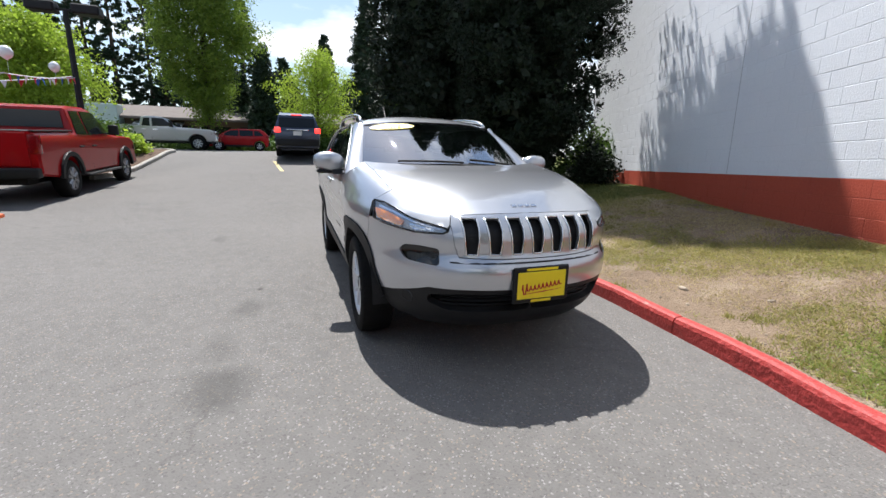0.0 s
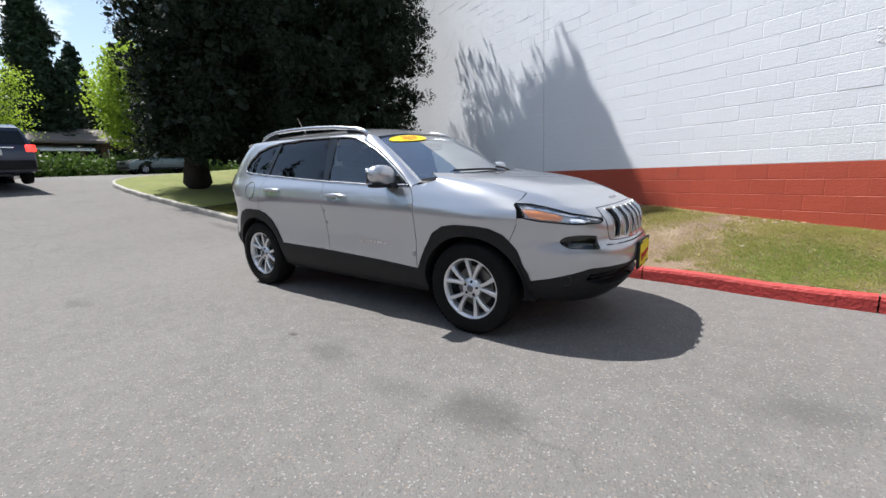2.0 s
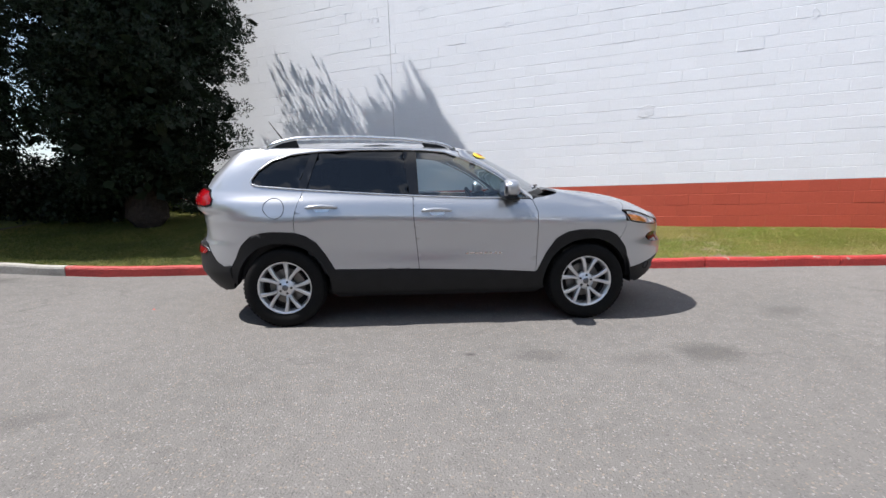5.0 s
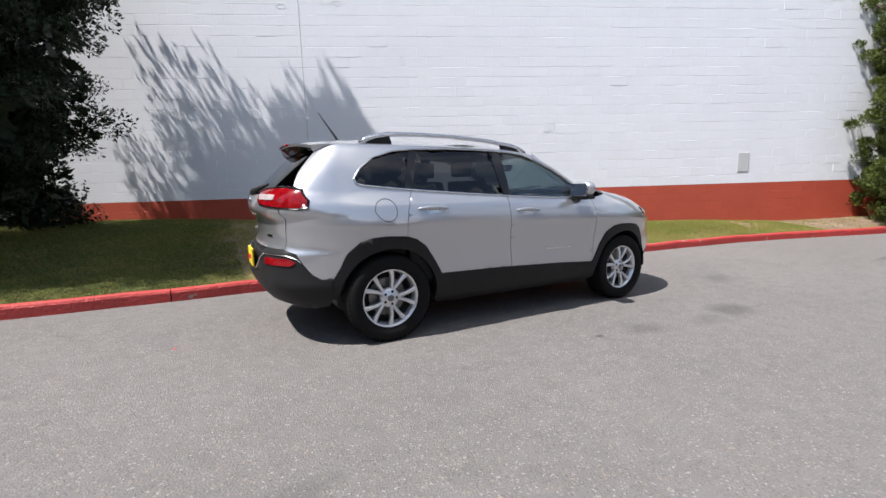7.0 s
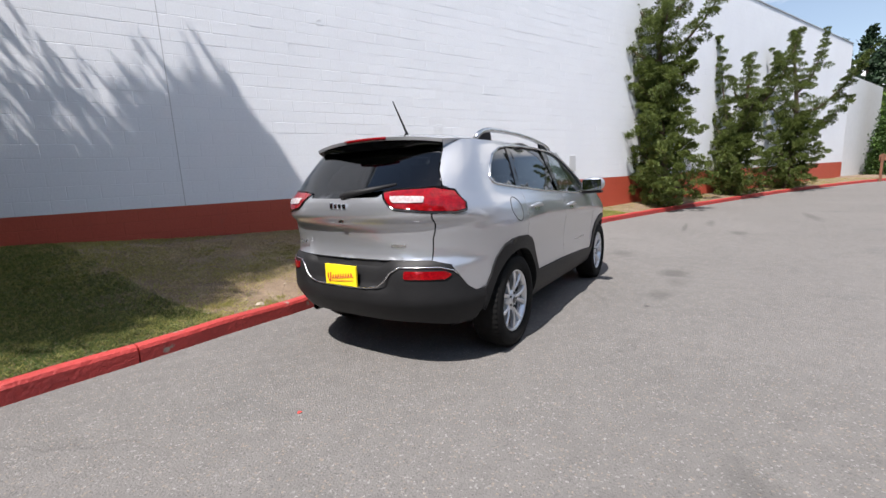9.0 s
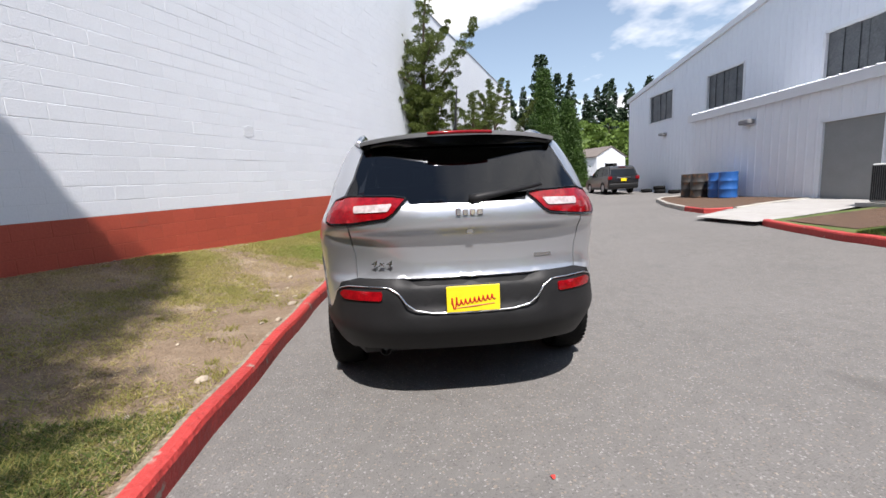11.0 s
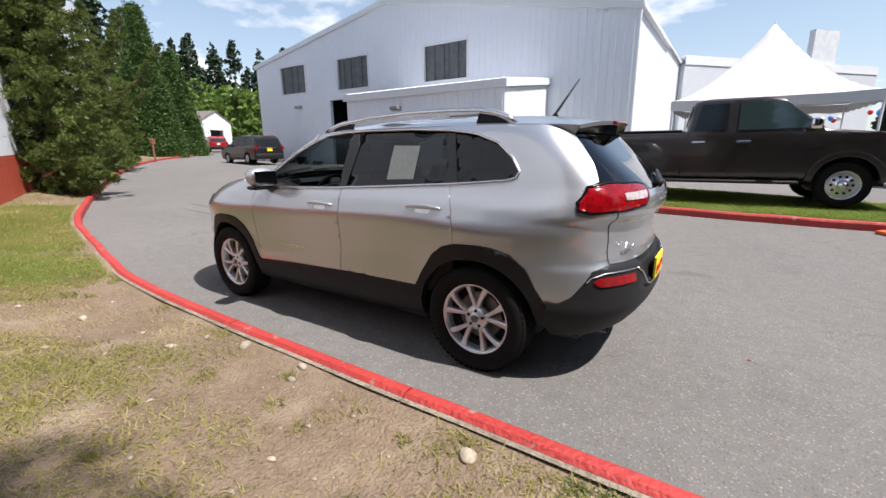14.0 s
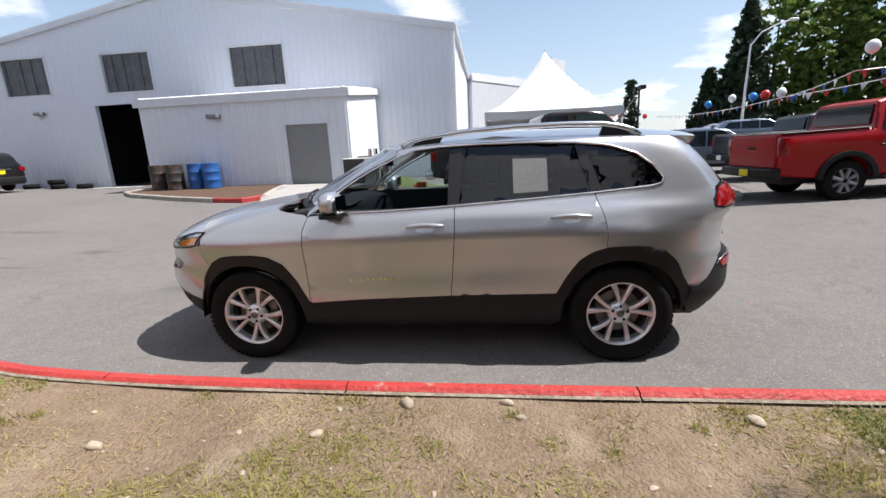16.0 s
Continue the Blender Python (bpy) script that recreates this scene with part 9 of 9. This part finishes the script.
for a in ((-1, -1, 1, -1), (1, -1, 1, 1), (1, 1, -1, 1), (-1, 1, -1, -1)):
    P = [(3.06 * (a[0] + (a[2] - a[0]) * k / 12), 3.06 * (a[1] + (a[3] - a[1]) * k / 12)) for k in range(13)]
    V = [(x, y, 2.64) for x, y in P] + [(x, y, 2.30 + 0.03 * math.cos(k * 3.14)) for k, (x, y) in enumerate(P)]
    raw("valance", V, [(k, k + 1, k + 14, k + 13) for k in range(12)], M_TENT, tent)
for x in (-3, 3):
    for y in (-3, 3):
        part("leg", tube([(x, y, -0.1), (x, y, 2.6)], 0.04, 8), M_WHITETRIM, tent)
part("mast_tip", tube([(0, 0, 5.5), (0, 0, 5.75)], 0.03, 6), M_WHITETRIM, tent)

# ---- showroom behind, low motel, shed ----
show = empty("showroom", label="pale grey flat-roofed showroom behind the tent", category="building")
pA, pB = Vector((0.85, -30.0)), Vector((-10.8, -44.0))
dirv = (pB - pA).normalized(); nv = Vector((-dirv.y, dirv.x))
def wallbox(a, b, z0, z1, th=0.4):
    d = (b - a).normalized(); q = Vector((-d.y, d.x)) * th
    return prism([tuple(a), tuple(b), tuple(b - q), tuple(a - q)], z0, z1, plane="xy")
part("front_wall", wallbox(pA, pB, 0.0, 6.9), mat("pale_grey_siding", (0.56, 0.58, 0.61), 0.6, vary=0.1), show)
part("fascia", wallbox(pA + nv * 0.15, pB + nv * 0.15, 6.5, 7.05, 0.6), M_WHITETRIM, show)
sg = [pA + dirv * 11.2 + nv * 0.1, pA + dirv * 13.6 + nv * 0.1]
part("sign_fin", wallbox(sg[0], sg[1], 6.9, 9.3), mat("pale_fin", (0.66, 0.68, 0.70), 0.6), show)
part("side_wall", wallbox(pB, pB + Vector((9, -8)), 0.0, 6.9), mat("pale_grey_siding_side", (0.56, 0.58, 0.61), 0.6, vary=0.1), show)
for k in range(3):
    a = pA + dirv * (2.5 + 4.0 * k) + nv * 0.03
    part("window", wallbox(a, a + dirv * 2.8, 0.6, 2.7, 0.1), M_SUVGLASS, show)
part("hall_side_extension", boxm(BX0, BX0 + 0.2, -31.0, SIDE_Y, 0, 6.6), M_WHITEMETAL, show)
motel = empty("motel", label="long low brown motel with a shingle roof across the street", category="building")
M_BROWN = mat("brown_wood_siding", (0.13, 0.085, 0.055), 0.8, c2=(0.09, 0.06, 0.04), scale=1, fine=12)
M_SHINGLE = mat("grey_brown_shingle", (0.17, 0.145, 0.125), 0.9, c2=(0.12, 0.10, 0.09), scale=2, fine=14, bump=0.5, bscale=9)
part("wall", boxm(-44.3, -43.9, -46, 30, 1.0, 4.1), M_BROWN, motel)
part("roof", prism([(-42.6, 3.75), (-42.6, 3.95), (-46.5, 5.2), (-51, 3.9), (-51, 3.7), (-46.5, 4.95)], -47, 31, plane="xz"), M_SHINGLE, motel)
for k in range(15):
    y = -44 + 5 * k
    w = empty("window"); w.parent = motel
    part("pane", boxm(-43.9, -43.86, y, y + 2.6, 1.9, 3.3), M_SUVGLASS, w)
    part("frame", boxm(-43.9, -43.82, y - 0.08, y, 1.85, 3.35), M_WHITETRIM, w)
    if k % 2 == 0:
        part("awning", prism([(-43.85, 3.5), (-43.85, 3.6), (-42.4, 3.25), (-42.4, 3.1)], y - 0.3, y + 3.6), M_WHITETRIM, motel, "white awning")
    part("door", boxm(-43.9, -43.84, y + 3.4, y + 4.4, 1.25, 3.3), M_DARK, motel)
part("glass_porch", boxm(-43.8, -42.2, -18.8, -15.2, 1.0, 4.9, 0.05), mat("pale_green_glazing", (0.42, 0.55, 0.52), 0.3, vary=0.2), motel, "pale green glazed porch")
shed = empty("garage", pose(58, -30.5, gz(58, -30.5), 0, 0, 25), "small white garage with a dark doorway down the drive", "building")
part("front_wall", prism([(-3.2, 0), (-1.4, 0), (-1.4, 2.6), (1.4, 2.6), (1.4, 0), (3.2, 0), (3.2, 3.6), (0, 5.0), (-3.2, 3.6)], -0.1, 0.1, plane="yz"), M_WHITETRIM, shed)
part("roof", prism([(-3.5, 3.5), (0, 5.05), (3.5, 3.5), (3.5, 3.65), (0, 5.2), (-3.5, 3.65)], -0.2, 8, plane="yz"), M_SHINGLE, shed)
part("side_wall", boxm(0.1, 8, 3.0, 3.2, 0, 3.6), M_WHITETRIM, shed)
part("side_wall", boxm(0.1, 8, -3.2, -3.0, 0, 3.6), M_WHITETRIM, shed)
part("garage_door", boxm(0.6, 0.7, -1.4, 1.4, 0, 2.6), M_DARK, shed)
# lower white block where the tall wall ends
low = empty("wall_low", label="lower plain white wall beyond the tall block wall", category="wall", kind="structure")
part("body", prism([(32.05, wall_y(32.05) + 0.35), (32.05, wall_y(32.05) + 0.02), (39, -11.9), (39, -11.4)], 0.6, 7.2, plane="xy"), M_WHITETRIM, low)

# ---- lamps, flags, balloons, signs ----
def lot_lamp(x, y, z, h, label):
    ob = empty("lot_lamp", pose(x, y, z), label, "street lamp")
    part("pole", tube([(0, 0, -0.2), (0, 0, h)], 0.09, 8, taper=[1.2, 0.8]), M_BLACKPLASTIC, ob)
    for s in (-1, 1):
        part("lamp_head", boxm(-0.22, 0.22, s * 0.55 - 0.35, s * 0.55 + 0.35, h - 0.1, h + 0.18, 0.04), M_BLACKPLASTIC, ob)
    part("arm", tube([(0, -0.6, h), (0, 0.6, h)], 0.04, 6), M_BLACKPLASTIC, ob)


lot_lamp(-12.55, -7.28, gz(-12.5, -7.3), 4.9, "black twin-head car park lamp beside the planting bed")
lot_lamp(-12.3, -32.2, 0.4, 5.1, "black twin-head lamp over the sales lot")
lot_lamp(-9.5, -46, 0.4, 6.2, "black twin-head lamp over the sales lot")
sl = empty("street_light", pose(-19.45, -31.2, 0.4), "pale grey street light with a long curved arm", "street lamp")
part("pole", tube([(0, 0, -0.2), (0, 0, 4), (-0.05, 0, 7.6)], 0.09, 8, taper=[1.3, 1.0, 0.7]), M_WHITETRIM, sl)
part("arm", tube([(-0.05, 0, 7.5), (-0.7, 0, 8.35), (-1.7, 0, 8.8), (-2.5, 0, 9.0)], 0.05, 6), M_WHITETRIM, sl)
part("lamp_head", boxm(-3.0, -2.4, -0.13, 0.13, 8.95, 9.12, 0.04), M_WHITETRIM, sl)
M_FLAG = [mat("flag_red", (0.62, 0.02, 0.03), 0.6), mat("flag_white", (0.8, 0.8, 0.8), 0.6), mat("flag_blue", (0.03, 0.14, 0.5), 0.6)]
M_BALLOON = [mat("balloon_white", (0.82, 0.82, 0.82), 0.25, vary=0.03), mat("balloon_blue", (0.03, 0.22, 0.62), 0.25, vary=0.05), mat("balloon_red", (0.62, 0.03, 0.03), 0.25, vary=0.05)]


def pennants(p, q, n, sag, label):
    """A string of small flags between two points."""
    p, q = Vector(p), Vector(q)
    ob = empty("pennant_string", label=label, category="bunting")
    pt = lambda t: p + (q - p) * t - Vector((0, 0, sag * 4 * t * (1 - t)))
    part("cord", tube([pt(k / 16) for k in range(17)], 0.012, 4), M_WHITETRIM, ob)
    d = (q - p).normalized()
    for k in range(n):
        c = pt((k + 0.5) / n)
        raw("flag", [tuple(c - d * 0.08), tuple(c + d * 0.08), tuple(c + Vector((0.03 * math.sin(k * 2.1), 0.04 * math.cos(k * 1.3), -0.20)))], [(0, 1, 2)], M_FLAG[k % 3], ob)
    return ob


def balloon(x, y, z, k, r=0.135):
    ob = empty("balloon", pose(x, y, z), ("white", "blue", "red")[k] + " round balloon tied to the pennant string", "balloon", "balloons over the lot")
    part("skin", lathe([(0.0, r * 1.12)] + [(r * math.sin(t), r * 1.1 * math.cos(t)) for t in np.linspace(0.25, 2.8, 12)] + [(0.012, -r * 1.22)], 20, "z"), M_BALLOON[k], ob, smooth=True)
    part("string", tube([(0, 0, -r * 1.2), (0.02, 0, -r * 3.0)], 0.004, 4), M_WHITETRIM, ob)


pennants((-12.55, -7.28, 3.35), (-9.3, -10.5, 2.62), 12, 0.12, "red, white and blue pennants strung across the lot")
pennants((-9.3, -10.5, 2.62), (-11.4, -26.0, 3.1), 26, 0.2, "red, white and blue pennants strung over parked cars")
pennants((-8.7, -7.25, 2.85), (-9.3, -10.5, 2.62), 7, 0.05, "red, white and blue pennants over the red pickup")
pennants((-12.55, -7.28, 3.30), (-8.7, -7.25, 2.85), 10, 0.06, "red, white and blue pennants beside the lamp")
for x, y, z, k in ((-12.15, -7.62, 3.52, 0), (-9.55, -11.04, 2.80, 0), (-9.36, -11.5, 2.80, 2), (-9.72, -12.79, 2.86, 1), (-9.88, -14.4, 2.98, 0), (-10.05, -16.56, 2.95, 1), (-9.0, -7.28, 3.34, 0), (-10.0, -24.0, 3.0, 2), (-9.0, -24.4, 3.3, 0), (-9.2, -26.2, 3.2, 2), (-9.1, -27.5, 3.4, 0), (-9.4, -29.2, 3.2, 2), (-9.6, -33, 3.2, 1), (-9.4, -34, 3.3, 2), (-7.2, -31.0, 2.9, 1), (-7.4, -31.4, 2.8, 2), (-7.6, -31.2, 2.9, 0)):
    balloon(x, y, z, k)
sgn = empty("park_sign", pose(28.2, -9.75, gz(28, -9.7), 0, 0, 150), "small brown wooden sign on one post by the kerb", "sign")
M_POSTWOOD = mat("post_wood", (0.22, 0.10, 0.055), 0.8, c2=(0.14, 0.06, 0.035), scale=8, bump=0.4)
part("post", boxm(-0.05, 0.05, -0.05, 0.05, -0.1, 1.5, 0.008), M_POSTWOOD, sgn)
part("board", boxm(-0.075, -0.05, -0.16, 0.16, 1.12, 1.45, 0.008), M_POSTWOOD, sgn)
for k in range(2):
    part("print_bar", boxm(-0.080, -0.075, -0.11, 0.11, 1.20 + k * 0.11, 1.23 + k * 0.11), M_PAPER, sgn)
# painted line at the exit
line = [(-14.3, -1.86), (-11.4, -1.55), (-11.4, -1.43), (-14.3, -1.74)]
sheet("lane_line", line, 0.008, mat("worn_yellow_line", (0.62, 0.50, 0.22), 0.8, c2=(0.40, 0.33, 0.18), scale=8, fine=50), "worn pale yellow lane line", "road marking", 0.3)
# planting bed kerb left of the exit
pb = [(-11.6, -6.9), (-13.5, -6.35), (-15.6, -6.0), (-17.6, -5.9), (-18.8, -6.4), (-19.4, -7.6), (-19.4, -10.5), (-12.2, -9.6)]
sheet("planting_bed", pb, 0.10, M_MULCH, "brown planting bed with low shrubs", "bed")
kp = empty("kerb", label="bare concrete kerb round the planting bed", category="kerb", kind="structure")
for p, q in zip(pb[:6], pb[1:7]):
    kerb_section([(p[0] + (q[0] - p[0]) * k / 4, p[1] + (q[1] - p[1]) * k / 4) for k in range(5)], gz, 0.15, 0.14, M_CONCRETE, kp, 1)

# ---- small things on the white wall ----
u, _, v = on_wall(8.39, 1.785)
part("vent_plate", boxm(u - 0.14, u + 0.14, -0.012, 0.0, v - 0.22, v + 0.22, 0.006), mat("grey_vent_plate", (0.52, 0.53, 0.54), 0.6, vary=0.1), wall, "flat pale grey cover plate")
u, _, v = on_wall(4.1, 2.53)
rr = random.Random(41)
patch = [(u + 0.13 * k * rr.uniform(0.85, 1.15), v + 0.11 * q * rr.uniform(0.85, 1.15)) for k, q in ((-1, -0.8), (-0.4, -1), (0.3, -0.9), (1, -0.7), (0.95, 0.1), (1, 0.8), (0.2, 1), (-0.5, 0.9), (-1, 0.7), (-0.9, 0)) ]
part("repair_patch", prism(patch, -0.005, 0.0, 0.002), mat("rough_patch_paint", (0.735, 0.755, 0.785), 0.8, vary=0.08, bump=0.8, bscale=60, bdist=0.02), wall, "rough painted repair patch")
for x, z, w, h in ((1.18, 3.83, 0.05, 0.09), (1.7, 4.35, 0.07, 0.05), (0.0, 4.9, 0.1, 0.05), (-1.0, 4.8, 0.1, 0.05), (6.3, 3.9, 0.05, 0.08)):
    u, _, v = on_wall(x, z)
    rr = random.Random(int(x * 100))
    ring = [(u + w * rr.uniform(0.75, 1.1) * math.cos(t), -0.004, v + h * rr.uniform(0.75, 1.1) * math.sin(t)) for t in np.linspace(0, 6.0, 11)]
    part("paint_scar", tube(ring, 0.002, 5), M_WHITEBLOCK, wall)
u, _, v = on_wall(-0.60, 1.1)
part("control_joint", boxm(u - 0.006, u + 0.006, -0.003, 0.006, 0, V1), mat("joint_sealant", (0.50, 0.51, 0.53), 0.8), wall)
rp = random.Random(23)
chips = bmesh.new()
for _ in range(75):
    x = rp.choice((rp.uniform(2.6, 6.2), rp.uniform(-3.0, 8.0)))
    y = wall_y(x) - 0.03 - rp.random() ** 2 * 0.25
    q = rp.uniform(0.010, 0.034)
    m = Matrix.Translation((x, y, lawn_z(x, y) + q * 0.2)) @ Matrix.Rotation(rp.uniform(0, 3), 4, "Z") @ Matrix.Diagonal((q * rp.uniform(0.8, 1.6), q * rp.uniform(0.5, 1.0), q * 0.45, 1))
    bmesh.ops.create_icosphere(chips, subdivisions=1, radius=1, matrix=m)
tagged(part("rubble", chips, mat("paint_rubble", (0.36, 0.30, 0.25), 0.85, c2=(0.26, 0.15, 0.10), vary=0.3, rand=0.3, island=True)), "crumbled mortar and paint chips at the foot of the wall", "rubble", kind="stuff")

build_wall_blocks()
